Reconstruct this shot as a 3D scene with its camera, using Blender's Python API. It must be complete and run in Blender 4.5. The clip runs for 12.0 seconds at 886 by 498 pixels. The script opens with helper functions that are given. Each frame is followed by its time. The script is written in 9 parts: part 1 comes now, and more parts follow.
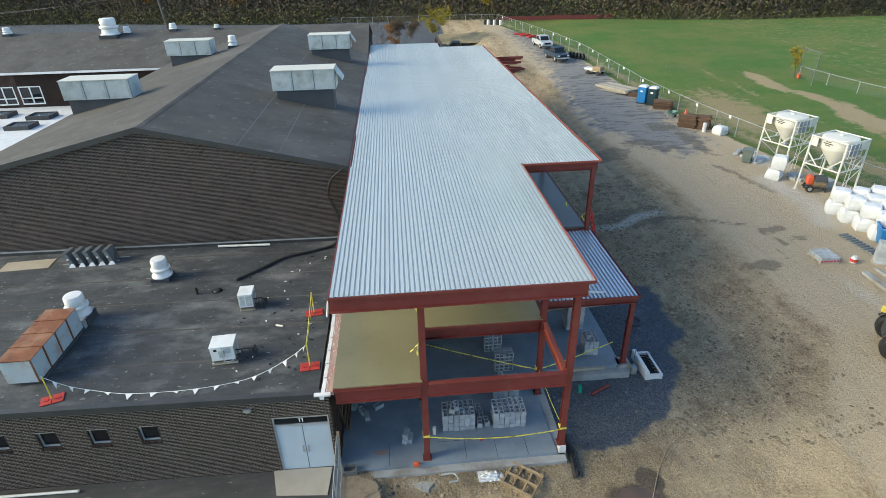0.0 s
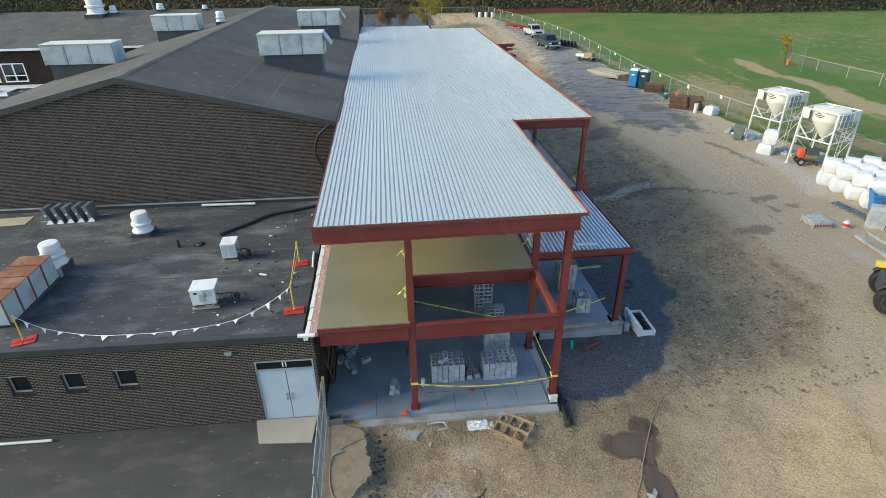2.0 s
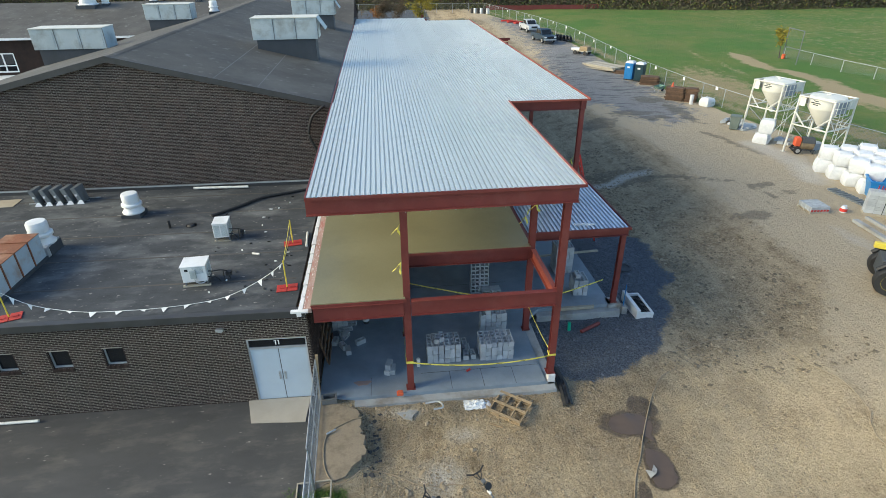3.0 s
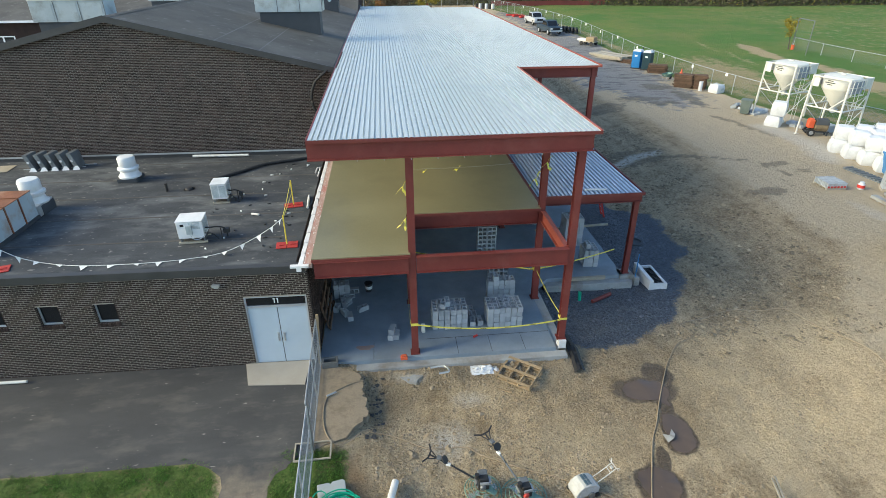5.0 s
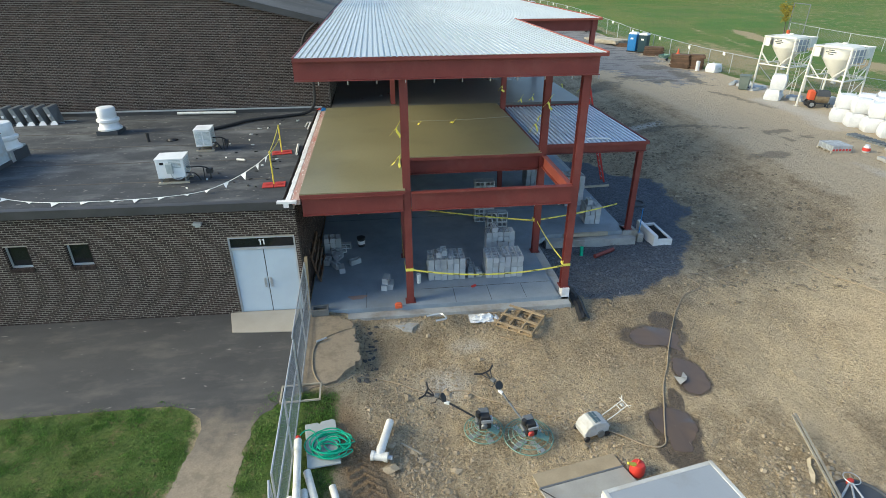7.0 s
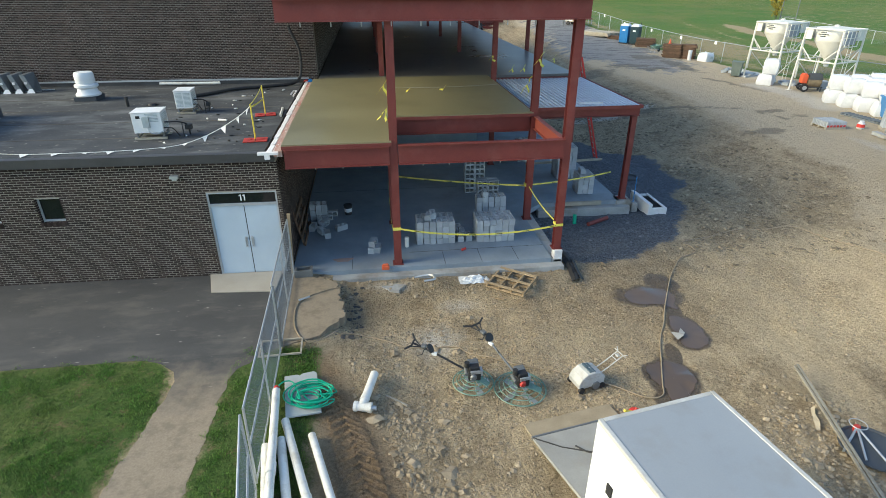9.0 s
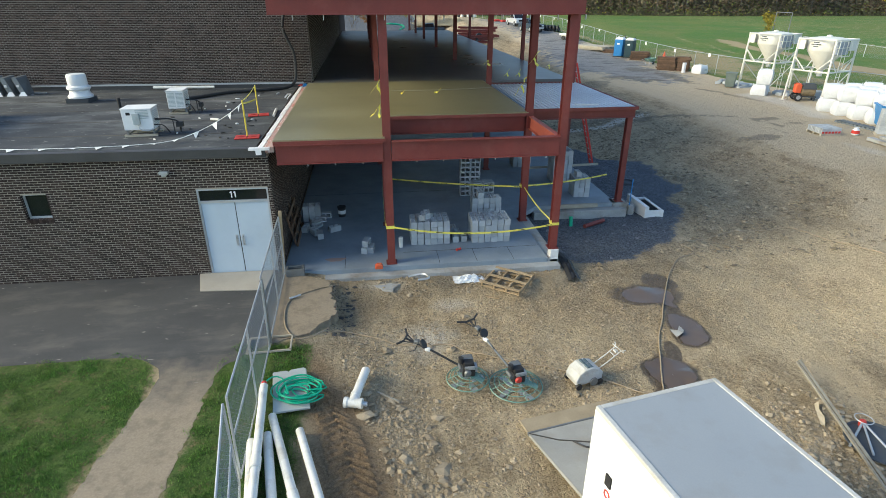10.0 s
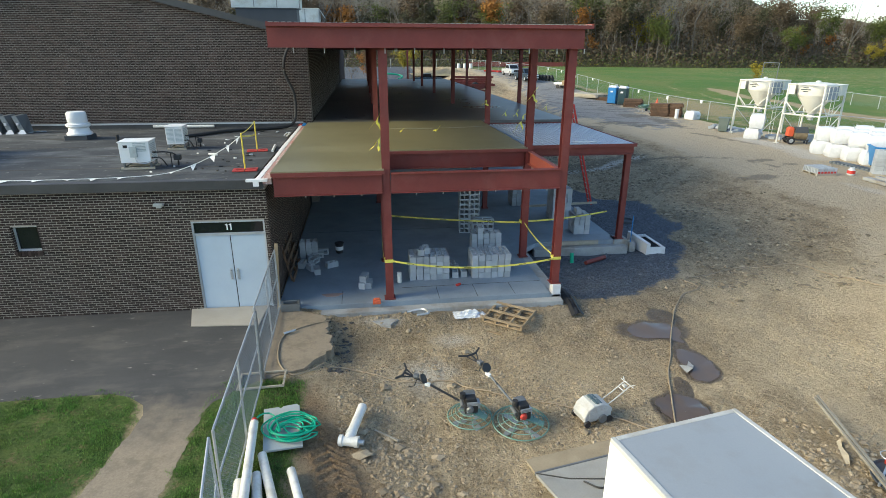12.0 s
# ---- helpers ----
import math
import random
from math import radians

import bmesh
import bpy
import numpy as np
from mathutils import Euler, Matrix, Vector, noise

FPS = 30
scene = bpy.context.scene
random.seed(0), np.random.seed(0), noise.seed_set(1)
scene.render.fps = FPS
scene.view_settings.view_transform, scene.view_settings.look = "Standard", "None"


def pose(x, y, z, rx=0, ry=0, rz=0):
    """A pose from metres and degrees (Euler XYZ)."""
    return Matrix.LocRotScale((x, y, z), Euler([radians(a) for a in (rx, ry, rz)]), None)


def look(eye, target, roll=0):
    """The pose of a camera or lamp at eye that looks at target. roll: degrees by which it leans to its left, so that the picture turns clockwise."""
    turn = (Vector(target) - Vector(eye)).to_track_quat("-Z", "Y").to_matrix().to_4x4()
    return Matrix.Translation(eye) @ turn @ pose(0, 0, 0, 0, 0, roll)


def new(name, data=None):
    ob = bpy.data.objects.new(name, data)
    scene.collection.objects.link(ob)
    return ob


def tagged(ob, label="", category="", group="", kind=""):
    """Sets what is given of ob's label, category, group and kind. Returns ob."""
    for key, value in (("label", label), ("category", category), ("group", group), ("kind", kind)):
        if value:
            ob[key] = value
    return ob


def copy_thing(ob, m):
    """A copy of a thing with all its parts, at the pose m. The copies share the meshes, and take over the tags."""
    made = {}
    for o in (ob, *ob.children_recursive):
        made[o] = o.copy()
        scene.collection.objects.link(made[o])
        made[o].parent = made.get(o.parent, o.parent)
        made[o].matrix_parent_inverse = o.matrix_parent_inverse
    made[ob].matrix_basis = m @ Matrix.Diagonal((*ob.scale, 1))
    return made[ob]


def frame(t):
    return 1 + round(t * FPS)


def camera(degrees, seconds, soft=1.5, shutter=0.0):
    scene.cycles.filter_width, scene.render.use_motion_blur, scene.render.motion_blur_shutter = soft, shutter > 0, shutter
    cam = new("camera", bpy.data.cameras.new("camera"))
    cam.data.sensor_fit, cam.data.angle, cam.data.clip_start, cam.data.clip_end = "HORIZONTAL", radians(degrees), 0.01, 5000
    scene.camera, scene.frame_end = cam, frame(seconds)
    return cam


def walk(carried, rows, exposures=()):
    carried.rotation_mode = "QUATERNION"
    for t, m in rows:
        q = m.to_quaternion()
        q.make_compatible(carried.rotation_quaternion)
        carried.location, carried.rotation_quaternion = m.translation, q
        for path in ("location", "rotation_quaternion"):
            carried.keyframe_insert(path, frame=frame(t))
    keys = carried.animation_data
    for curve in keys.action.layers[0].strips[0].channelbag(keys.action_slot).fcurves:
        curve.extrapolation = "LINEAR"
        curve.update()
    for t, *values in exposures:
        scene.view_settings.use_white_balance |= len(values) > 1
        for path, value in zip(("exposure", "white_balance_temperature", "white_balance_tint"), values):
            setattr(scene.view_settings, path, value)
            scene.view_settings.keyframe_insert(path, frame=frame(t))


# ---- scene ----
cam = camera(78.0, 12.0, soft=0.6)
PATH = [
    (0, (3.189, -14.162, 16.543), (3.332, -12.413, 15.584), -1.2),
    (0.5, (3.169, -14.328, 16.017), (3.324, -12.579, 15.059), -1.0),
    (1, (3.206, -14.487, 15.426), (3.372, -12.736, 14.474), -1.0),
    (1.5, (3.213, -14.638, 14.908), (3.389, -12.887, 13.958), -0.8),
    (2, (3.216, -14.745, 14.381), (3.389, -12.992, 13.434), -0.7),
    (2.5, (3.227, -14.83, 13.881), (3.406, -13.075, 12.938), -0.7),
    (3, (3.176, -14.871, 13.495), (3.366, -13.118, 12.551), -0.5),
    (3.2, (3.18, -14.809, 13.428), (3.365, -13.056, 12.483), -0.5),
    (5, (3.034, -14.876, 11.761), (3.215, -13.115, 10.831), -0.3),
    (5.5, (2.935, -14.847, 11.166), (3.122, -13.085, 10.24), -0.4),
    (6, (2.88, -14.836, 10.558), (3.074, -13.073, 9.633), -0.2),
    (6.5, (2.891, -14.872, 10.053), (3.09, -13.108, 9.132), -0.3),
    (7, (2.933, -14.922, 9.565), (3.137, -13.156, 8.649), -0.2),
    (9, (3.059, -15.059, 8.015), (3.288, -13.286, 7.12), 0.0),
    (9.5, (3.073, -15.049, 7.689), (3.309, -13.262, 6.821), 0.1),
    (10, (3.142, -15.067, 7.408), (3.385, -13.268, 6.569), 0.1),
    (10.5, (3.181, -15.037, 7.238), (3.43, -13.223, 6.434), 0.2),
    (11, (3.145, -14.938, 7.108), (3.4, -13.109, 6.34), 0.2),
    (11.5, (3.118, -14.882, 6.999), (3.378, -13.037, 6.272), 0.2),
    (12, (3.085, -14.874, 6.917), (3.348, -13.011, 6.237), 0.2),
]
walk(cam, [(t, look(eye, target, roll)) for t, eye, target, roll in PATH], exposures=[(0, 0.67, 6500, 4.0), (3, 0.72, 6500, 4.0), (6, 0.83, 6500, 4.0), (9, 0.82, 6500, 4.0), (12, 0.83, 6500, 4.0)])
# ---------------------------------------------------------------- light
SUN_ELEV, SUN_FROM = 27.0, (-0.998, -0.06)
world = bpy.data.worlds.new("sky")
scene.world = world
world.use_nodes = True
wn = world.node_tree.nodes
sky = wn.new("ShaderNodeTexSky")
sky.sky_type = "NISHITA"
sky.sun_disc = False
sky.sun_elevation = radians(SUN_ELEV)
sky.sun_rotation = math.atan2(SUN_FROM[0], SUN_FROM[1])
sky.air_density, sky.dust_density, sky.ozone_density = 1.0, 0.9, 2.0
wn["Background"].inputs["Strength"].default_value = 0.185
world.node_tree.links.new(sky.outputs["Color"], wn["Background"].inputs["Color"])
sun = new("sun", bpy.data.lights.new("sun", "SUN"))
sun.data.energy, sun.data.angle, sun.data.color = 2.7, radians(32), (1.0, 0.86, 0.58)
hor = math.cos(radians(SUN_ELEV))
sun.matrix_world = look((SUN_FROM[0] * hor * 50, SUN_FROM[1] * hor * 50, math.sin(radians(SUN_ELEV)) * 50), (0, 0, 0))


# ---------------------------------------------------------------- materials
def material(name, a, b, scale=3.0, rough=0.8, metal=0.0, bump=0.3, fine=40.0, stain=None, stain_scale=0.4,
             stain_amount=0.5, vary=0.0, island=False, spec=0.5, depth=0.01, stretch=(1, 1, 1), spots=None):
    """Two colours mixed by coarse and fine noise in metres, a stain colour on top, fine relief; vary: change from piece to piece."""
    m = bpy.data.materials.new(name)
    m.use_nodes = True
    n, l = m.node_tree.nodes, m.node_tree.links
    p = n["Principled BSDF"]
    geo = n.new("ShaderNodeNewGeometry")
    mapping = n.new("ShaderNodeMapping")
    mapping.inputs["Scale"].default_value = stretch
    l.new(geo.outputs["Position"], mapping.inputs["Vector"])

    def tex(s, detail=4.0, rough_=0.6):
        t = n.new("ShaderNodeTexNoise")
        t.inputs["Scale"].default_value, t.inputs["Detail"].default_value, t.inputs["Roughness"].default_value = s, detail, rough_
        l.new(mapping.outputs["Vector"], t.inputs["Vector"])
        return t.outputs["Fac"]

    def ramp(src, lo, hi):
        r = n.new("ShaderNodeMapRange")
        r.inputs["From Min"].default_value, r.inputs["From Max"].default_value = lo, hi
        l.new(src, r.inputs["Value"])
        return r.outputs["Result"]

    def mix(f, x, y, mode="MIX"):
        k = n.new("ShaderNodeMix")
        k.data_type, k.blend_type = "RGBA", mode
        for s, v in ((k.inputs["Factor"], f), (k.inputs["A"], x), (k.inputs["B"], y)):
            if isinstance(v, bpy.types.NodeSocket):
                l.new(v, s)
            else:
                s.default_value = v if not isinstance(v, tuple) else (*v, 1)
        return k.outputs["Result"]

    coarse, grain = tex(scale), tex(fine, 3.0)
    add = n.new("ShaderNodeMath")
    add.operation = "MULTIPLY_ADD"
    l.new(grain, add.inputs[0])
    add.inputs[1].default_value = 0.45
    l.new(coarse, add.inputs[2])
    col = mix(ramp(add.outputs[0], 0.45, 1.0), a, b)
    if stain:
        st = tex(stain_scale, 6.0, 0.65)
        k = n.new("ShaderNodeMath")
        k.operation = "MULTIPLY"
        l.new(ramp(st, 0.5, 0.72), k.inputs[0])
        k.inputs[1].default_value = stain_amount
        col = mix(k.outputs[0], col, stain)
    if spots:
        spot_colour, spot_scale, lo, hi, amount = spots
        k = n.new("ShaderNodeMath")
        k.operation = "MULTIPLY"
        l.new(ramp(tex(spot_scale, 2.0, 0.5), lo, hi), k.inputs[0])
        k.inputs[1].default_value = amount
        col = mix(k.outputs[0], col, spot_colour)
    if vary:
        if island:
            rnd = geo.outputs["Random Per Island"]
        else:
            info = n.new("ShaderNodeObjectInfo")
            rnd = info.outputs["Random"]
        r = n.new("ShaderNodeMapRange")
        r.inputs["To Min"].default_value, r.inputs["To Max"].default_value = 1 - vary, 1 + vary
        l.new(rnd, r.inputs["Value"])
        hs = n.new("ShaderNodeHueSaturation")
        l.new(r.outputs["Result"], hs.inputs["Value"])
        l.new(col, hs.inputs["Color"])
        col = hs.outputs["Color"]
    l.new(col, p.inputs["Base Color"])
    p.inputs["Metallic"].default_value = metal
    p.inputs["Specular IOR Level"].default_value = spec
    rr = n.new("ShaderNodeMapRange")
    rr.inputs["To Min"].default_value, rr.inputs["To Max"].default_value = max(0.02, rough - 0.1), min(1, rough + 0.12)
    l.new(coarse, rr.inputs["Value"])
    l.new(rr.outputs["Result"], p.inputs["Roughness"])
    if bump:
        bn = n.new("ShaderNodeBump")
        bn.inputs["Strength"].default_value, bn.inputs["Distance"].default_value = bump, depth
        l.new(grain, bn.inputs["Height"])
        l.new(bn.outputs["Normal"], p.inputs["Normal"])
    return m


M = {}
M["brick"] = material("brick", (0.022, 0.0155, 0.0145), (0.052, 0.034, 0.029), 1.5, 0.92, spec=0.25, bump=0.4, fine=60, stain=(0.05, 0.042, 0.04), stain_scale=0.5, stain_amount=0.4, vary=0.5)
M["brick_far"] = material("brick_wall", (0.026, 0.0175, 0.0158), (0.064, 0.0415, 0.034), 1.5, 0.9, spec=0.25, bump=0.4, fine=60, stain=(0.06, 0.045, 0.04), stain_scale=0.5, stain_amount=0.4, vary=0.55, island=True)
M["brick_wing"] = material("brick_wing", (0.022, 0.0155, 0.0145), (0.052, 0.034, 0.029), 1.5, 0.92, spec=0.25, bump=0.4, fine=60, stain=(0.05, 0.042, 0.04), stain_scale=0.5, stain_amount=0.4, vary=0.5, island=True)
M["brick_gable"] = material("brick_gable", (0.026, 0.0175, 0.0158), (0.064, 0.0415, 0.034), 1.5, 0.9, spec=0.25, bump=0.4, fine=60, stain=(0.06, 0.045, 0.04), stain_scale=0.5, stain_amount=0.4, vary=0.55)
M["mortar"] = material("mortar", (0.30, 0.265, 0.222), (0.42, 0.374, 0.316), 2.0, 0.95, bump=0.3, fine=80, stain=(0.30, 0.27, 0.24), stain_amount=0.4)
M["mortar_far"] = material("weathered_mortar", (0.215, 0.193, 0.172), (0.305, 0.278, 0.252), 2.0, 0.95, bump=0.3, fine=80, stain=(0.16, 0.14, 0.12), stain_amount=0.5)
M["membrane"] = material("roof_membrane", (0.036, 0.039, 0.043), (0.082, 0.087, 0.092), 1.6, 0.8, bump=0.3, fine=34, stain=(0.19, 0.195, 0.195), stain_scale=0.62, stain_amount=0.8, spec=0.25, stretch=(0.62, 1.15, 1), spots=((0.30, 0.285, 0.26), 7.0, 0.66, 0.74, 0.7))
M["shingle"] = material("rolled_roofing", (0.055, 0.051, 0.046), (0.114, 0.106, 0.095), 0.5, 0.85, bump=0.3, fine=30, stain=(0.17, 0.165, 0.155), stain_scale=0.16, stain_amount=0.6, spec=0.3, spots=((0.20, 0.195, 0.185), 2.2, 0.62, 0.74, 0.5))
M["trim"] = material("dark_roof_trim", (0.035, 0.035, 0.037), (0.06, 0.06, 0.062), 2, 0.5, bump=0.1)
M["steel"] = material("red_primer_steel", (0.135, 0.024, 0.020), (0.205, 0.040, 0.032), 1.2, 0.6, bump=0.15, fine=30, stain=(0.24, 0.085, 0.068), stain_scale=1.3, stain_amount=0.4)
# Lit copy of the red primer steel, sunlight put into its brighter colour.
M["steel_lit"] = material("lit_primer_steel", (0.25, 0.055, 0.036), (0.33, 0.078, 0.05), 1.2, 0.6, bump=0.15)
M["deck"] = material("galvanised_deck", (0.57, 0.60, 0.585), (0.65, 0.68, 0.665), 0.12, 0.48, 0.45, bump=0.02, fine=8, stain=(0.48, 0.51, 0.50), stain_scale=0.12, stain_amount=0.35, vary=0.035)
M["canopy"] = material("galvanised_canopy_deck", (0.50, 0.55, 0.62), (0.62, 0.67, 0.74), 0.5, 0.4, 0.4, bump=0.08, fine=8)
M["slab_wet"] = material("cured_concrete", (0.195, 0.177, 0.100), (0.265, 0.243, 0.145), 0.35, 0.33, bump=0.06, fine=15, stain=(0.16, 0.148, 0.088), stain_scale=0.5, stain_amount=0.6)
# Back of the same upper slab: the shade under the deck is in this colour.
M["slab_shaded"] = material("shaded_upper_concrete", (0.085, 0.088, 0.088), (0.13, 0.134, 0.134), 0.4, 0.30, bump=0.05, fine=15, stain=(0.07, 0.07, 0.07), stain_scale=0.3, stain_amount=0.6)
M["concrete"] = material("concrete", (0.170, 0.210, 0.252), (0.275, 0.325, 0.370), 0.9, 0.75, bump=0.15, fine=35, stain=(0.17, 0.18, 0.19), stain_scale=0.6, stain_amount=0.6)
M["concrete_warm"] = material("footing_concrete", (0.26, 0.265, 0.26), (0.40, 0.405, 0.395), 1.3, 0.85, bump=0.3, fine=30, stain=(0.20, 0.165, 0.12), stain_scale=1.1, stain_amount=0.85)
M["cmu"] = material("concrete_block", (0.33, 0.355, 0.375), (0.47, 0.495, 0.515), 2.0, 0.95, bump=0.5, fine=70, vary=0.14)
M["asphalt"] = material("asphalt", (0.038, 0.039, 0.041), (0.081, 0.080, 0.079), 0.7, 0.9, bump=0.6, fine=60, stain=(0.17, 0.155, 0.13), stain_scale=1.3, stain_amount=0.42, stretch=(0.55, 1.3, 1), spots=((0.34, 0.32, 0.29), 6.0, 0.70, 0.76, 0.7))
M["stoop"] = material("stoop_concrete", (0.33, 0.30, 0.25), (0.42, 0.385, 0.33), 1.0, 0.9, bump=0.2, fine=40)
M["door"] = material("pale_blue_door", (0.42, 0.50, 0.58), (0.50, 0.58, 0.65), 1.2, 0.5, bump=0.05, stain=(0.40, 0.44, 0.48), stain_amount=0.4)
M["alu"] = material("aluminium_frame", (0.48, 0.50, 0.53), (0.58, 0.60, 0.63), 3, 0.4, 0.5, bump=0.05)
M["galv"] = material("galvanised_metal", (0.42, 0.44, 0.46), (0.55, 0.57, 0.59), 3, 0.45, 0.6, bump=0.08)
M["white_metal"] = material("white_painted_metal", (0.68, 0.69, 0.69), (0.80, 0.80, 0.79), 1.2, 0.5, bump=0.05, stain=(0.50, 0.49, 0.46), stain_scale=1.1, stain_amount=0.5)
M["unit"] = material("pale_unit_metal", (0.38, 0.43, 0.44), (0.50, 0.55, 0.55), 0.9, 0.55, bump=0.06, stain=(0.25, 0.25, 0.225), stain_scale=1.3, stain_amount=0.75)
M["unit_top"] = material("weathered_unit_top", (0.55, 0.54, 0.48), (0.68, 0.67, 0.61), 0.9, 0.7, bump=0.06, stain=(0.40, 0.35, 0.28), stain_scale=0.9, stain_amount=0.5)
M["curb"] = material("dark_curb", (0.035, 0.042, 0.050), (0.065, 0.072, 0.082), 0.9, 0.7, bump=0.1)
M["rust"] = material("rusty_sheet", (0.125, 0.045, 0.024), (0.29, 0.11, 0.05), 1.4, 0.85, bump=0.25, stain=(0.40, 0.25, 0.16), stain_scale=1.0, stain_amount=0.6)
M["duct"] = material("duct_side", (0.36, 0.43, 0.47), (0.46, 0.52, 0.55), 1.0, 0.6, bump=0.1, stain=(0.34, 0.20, 0.11), stain_scale=1.6, stain_amount=0.7)
M["black"] = material("black_rubber", (0.014, 0.014, 0.015), (0.03, 0.03, 0.031), 4, 0.6, bump=0.1)
M["dark"] = material("dark_interior", (0.012, 0.012, 0.013), (0.022, 0.022, 0.023), 2, 0.9, bump=0.0)
M["red"] = material("red_paint", (0.52, 0.03, 0.022), (0.62, 0.05, 0.035), 4, 0.55, bump=0.05)
M["orange"] = material("orange_paint", (0.62, 0.085, 0.028), (0.70, 0.13, 0.05), 4, 0.6, bump=0.05, stain=(0.30, 0.16, 0.10), stain_scale=2.0, stain_amount=0.5)
M["yellow"] = material("yellow_paint", (0.62, 0.50, 0.05), (0.72, 0.58, 0.08), 4, 0.5, bump=0.0)
M["tape"] = material("yellow_tape", (0.70, 0.62, 0.08), (0.80, 0.74, 0.16), 12, 0.4, bump=0.0)
M["flag"] = material("white_pennant", (0.66, 0.67, 0.64), (0.80, 0.80, 0.78), 4, 0.6, bump=0.0)
M["pvc"] = material("white_pipe", (0.66, 0.645, 0.59), (0.80, 0.785, 0.73), 2.5, 0.4, bump=0.03, stain=(0.40, 0.35, 0.26), stain_scale=3.0, stain_amount=0.6)
M["flash"] = material("white_flashing", (0.62, 0.63, 0.63), (0.75, 0.76, 0.76), 2, 0.6, bump=0.1, stain=(0.45, 0.32, 0.28), stain_amount=0.4, stain_scale=1.5)
M["redseal"] = material("red_sealant", (0.38, 0.20, 0.16), (0.52, 0.40, 0.35), 2, 0.7, bump=0.1, stain=(0.42, 0.075, 0.06), stain_amount=0.95, stain_scale=1.1, stretch=(3, 0.6, 1), spots=((0.72, 0.70, 0.68), 9.0, 0.60, 0.66, 0.8))
M["white_tape"] = material("white_torn_flashing", (0.74, 0.74, 0.74), (0.84, 0.84, 0.83), 2, 0.6, bump=0.1, stain=(0.55, 0.42, 0.38), stain_amount=0.35, stain_scale=1.5)
M["plate"] = material("dull_red_plate", (0.40, 0.028, 0.022), (0.50, 0.05, 0.035), 5, 0.6, bump=0.05, stain=(0.20, 0.03, 0.025), stain_scale=6, stain_amount=0.7)
M["channel"] = material("grey_steel_channel", (0.13, 0.14, 0.145), (0.22, 0.23, 0.235), 3, 0.5, 0.4, bump=0.05)
M["board"] = material("pale_grey_board", (0.36, 0.385, 0.37), (0.46, 0.485, 0.47), 1.5, 0.7, bump=0.05, stain=(0.33, 0.31, 0.27), stain_scale=1.8, stain_amount=0.5)
M["vent"] = material("teal_grey_vent", (0.06, 0.10, 0.12), (0.11, 0.15, 0.17), 4, 0.6, bump=0.02)
M["ramp"] = material("scuffed_ramp", (0.27, 0.265, 0.245), (0.36, 0.355, 0.33), 1.5, 0.8, bump=0.1, stain=(0.27, 0.235, 0.18), stain_scale=1.2, stain_amount=0.7)
M["flap"] = material("dirt_covered_flap", (0.25, 0.20, 0.13), (0.38, 0.31, 0.21), 2.0, 0.95, bump=0.4, fine=30)
M["orange_dust"] = material("orange_marking_dust", (0.28, 0.22, 0.20), (0.38, 0.23, 0.18), 3, 0.95, bump=0.0)
M["seam"] = material("worn_seam", (0.085, 0.083, 0.080), (0.17, 0.167, 0.16), 0.6, 0.85, bump=0.1)
M["wood_depth"] = material("dim_wood_backdrop", (0.115, 0.098, 0.075), (0.29, 0.255, 0.205), 0.5, 1.0, bump=0.0, fine=1.6, stain=(0.13, 0.13, 0.06), stain_scale=0.10, stain_amount=0.8, stretch=(1, 1, 0.25), spec=0.0)
M["bank_stone"] = material("bank_stone", (0.14, 0.109, 0.070), (0.28, 0.226, 0.152), 4, 0.95, bump=0.4, vary=0.35, island=True)
M["rail"] = material("dirty_white_rail", (0.40, 0.395, 0.375), (0.56, 0.555, 0.53), 1.5, 0.6, bump=0.05, stain=(0.34, 0.30, 0.24), stain_scale=1.6, stain_amount=0.7)
M["cardboard"] = material("cardboard", (0.42, 0.32, 0.20), (0.52, 0.41, 0.27), 3, 0.85, bump=0.05)
M["wood"] = material("pallet_wood", (0.24, 0.172, 0.098), (0.38, 0.285, 0.175), 3, 0.85, bump=0.3, fine=30, stretch=(1, 1, 1), vary=0.2)
M["plank"] = material("grey_plank", (0.22, 0.195, 0.15), (0.34, 0.31, 0.25), 3, 0.9, bump=0.3, fine=30, stain=(0.12, 0.10, 0.08), stain_scale=2.0, stain_amount=0.7)
M["lumber"] = material("weathered_lumber", (0.33, 0.29, 0.22), (0.46, 0.42, 0.34), 3, 0.85, bump=0.3, fine=30, vary=0.2)
M["brown"] = material("brown_stacked_timber", (0.085, 0.052, 0.034), (0.185, 0.112, 0.070), 3, 0.9, bump=0.3, vary=0.3)
M["bag"] = material("white_woven_bag", (0.60, 0.62, 0.64), (0.74, 0.75, 0.76), 3, 0.6, bump=0.6, fine=9, depth=0.05, stain=(0.46, 0.46, 0.45), stain_scale=1.2, stain_amount=0.4)
M["blue"] = material("blue_plastic", (0.015, 0.16, 0.42), (0.025, 0.22, 0.52), 2, 0.45, bump=0.02)
M["toilet_green"] = material("blue_green_plastic", (0.008, 0.034, 0.048), (0.012, 0.048, 0.064), 2, 0.45, bump=0.02)
M["wire"] = material("dull_fence_wire", (0.20, 0.215, 0.215), (0.28, 0.295, 0.295), 3, 0.8, bump=0.0)
M["bank_pale"] = material("pale_bank_stone", (0.24, 0.190, 0.120), (0.43, 0.345, 0.230), 4, 0.95, bump=0.4, vary=0.35, island=True)
M["bank_dark"] = material("dark_clods", (0.12, 0.092, 0.057), (0.23, 0.18, 0.112), 4, 0.97, bump=0.4, vary=0.4, island=True)
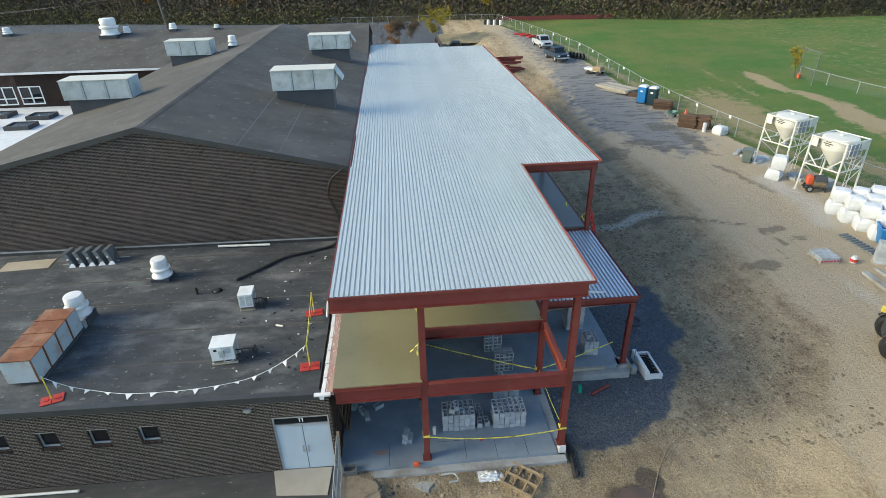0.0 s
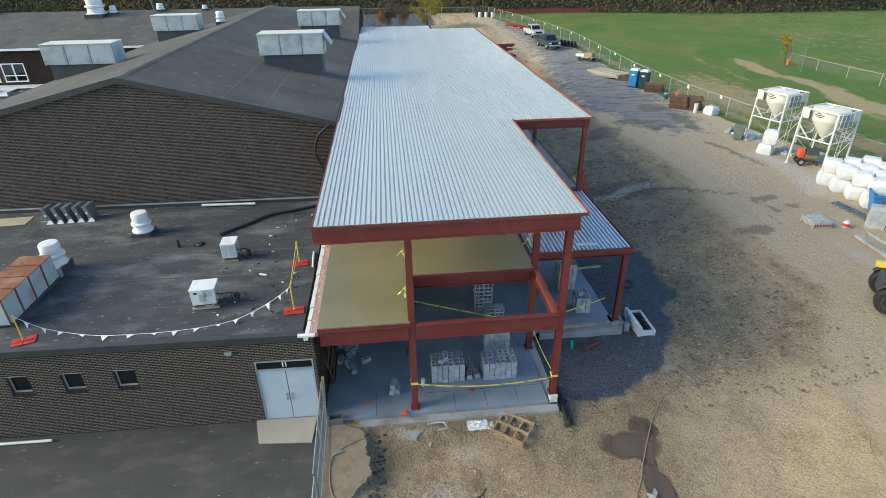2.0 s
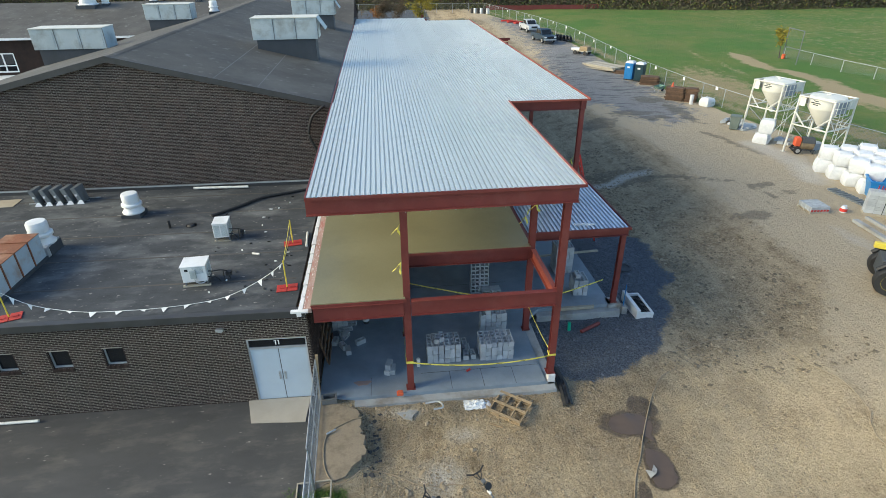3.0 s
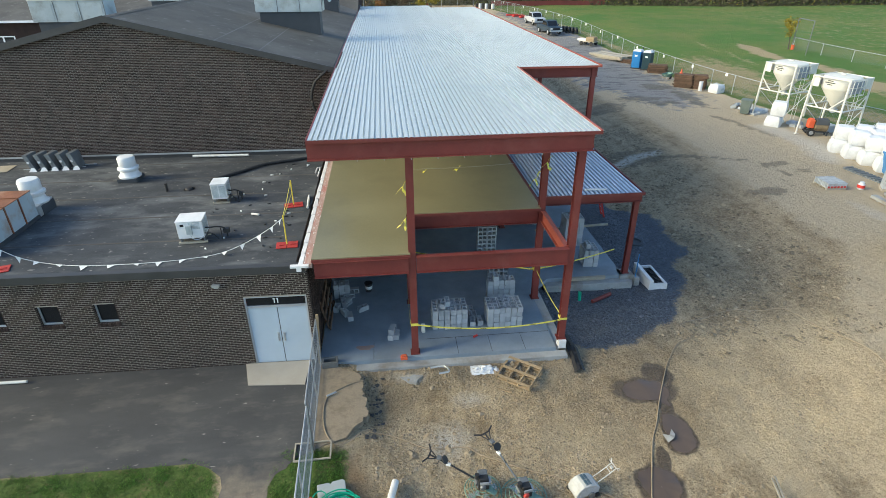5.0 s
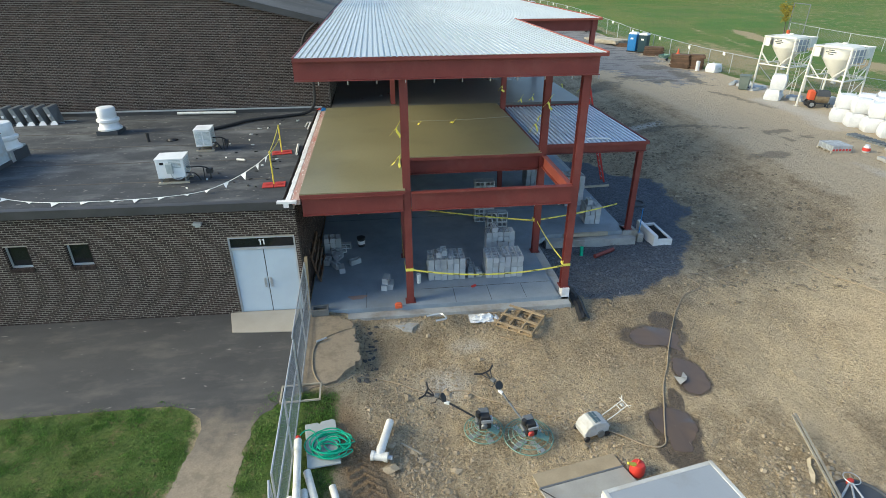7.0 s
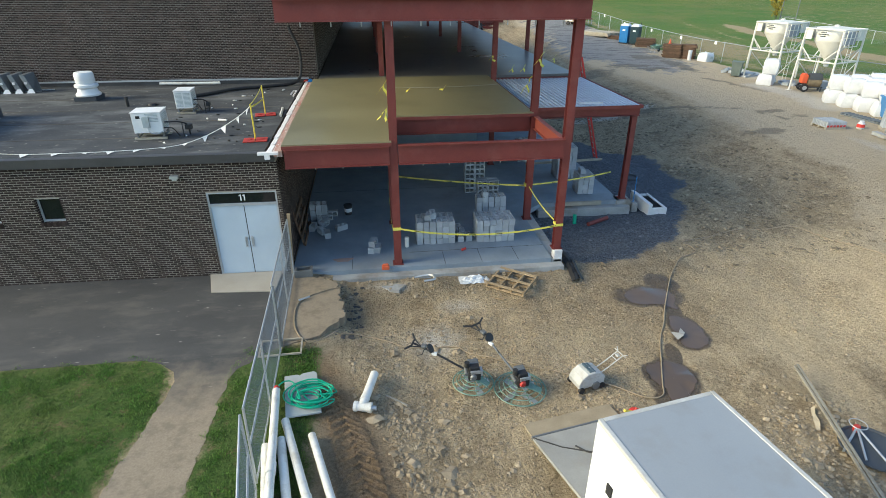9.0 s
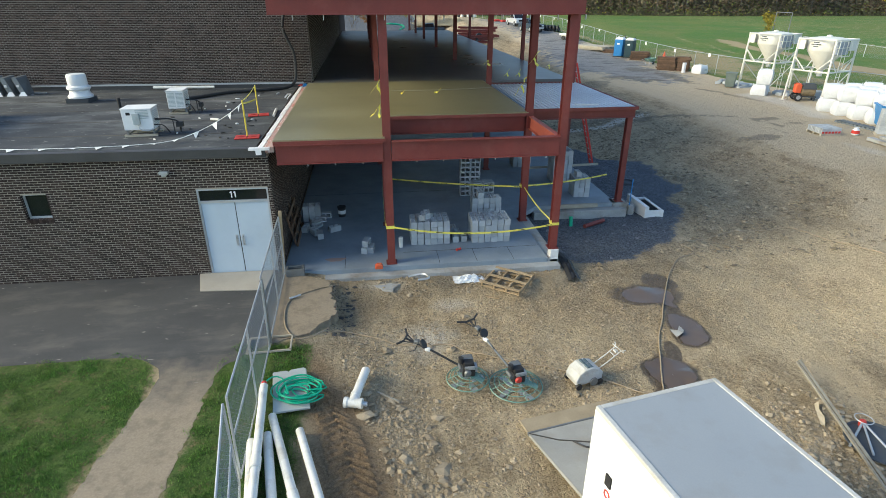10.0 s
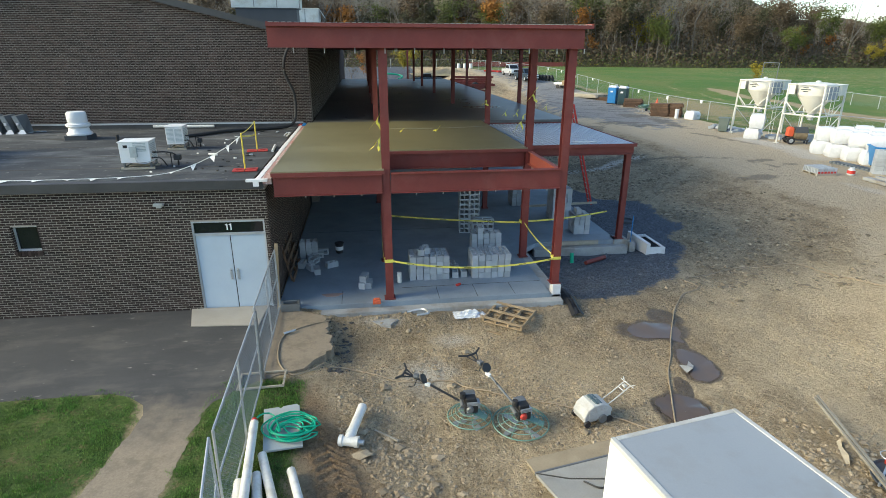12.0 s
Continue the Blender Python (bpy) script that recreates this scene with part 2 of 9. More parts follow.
M["clod"] = material("dirt_clods", (0.20, 0.150, 0.092), (0.38, 0.298, 0.195), 4, 0.97, bump=0.4, vary=0.25, island=True)
M["bin_green"] = material("faded_green_plastic", (0.115, 0.150, 0.135), (0.165, 0.200, 0.180), 2, 0.6, bump=0.03)
M["hose_green"] = material("green_hose", (0.0, 0.30, 0.17), (0.01, 0.42, 0.25), 6, 0.4, bump=0.0)
M["hose_tan"] = material("tan_hose", (0.25, 0.195, 0.125), (0.36, 0.285, 0.195), 4, 0.6, bump=0.0)
M["trowel"] = material("green_guard_ring", (0.07, 0.19, 0.14), (0.22, 0.32, 0.26), 6, 0.5, bump=0.0)
M["trailer_side"] = material("white_trailer_side", (0.76, 0.77, 0.78), (0.82, 0.83, 0.84), 1.0, 0.35, bump=0.02)
M["trailer_roof"] = material("trailer_roof", (0.275, 0.295, 0.315), (0.32, 0.34, 0.355), 0.5, 0.5, 0.1, bump=0.03, stain=(0.25, 0.245, 0.225), stain_scale=1.1, stain_amount=0.6)
M["plywood"] = material("plywood", (0.33, 0.28, 0.20), (0.44, 0.38, 0.29), 1.2, 0.8, bump=0.15)
M["silver_car"] = material("silver_car_paint", (0.55, 0.57, 0.60), (0.62, 0.64, 0.67), 3, 0.3, 0.3, bump=0.0)
M["blue_car"] = material("dark_blue_car_paint", (0.03, 0.055, 0.085), (0.045, 0.075, 0.11), 3, 0.3, 0.3, bump=0.0)
M["silo"] = material("off_white_silo", (0.60, 0.59, 0.53), (0.72, 0.71, 0.65), 1.2, 0.55, bump=0.04, stain=(0.45, 0.42, 0.36), stain_scale=1.2, stain_amount=0.5)
M["mat_slat"] = material("grey_green_slat", (0.125, 0.142, 0.150), (0.195, 0.215, 0.222), 3, 0.85, bump=0.1)
M["silo_grey"] = material("grey_silo_cage", (0.26, 0.29, 0.34), (0.35, 0.38, 0.43), 1.2, 0.5, 0.3, bump=0.04)
M["saw"] = material("dusty_white_paint", (0.36, 0.36, 0.35), (0.56, 0.56, 0.54), 3.0, 0.7, bump=0.05, stain=(0.33, 0.29, 0.23), stain_scale=4, stain_amount=0.7)
M["stone"] = material("rubble_stone", (0.225, 0.178, 0.118), (0.39, 0.318, 0.222), 4, 0.95, bump=0.4, vary=0.26, island=True)
M["stone_blue"] = material("blue_gravel_stone", (0.085, 0.095, 0.115), (0.17, 0.18, 0.205), 4, 0.9, bump=0.3, vary=0.35, island=True)
M["blade"] = material("grass_blade", (0.065, 0.165, 0.020), (0.165, 0.300, 0.048), 4.5, 0.8, bump=0.0, stain=(0.20, 0.19, 0.06), stain_scale=0.6, stain_amount=0.55, vary=0.30, island=True)
M["bark"] = material("grey_bark", (0.075, 0.066, 0.058), (0.165, 0.148, 0.130), 3, 0.95, bump=0.4, vary=0.35)
for key, a, b in (("leaf_green", (0.075, 0.100, 0.028), (0.140, 0.158, 0.050)), ("leaf_yellow", (0.20, 0.165, 0.025), (0.33, 0.27, 0.05)),
                  ("leaf_orange", (0.24, 0.10, 0.03), (0.34, 0.17, 0.05)), ("leaf_brown", (0.105, 0.080, 0.055), (0.170, 0.130, 0.090)), ("leaf_dark", (0.066, 0.067, 0.041), (0.112, 0.106, 0.066))):
    M[key] = material(key, a, b, 0.5, 0.9, bump=0.0, vary=0.22, island=True, spec=0.08)


def glass_material(name, tint, rough=0.05, gloss=0.6):
    m = bpy.data.materials.new(name)
    m.use_nodes = True
    p = m.node_tree.nodes["Principled BSDF"]
    p.inputs["Base Color"].default_value = (*tint, 1)
    p.inputs["Roughness"].default_value = rough
    p.inputs["Specular IOR Level"].default_value = gloss
    return m


M["glass"] = glass_material("dark_window_glass", (0.012, 0.014, 0.016))
M["sky_glass"] = glass_material("skylight_glass", (0.10, 0.13, 0.16), 0.15)
M["puddle"] = glass_material("muddy_water", (0.105, 0.078, 0.062), 0.16, 0.30)


def ground_material():
    """Dirt, gravel, track, lawn and mud, mixed by attributes of the sheet whose borders are broken up by noise."""
    m = bpy.data.materials.new("site_ground")
    m.use_nodes = True
    n, l = m.node_tree.nodes, m.node_tree.links
    p = n["Principled BSDF"]
    geo = n.new("ShaderNodeNewGeometry")

    def tex(s, detail=5.0, rough_=0.65, kind="ShaderNodeTexNoise"):
        t = n.new(kind)
        t.inputs["Scale"].default_value = s
        if kind == "ShaderNodeTexNoise":
            t.inputs["Detail"].default_value, t.inputs["Roughness"].default_value = detail, rough_
        l.new(geo.outputs["Position"], t.inputs["Vector"])
        return t

    def rng(src, lo, hi, tlo=0.0, thi=1.0):
        r = n.new("ShaderNodeMapRange")
        for k, v in (("From Min", lo), ("From Max", hi), ("To Min", tlo), ("To Max", thi)):
            r.inputs[k].default_value = v
        l.new(src, r.inputs["Value"])
        return r.outputs["Result"]

    def op(kind, x, y):
        k = n.new("ShaderNodeMath")
        k.operation = kind
        for s, v in zip(k.inputs, (x, y)):
            if isinstance(v, float):
                s.default_value = v
            else:
                l.new(v, s)
        return k.outputs[0]

    def mix(f, x, y):
        k = n.new("ShaderNodeMix")
        k.data_type = "RGBA"
        l.new(f, k.inputs["Factor"])
        for s, v in ((k.inputs["A"], x), (k.inputs["B"], y)):
            if isinstance(v, tuple):
                s.default_value = (*v, 1)
            else:
                l.new(v, s)
        return k.outputs["Result"]

    big, mid, fine = tex(0.16).outputs["Fac"], tex(1.1).outputs["Fac"], tex(14.0, 6.0, 0.75).outputs["Fac"]
    pebbles = tex(38.0, 8.0, 0.8).outputs["Fac"]
    grit = op("ADD", op("MULTIPLY", fine, 0.6), op("MULTIPLY", pebbles, 0.45))

    def streaked(sx, sy):
        mp = n.new("ShaderNodeMapping")
        mp.inputs["Scale"].default_value = (sx, sy, 1)
        mp.inputs["Rotation"].default_value = (0, 0, radians(19))
        l.new(geo.outputs["Position"], mp.inputs["Vector"])
        t = tex(1.0, 7.0, 0.7)
        l.new(mp.outputs["Vector"], t.inputs["Vector"])
        return t.outputs["Fac"]

    def masked(name, width, amount):
        at = n.new("ShaderNodeAttribute")
        at.attribute_name = name
        wob = op("MULTIPLY", op("SUBTRACT", op("ADD", op("MULTIPLY", mid, 0.6), op("MULTIPLY", fine, 0.4)), 0.5), amount)
        return rng(op("ADD", at.outputs["Fac"], wob), -width, width)

    dirt = mix(rng(big, 0.35, 0.65), mix(rng(grit, 0.43, 0.62), (0.205, 0.152, 0.090), (0.62, 0.492, 0.322)), mix(rng(grit, 0.43, 0.62), (0.255, 0.190, 0.114), (0.69, 0.552, 0.368)))
    clods = tex(4.2, 8.0, 0.75).outputs["Fac"]
    lumps, drag = tex(1.9, 10.0, 0.82).outputs["Fac"], streaked(2.4, 0.22)
    rough_grit = tex(10.5, 5.0, 0.7).outputs["Fac"]
    dirt = mix(rng(clods, 0.50, 0.58, 0.0, 0.36), dirt, (0.180, 0.133, 0.080))
    dirt = mix(rng(rough_grit, 0.51, 0.61, 0.0, 0.36), dirt, (0.130, 0.093, 0.057))
    dirt = mix(rng(rough_grit, 0.47, 0.38, 0.0, 0.50), dirt, (0.52, 0.415, 0.268))
    dirt = mix(rng(lumps, 0.51, 0.63, 0.0, 0.36), dirt, (0.150, 0.108, 0.062))
    dirt = mix(rng(drag, 0.51, 0.62, 0.0, 0.50), dirt, (0.56, 0.44, 0.285))
    patch = tex(0.75, 6.0, 0.65).outputs["Fac"]
    dirt = mix(rng(patch, 0.52, 0.60, 0.0, 0.40), dirt, (0.66, 0.53, 0.355))
    dirt = mix(rng(patch, 0.46, 0.38, 0.0, 0.42), dirt, (0.165, 0.120, 0.070))
    scrape = streaked(0.85, 0.10)
    dirt = mix(rng(scrape, 0.50, 0.60, 0.0, 0.45), dirt, (0.60, 0.478, 0.315))
    dirt = mix(rng(scrape, 0.46, 0.36, 0.0, 0.35), dirt, (0.150, 0.110, 0.066))
    dirt = mix(rng(clods, 0.30, 0.44, 0.55, 0.0), dirt, (0.50, 0.42, 0.27))
    dirt = mix(rng(mid, 0.50, 0.8, 0, 0.25), dirt, (0.200, 0.148, 0.086))
    relief = None
    for size, keep in ((8.0, 0.70), (21.0, 0.52)):
        cell = tex(size, kind="ShaderNodeTexVoronoi")
        parts = n.new("ShaderNodeSeparateColor")
        l.new(cell.outputs["Color"], parts.inputs["Color"])
        inside = op("MULTIPLY", rng(op("ADD", parts.outputs["Red"], op("MULTIPLY", op("SUBTRACT", mid, 0.5), 0.8)), keep, keep + 0.04), rng(cell.outputs["Distance"], 0.42, 0.34))
        dirt = mix(op("MULTIPLY", inside, 0.34), dirt, mix(parts.outputs["Green"], (0.26, 0.204, 0.130), (0.56, 0.46, 0.325)))
        relief = inside if relief is None else op("ADD", op("MULTIPLY", relief, 1.6), op("MULTIPLY", inside, 0.6))
    dirt = mix(masked("pale", 0.7, 1.6), dirt, mix(rng(grit, 0.43, 0.62), (0.40, 0.315, 0.195), (0.66, 0.535, 0.36)))
    track = mix(rng(mid, 0.3, 0.7), mix(rng(fine, 0.3, 0.7), (0.41, 0.332, 0.226), (0.57, 0.472, 0.335)), (0.49, 0.402, 0.282))
    stone = mix(rng(grit, 0.42, 0.62), (0.030, 0.038, 0.050), (0.180, 0.198, 0.226))
    stone = mix(rng(clods, 0.53, 0.62, 0.0, 0.45), stone, (0.21, 0.206, 0.200))
    grass = mix(rng(big, 0.35, 0.7), mix(rng(fine, 0.3, 0.75), (0.040, 0.092, 0.017), (0.105, 0.180, 0.042)), mix(rng(fine, 0.3, 0.75), (0.068, 0.108, 0.023), (0.145, 0.190, 0.052)))
    grass = mix(rng(streaked(0.10, 0.9), 0.52, 0.72, 0, 0.45), grass, (0.175, 0.175, 0.052))
    grass = mix(rng(lumps, 0.54, 0.61, 0, 0.8), grass, (0.205, 0.160, 0.085))
    grass = mix(rng(clods, 0.53, 0.60, 0, 0.5), grass, (0.030, 0.062, 0.014))
    grass = mix(rng(rough_grit, 0.50, 0.62, 0, 0.35), grass, (0.026, 0.056, 0.012))
    mud = mix(rng(grit, 0.42, 0.62), (0.070, 0.053, 0.040), (0.175, 0.135, 0.098))
    soil = mix(rng(grit, 0.42, 0.66), (0.185, 0.124, 0.070), (0.43, 0.304, 0.188))
    sand = mix(rng(fine, 0.3, 0.7), (0.33, 0.26, 0.15), (0.42, 0.34, 0.21))
    dust = mix(rng(fine, 0.3, 0.7), (0.46, 0.415, 0.345), (0.60, 0.55, 0.475))
    old = mix(rng(fine, 0.35, 0.7), (0.185, 0.183, 0.182), (0.36, 0.352, 0.342))
    old = mix(rng(streaked(0.5, 2.2), 0.52, 0.58, 0.0, 0.65), old, (0.085, 0.088, 0.095))
    track = mix(rng(drag, 0.52, 0.66, 0.0, 0.30), track, (0.31, 0.265, 0.200))
    track = mix(rng(lumps, 0.58, 0.66, 0.0, 0.40), track, (0.20, 0.172, 0.135))
    track = mix(masked("asphalt", 0.12, 3.0), track, old)
    bank = mix(rng(grit, 0.43, 0.62), (0.185, 0.137, 0.083), (0.59, 0.470, 0.305))
    bank = mix(rng(patch, 0.46, 0.38, 0.0, 0.45), bank, (0.155, 0.108, 0.062))
    bank = mix(rng(patch, 0.54, 0.62, 0.0, 0.35), bank, (0.56, 0.435, 0.275))
    bank = mix(rng(lumps, 0.48, 0.60, 0.0, 0.55), bank, (0.165, 0.122, 0.073))
    bank = mix(rng(rough_grit, 0.51, 0.61, 0.0, 0.40), bank, (0.125, 0.090, 0.056))
    bank = mix(rng(rough_grit, 0.44, 0.36, 0.0, 0.55), bank, (0.50, 0.41, 0.28))
    bank = mix(rng(drag, 0.53, 0.66, 0.0, 0.34), bank, (0.50, 0.398, 0.262))
    bank = mix(rng(scrape, 0.50, 0.60, 0.0, 0.40), bank, (0.58, 0.462, 0.305))
    bank = mix(rng(pebbles, 0.56, 0.64, 0.0, 0.75), bank, (0.60, 0.50, 0.35))
    bank = mix(rng(mid, 0.54, 0.68, 0.0, 0.50), bank, (0.150, 0.108, 0.062))
    dirt = mix(masked("bank", 0.8, 3.0), dirt, bank)
    dirt = mix(op("MULTIPLY", masked("damp", 0.5, 1.8), 0.5), dirt, mix(rng(grit, 0.43, 0.64), (0.085, 0.066, 0.045), (0.30, 0.240, 0.164)))
    col = mix(masked("track", 0.35, 3.2), dirt, track)
    col = mix(op("MULTIPLY", masked("scar", 0.10, 3.8), 0.60), col, mix(rng(grit, 0.43, 0.64), (0.062, 0.056, 0.045), (0.215, 0.190, 0.150)))
    col = mix(masked("gravel", 0.12, 2.8), col, stone)
    col = mix(masked("soil", 0.3, 1.2), col, soil)
    col = mix(masked("dust", 0.5, 2.0), col, dust)
    wet = masked("wet", 0.06, 0.40)
    col = mix(wet, col, mud)
    green = masked("lawn", 0.12, 1.3)
    meadow = mix(rng(fine, 0.3, 0.75), (0.060, 0.142, 0.030), (0.118, 0.214, 0.052))
    meadow = mix(rng(big, 0.40, 0.62), meadow, mix(rng(fine, 0.3, 0.75), (0.118, 0.165, 0.040), (0.195, 0.225, 0.072)))
    meadow = mix(rng(streaked(0.06, 0.16), 0.48, 0.66, 0, 0.38), meadow, (0.180, 0.178, 0.070))
    meadow = mix(rng(lumps, 0.50, 0.62, 0, 0.35), meadow, (0.060, 0.130, 0.025))
    bare = mix(rng(grit, 0.43, 0.62), (0.185, 0.160, 0.062), (0.47, 0.375, 0.225))
    meadow = mix(masked("stubble", 0.32, 4.6), meadow, bare)
    grass = mix(masked("meadow", 1.0, 1.0), grass, meadow)
    col = mix(green, col, grass)
    col = mix(masked("sand", 0.25, 3.0), col, sand)
    l.new(col, p.inputs["Base Color"])
    l.new(rng(wet, 0, 1, 0.95, 0.38), p.inputs["Roughness"])
    p.inputs["Specular IOR Level"].default_value = 0.25
    bn = n.new("ShaderNodeBump")
    bn.inputs["Strength"].default_value, bn.inputs["Distance"].default_value = 1.0, 0.09
    l.new(op("ADD", op("ADD", op("ADD", grit, op("MULTIPLY", clods, 1.5)), op("MULTIPLY", mid, 1.2)), op("MULTIPLY", relief, 0.35)), bn.inputs["Height"])
    l.new(bn.outputs["Normal"], p.inputs["Normal"])
    return m


M["ground"] = ground_material()


def pavement_material():
    """Grey asphalt whose footpath end is worn and covered with tan dirt."""
    m = M["asphalt"].copy()
    m.name = "worn_asphalt"
    n, l = m.node_tree.nodes, m.node_tree.links
    p = n["Principled BSDF"]
    base = p.inputs["Base Color"].links[0].from_socket
    geo, xyz = n.new("ShaderNodeNewGeometry"), n.new("ShaderNodeSeparateXYZ")
    l.new(geo.outputs["Position"], xyz.inputs["Vector"])
    last = xyz.outputs["Y"]
    for scale, amount in ((0.9, 2.4), (5.0, 1.0)):
        t, k = n.new("ShaderNodeTexNoise"), n.new("ShaderNodeMath")
        t.inputs["Scale"].default_value, t.inputs["Detail"].default_value = scale, 5.0
        l.new(geo.outputs["Position"], t.inputs["Vector"])
        k.operation = "MULTIPLY_ADD"
        l.new(t.outputs["Fac"], k.inputs[0])
        k.inputs[1].default_value = amount
        l.new(last, k.inputs[2])
        last = k.outputs[0]
    r = n.new("ShaderNodeMapRange")
    r.inputs["From Min"].default_value, r.inputs["From Max"].default_value = -2.5, -4.3
    r.inputs["To Max"].default_value = 0.85
    l.new(last, r.inputs["Value"])
    side, both = n.new("ShaderNodeMapRange"), n.new("ShaderNodeMath")
    side.inputs["From Min"].default_value, side.inputs["From Max"].default_value, side.inputs["To Max"].default_value = 0.35, 0.75, 0.9
    l.new(xyz.outputs["X"], side.inputs["Value"])
    both.operation = "MAXIMUM"
    l.new(r.outputs["Result"], both.inputs[0])
    l.new(side.outputs["Result"], both.inputs[1])
    grain, tan = n.new("ShaderNodeTexNoise"), n.new("ShaderNodeMix")
    grain.inputs["Scale"].default_value, grain.inputs["Detail"].default_value, grain.inputs["Roughness"].default_value = 22.0, 8.0, 0.75
    l.new(geo.outputs["Position"], grain.inputs["Vector"])
    tan.data_type = "RGBA"
    l.new(grain.outputs["Fac"], tan.inputs["Factor"])
    tan.inputs["A"].default_value, tan.inputs["B"].default_value = (0.150, 0.118, 0.080, 1), (0.46, 0.375, 0.27, 1)
    spot, ramp, worn = n.new("ShaderNodeTexNoise"), n.new("ShaderNodeMapRange"), n.new("ShaderNodeMix")
    spot.inputs["Scale"].default_value, spot.inputs["Detail"].default_value, spot.inputs["Roughness"].default_value = 2.6, 9.0, 0.72
    l.new(geo.outputs["Position"], spot.inputs["Vector"])
    ramp.inputs["From Min"].default_value, ramp.inputs["From Max"].default_value, ramp.inputs["To Max"].default_value = 0.47, 0.62, 0.75
    l.new(spot.outputs["Fac"], ramp.inputs["Value"])
    worn.data_type = "RGBA"
    l.new(ramp.outputs["Result"], worn.inputs["Factor"])
    l.new(tan.outputs["Result"], worn.inputs["A"])
    worn.inputs["B"].default_value = (0.190, 0.152, 0.108, 1)
    k = n.new("ShaderNodeMix")
    k.data_type = "RGBA"
    l.new(both.outputs[0], k.inputs["Factor"])
    l.new(base, k.inputs["A"])
    l.new(worn.outputs["Result"], k.inputs["B"])
    l.new(k.outputs["Result"], p.inputs["Base Color"])
    return m


M["paving"] = pavement_material()


# ---------------------------------------------------------------- mesh tools
class Geo:
    """Vertices and faces that grow by simple solids; m: a matrix for all that is added next."""

    def __init__(self, m=None):
        self.v, self.f, self.m = [], [], m

    def add(self, verts, faces, m=None):
        k = len(self.v)
        if m is not None:
            verts = [m @ Vector(p) for p in verts]
        if self.m is not None:
            verts = [self.m @ Vector(p) for p in verts]
        self.v += [tuple(p) for p in verts]
        self.f += [tuple(k + i for i in f) for f in faces]
        return self

    def box(self, x0, x1, y0, y1, z0, z1, m=None):
        return self.add([(x0, y0, z0), (x1, y0, z0), (x1, y1, z0), (x0, y1, z0), (x0, y0, z1), (x1, y0, z1), (x1, y1, z1), (x0, y1, z1)],
                        [(0, 3, 2, 1), (4, 5, 6, 7), (0, 1, 5, 4), (1, 2, 6, 5), (2, 3, 7, 6), (3, 0, 4, 7)], m)

    def prism(self, outline, z0, z1, m=None):
        k = len(outline)
        return self.add([(x, y, z0) for x, y in outline] + [(x, y, z1) for x, y in outline],
                        [tuple(range(k))[::-1], tuple(range(k, 2 * k))] + [(i, (i + 1) % k, k + (i + 1) % k, k + i) for i in range(k)], m)

    def rod(self, a, b, r, n=8, r1=None, caps=True):
        a, b = Vector(a), Vector(b)
        r1 = r if r1 is None else r1
        q = (b - a).to_track_quat("Z", "Y").to_matrix()
        ring = [(math.cos(2 * math.pi * i / n), math.sin(2 * math.pi * i / n)) for i in range(n)]
        vs = [a + q @ Vector((r * c, r * s, 0)) for c, s in ring] + [b + q @ Vector((r1 * c, r1 * s, 0)) for c, s in ring]
        fs = [(i, (i + 1) % n, n + (i + 1) % n, n + i) for i in range(n)]
        if caps:
            fs += [tuple(range(n))[::-1], tuple(range(n, 2 * n))]
        return self.add(vs, fs)

    def tube(self, pts, r, n=6):
        pts = [Vector(p) for p in pts]
        vs, fs = [], []
        for i, p in enumerate(pts):
            d = (pts[min(i + 1, len(pts) - 1)] - pts[max(i - 1, 0)]).normalized()
            side = d.cross(Vector((0, 0, 1)))
            side = side.normalized() if side.length > 1e-4 else Vector((1, 0, 0))
            up = side.cross(d)
            vs += [p + r * (math.cos(2 * math.pi * k / n) * side + math.sin(2 * math.pi * k / n) * up) for k in range(n)]
        for i in range(len(pts) - 1):
            fs += [(i * n + k, i * n + (k + 1) % n, (i + 1) * n + (k + 1) % n, (i + 1) * n + k) for k in range(n)]
        fs += [tuple(range(n)), tuple(range((len(pts) - 1) * n, len(pts) * n))[::-1]]
        return self.add(vs, fs)

    def lathe(self, profile, n=20, m=None):
        vs = [(r * math.cos(2 * math.pi * k / n), r * math.sin(2 * math.pi * k / n), z) for r, z in profile for k in range(n)]
        fs = [(i * n + k, i * n + (k + 1) % n, (i + 1) * n + (k + 1) % n, (i + 1) * n + k) for i in range(len(profile) - 1) for k in range(n)]
        fs += [tuple(range(n))[::-1], tuple(range((len(profile) - 1) * n, len(profile) * n))]
        return self.add(vs, fs, m)

    def ring(self, centre, radius, r, n=28, k=6, m=None):
        pts = [(centre[0] + radius * math.cos(2 * math.pi * i / n), centre[1] + radius * math.sin(2 * math.pi * i / n), centre[2]) for i in range(n + 1)]
        keep, self.m = self.m, (m if self.m is None else self.m @ m) if m is not None else self.m
        self.tube(pts, r, k)
        self.m = keep
        return self

    def ribbon(self, pts, width, up=(0, 0, 1), thick=0.004):
        """One connected thin strip along the points."""
        up = Vector(up) * width / 2
        pts = [Vector(p) for p in pts]
        vs, fs = [], []
        for i, p in enumerate(pts):
            d = pts[min(i + 1, len(pts) - 1)] - pts[max(i - 1, 0)]
            side = d.cross(up).normalized() * thick / 2
            vs += [p - up - side, p + up - side, p + up + side, p - up + side]
        for i in range(len(pts) - 1):
            a, b = 4 * i, 4 * i + 4
            fs += [(a + k, a + (k + 1) % 4, b + (k + 1) % 4, b + k) for k in range(4)]
        fs += [(3, 2, 1, 0), tuple(len(vs) - 4 + k for k in range(4))]
        return self.add(vs, fs)

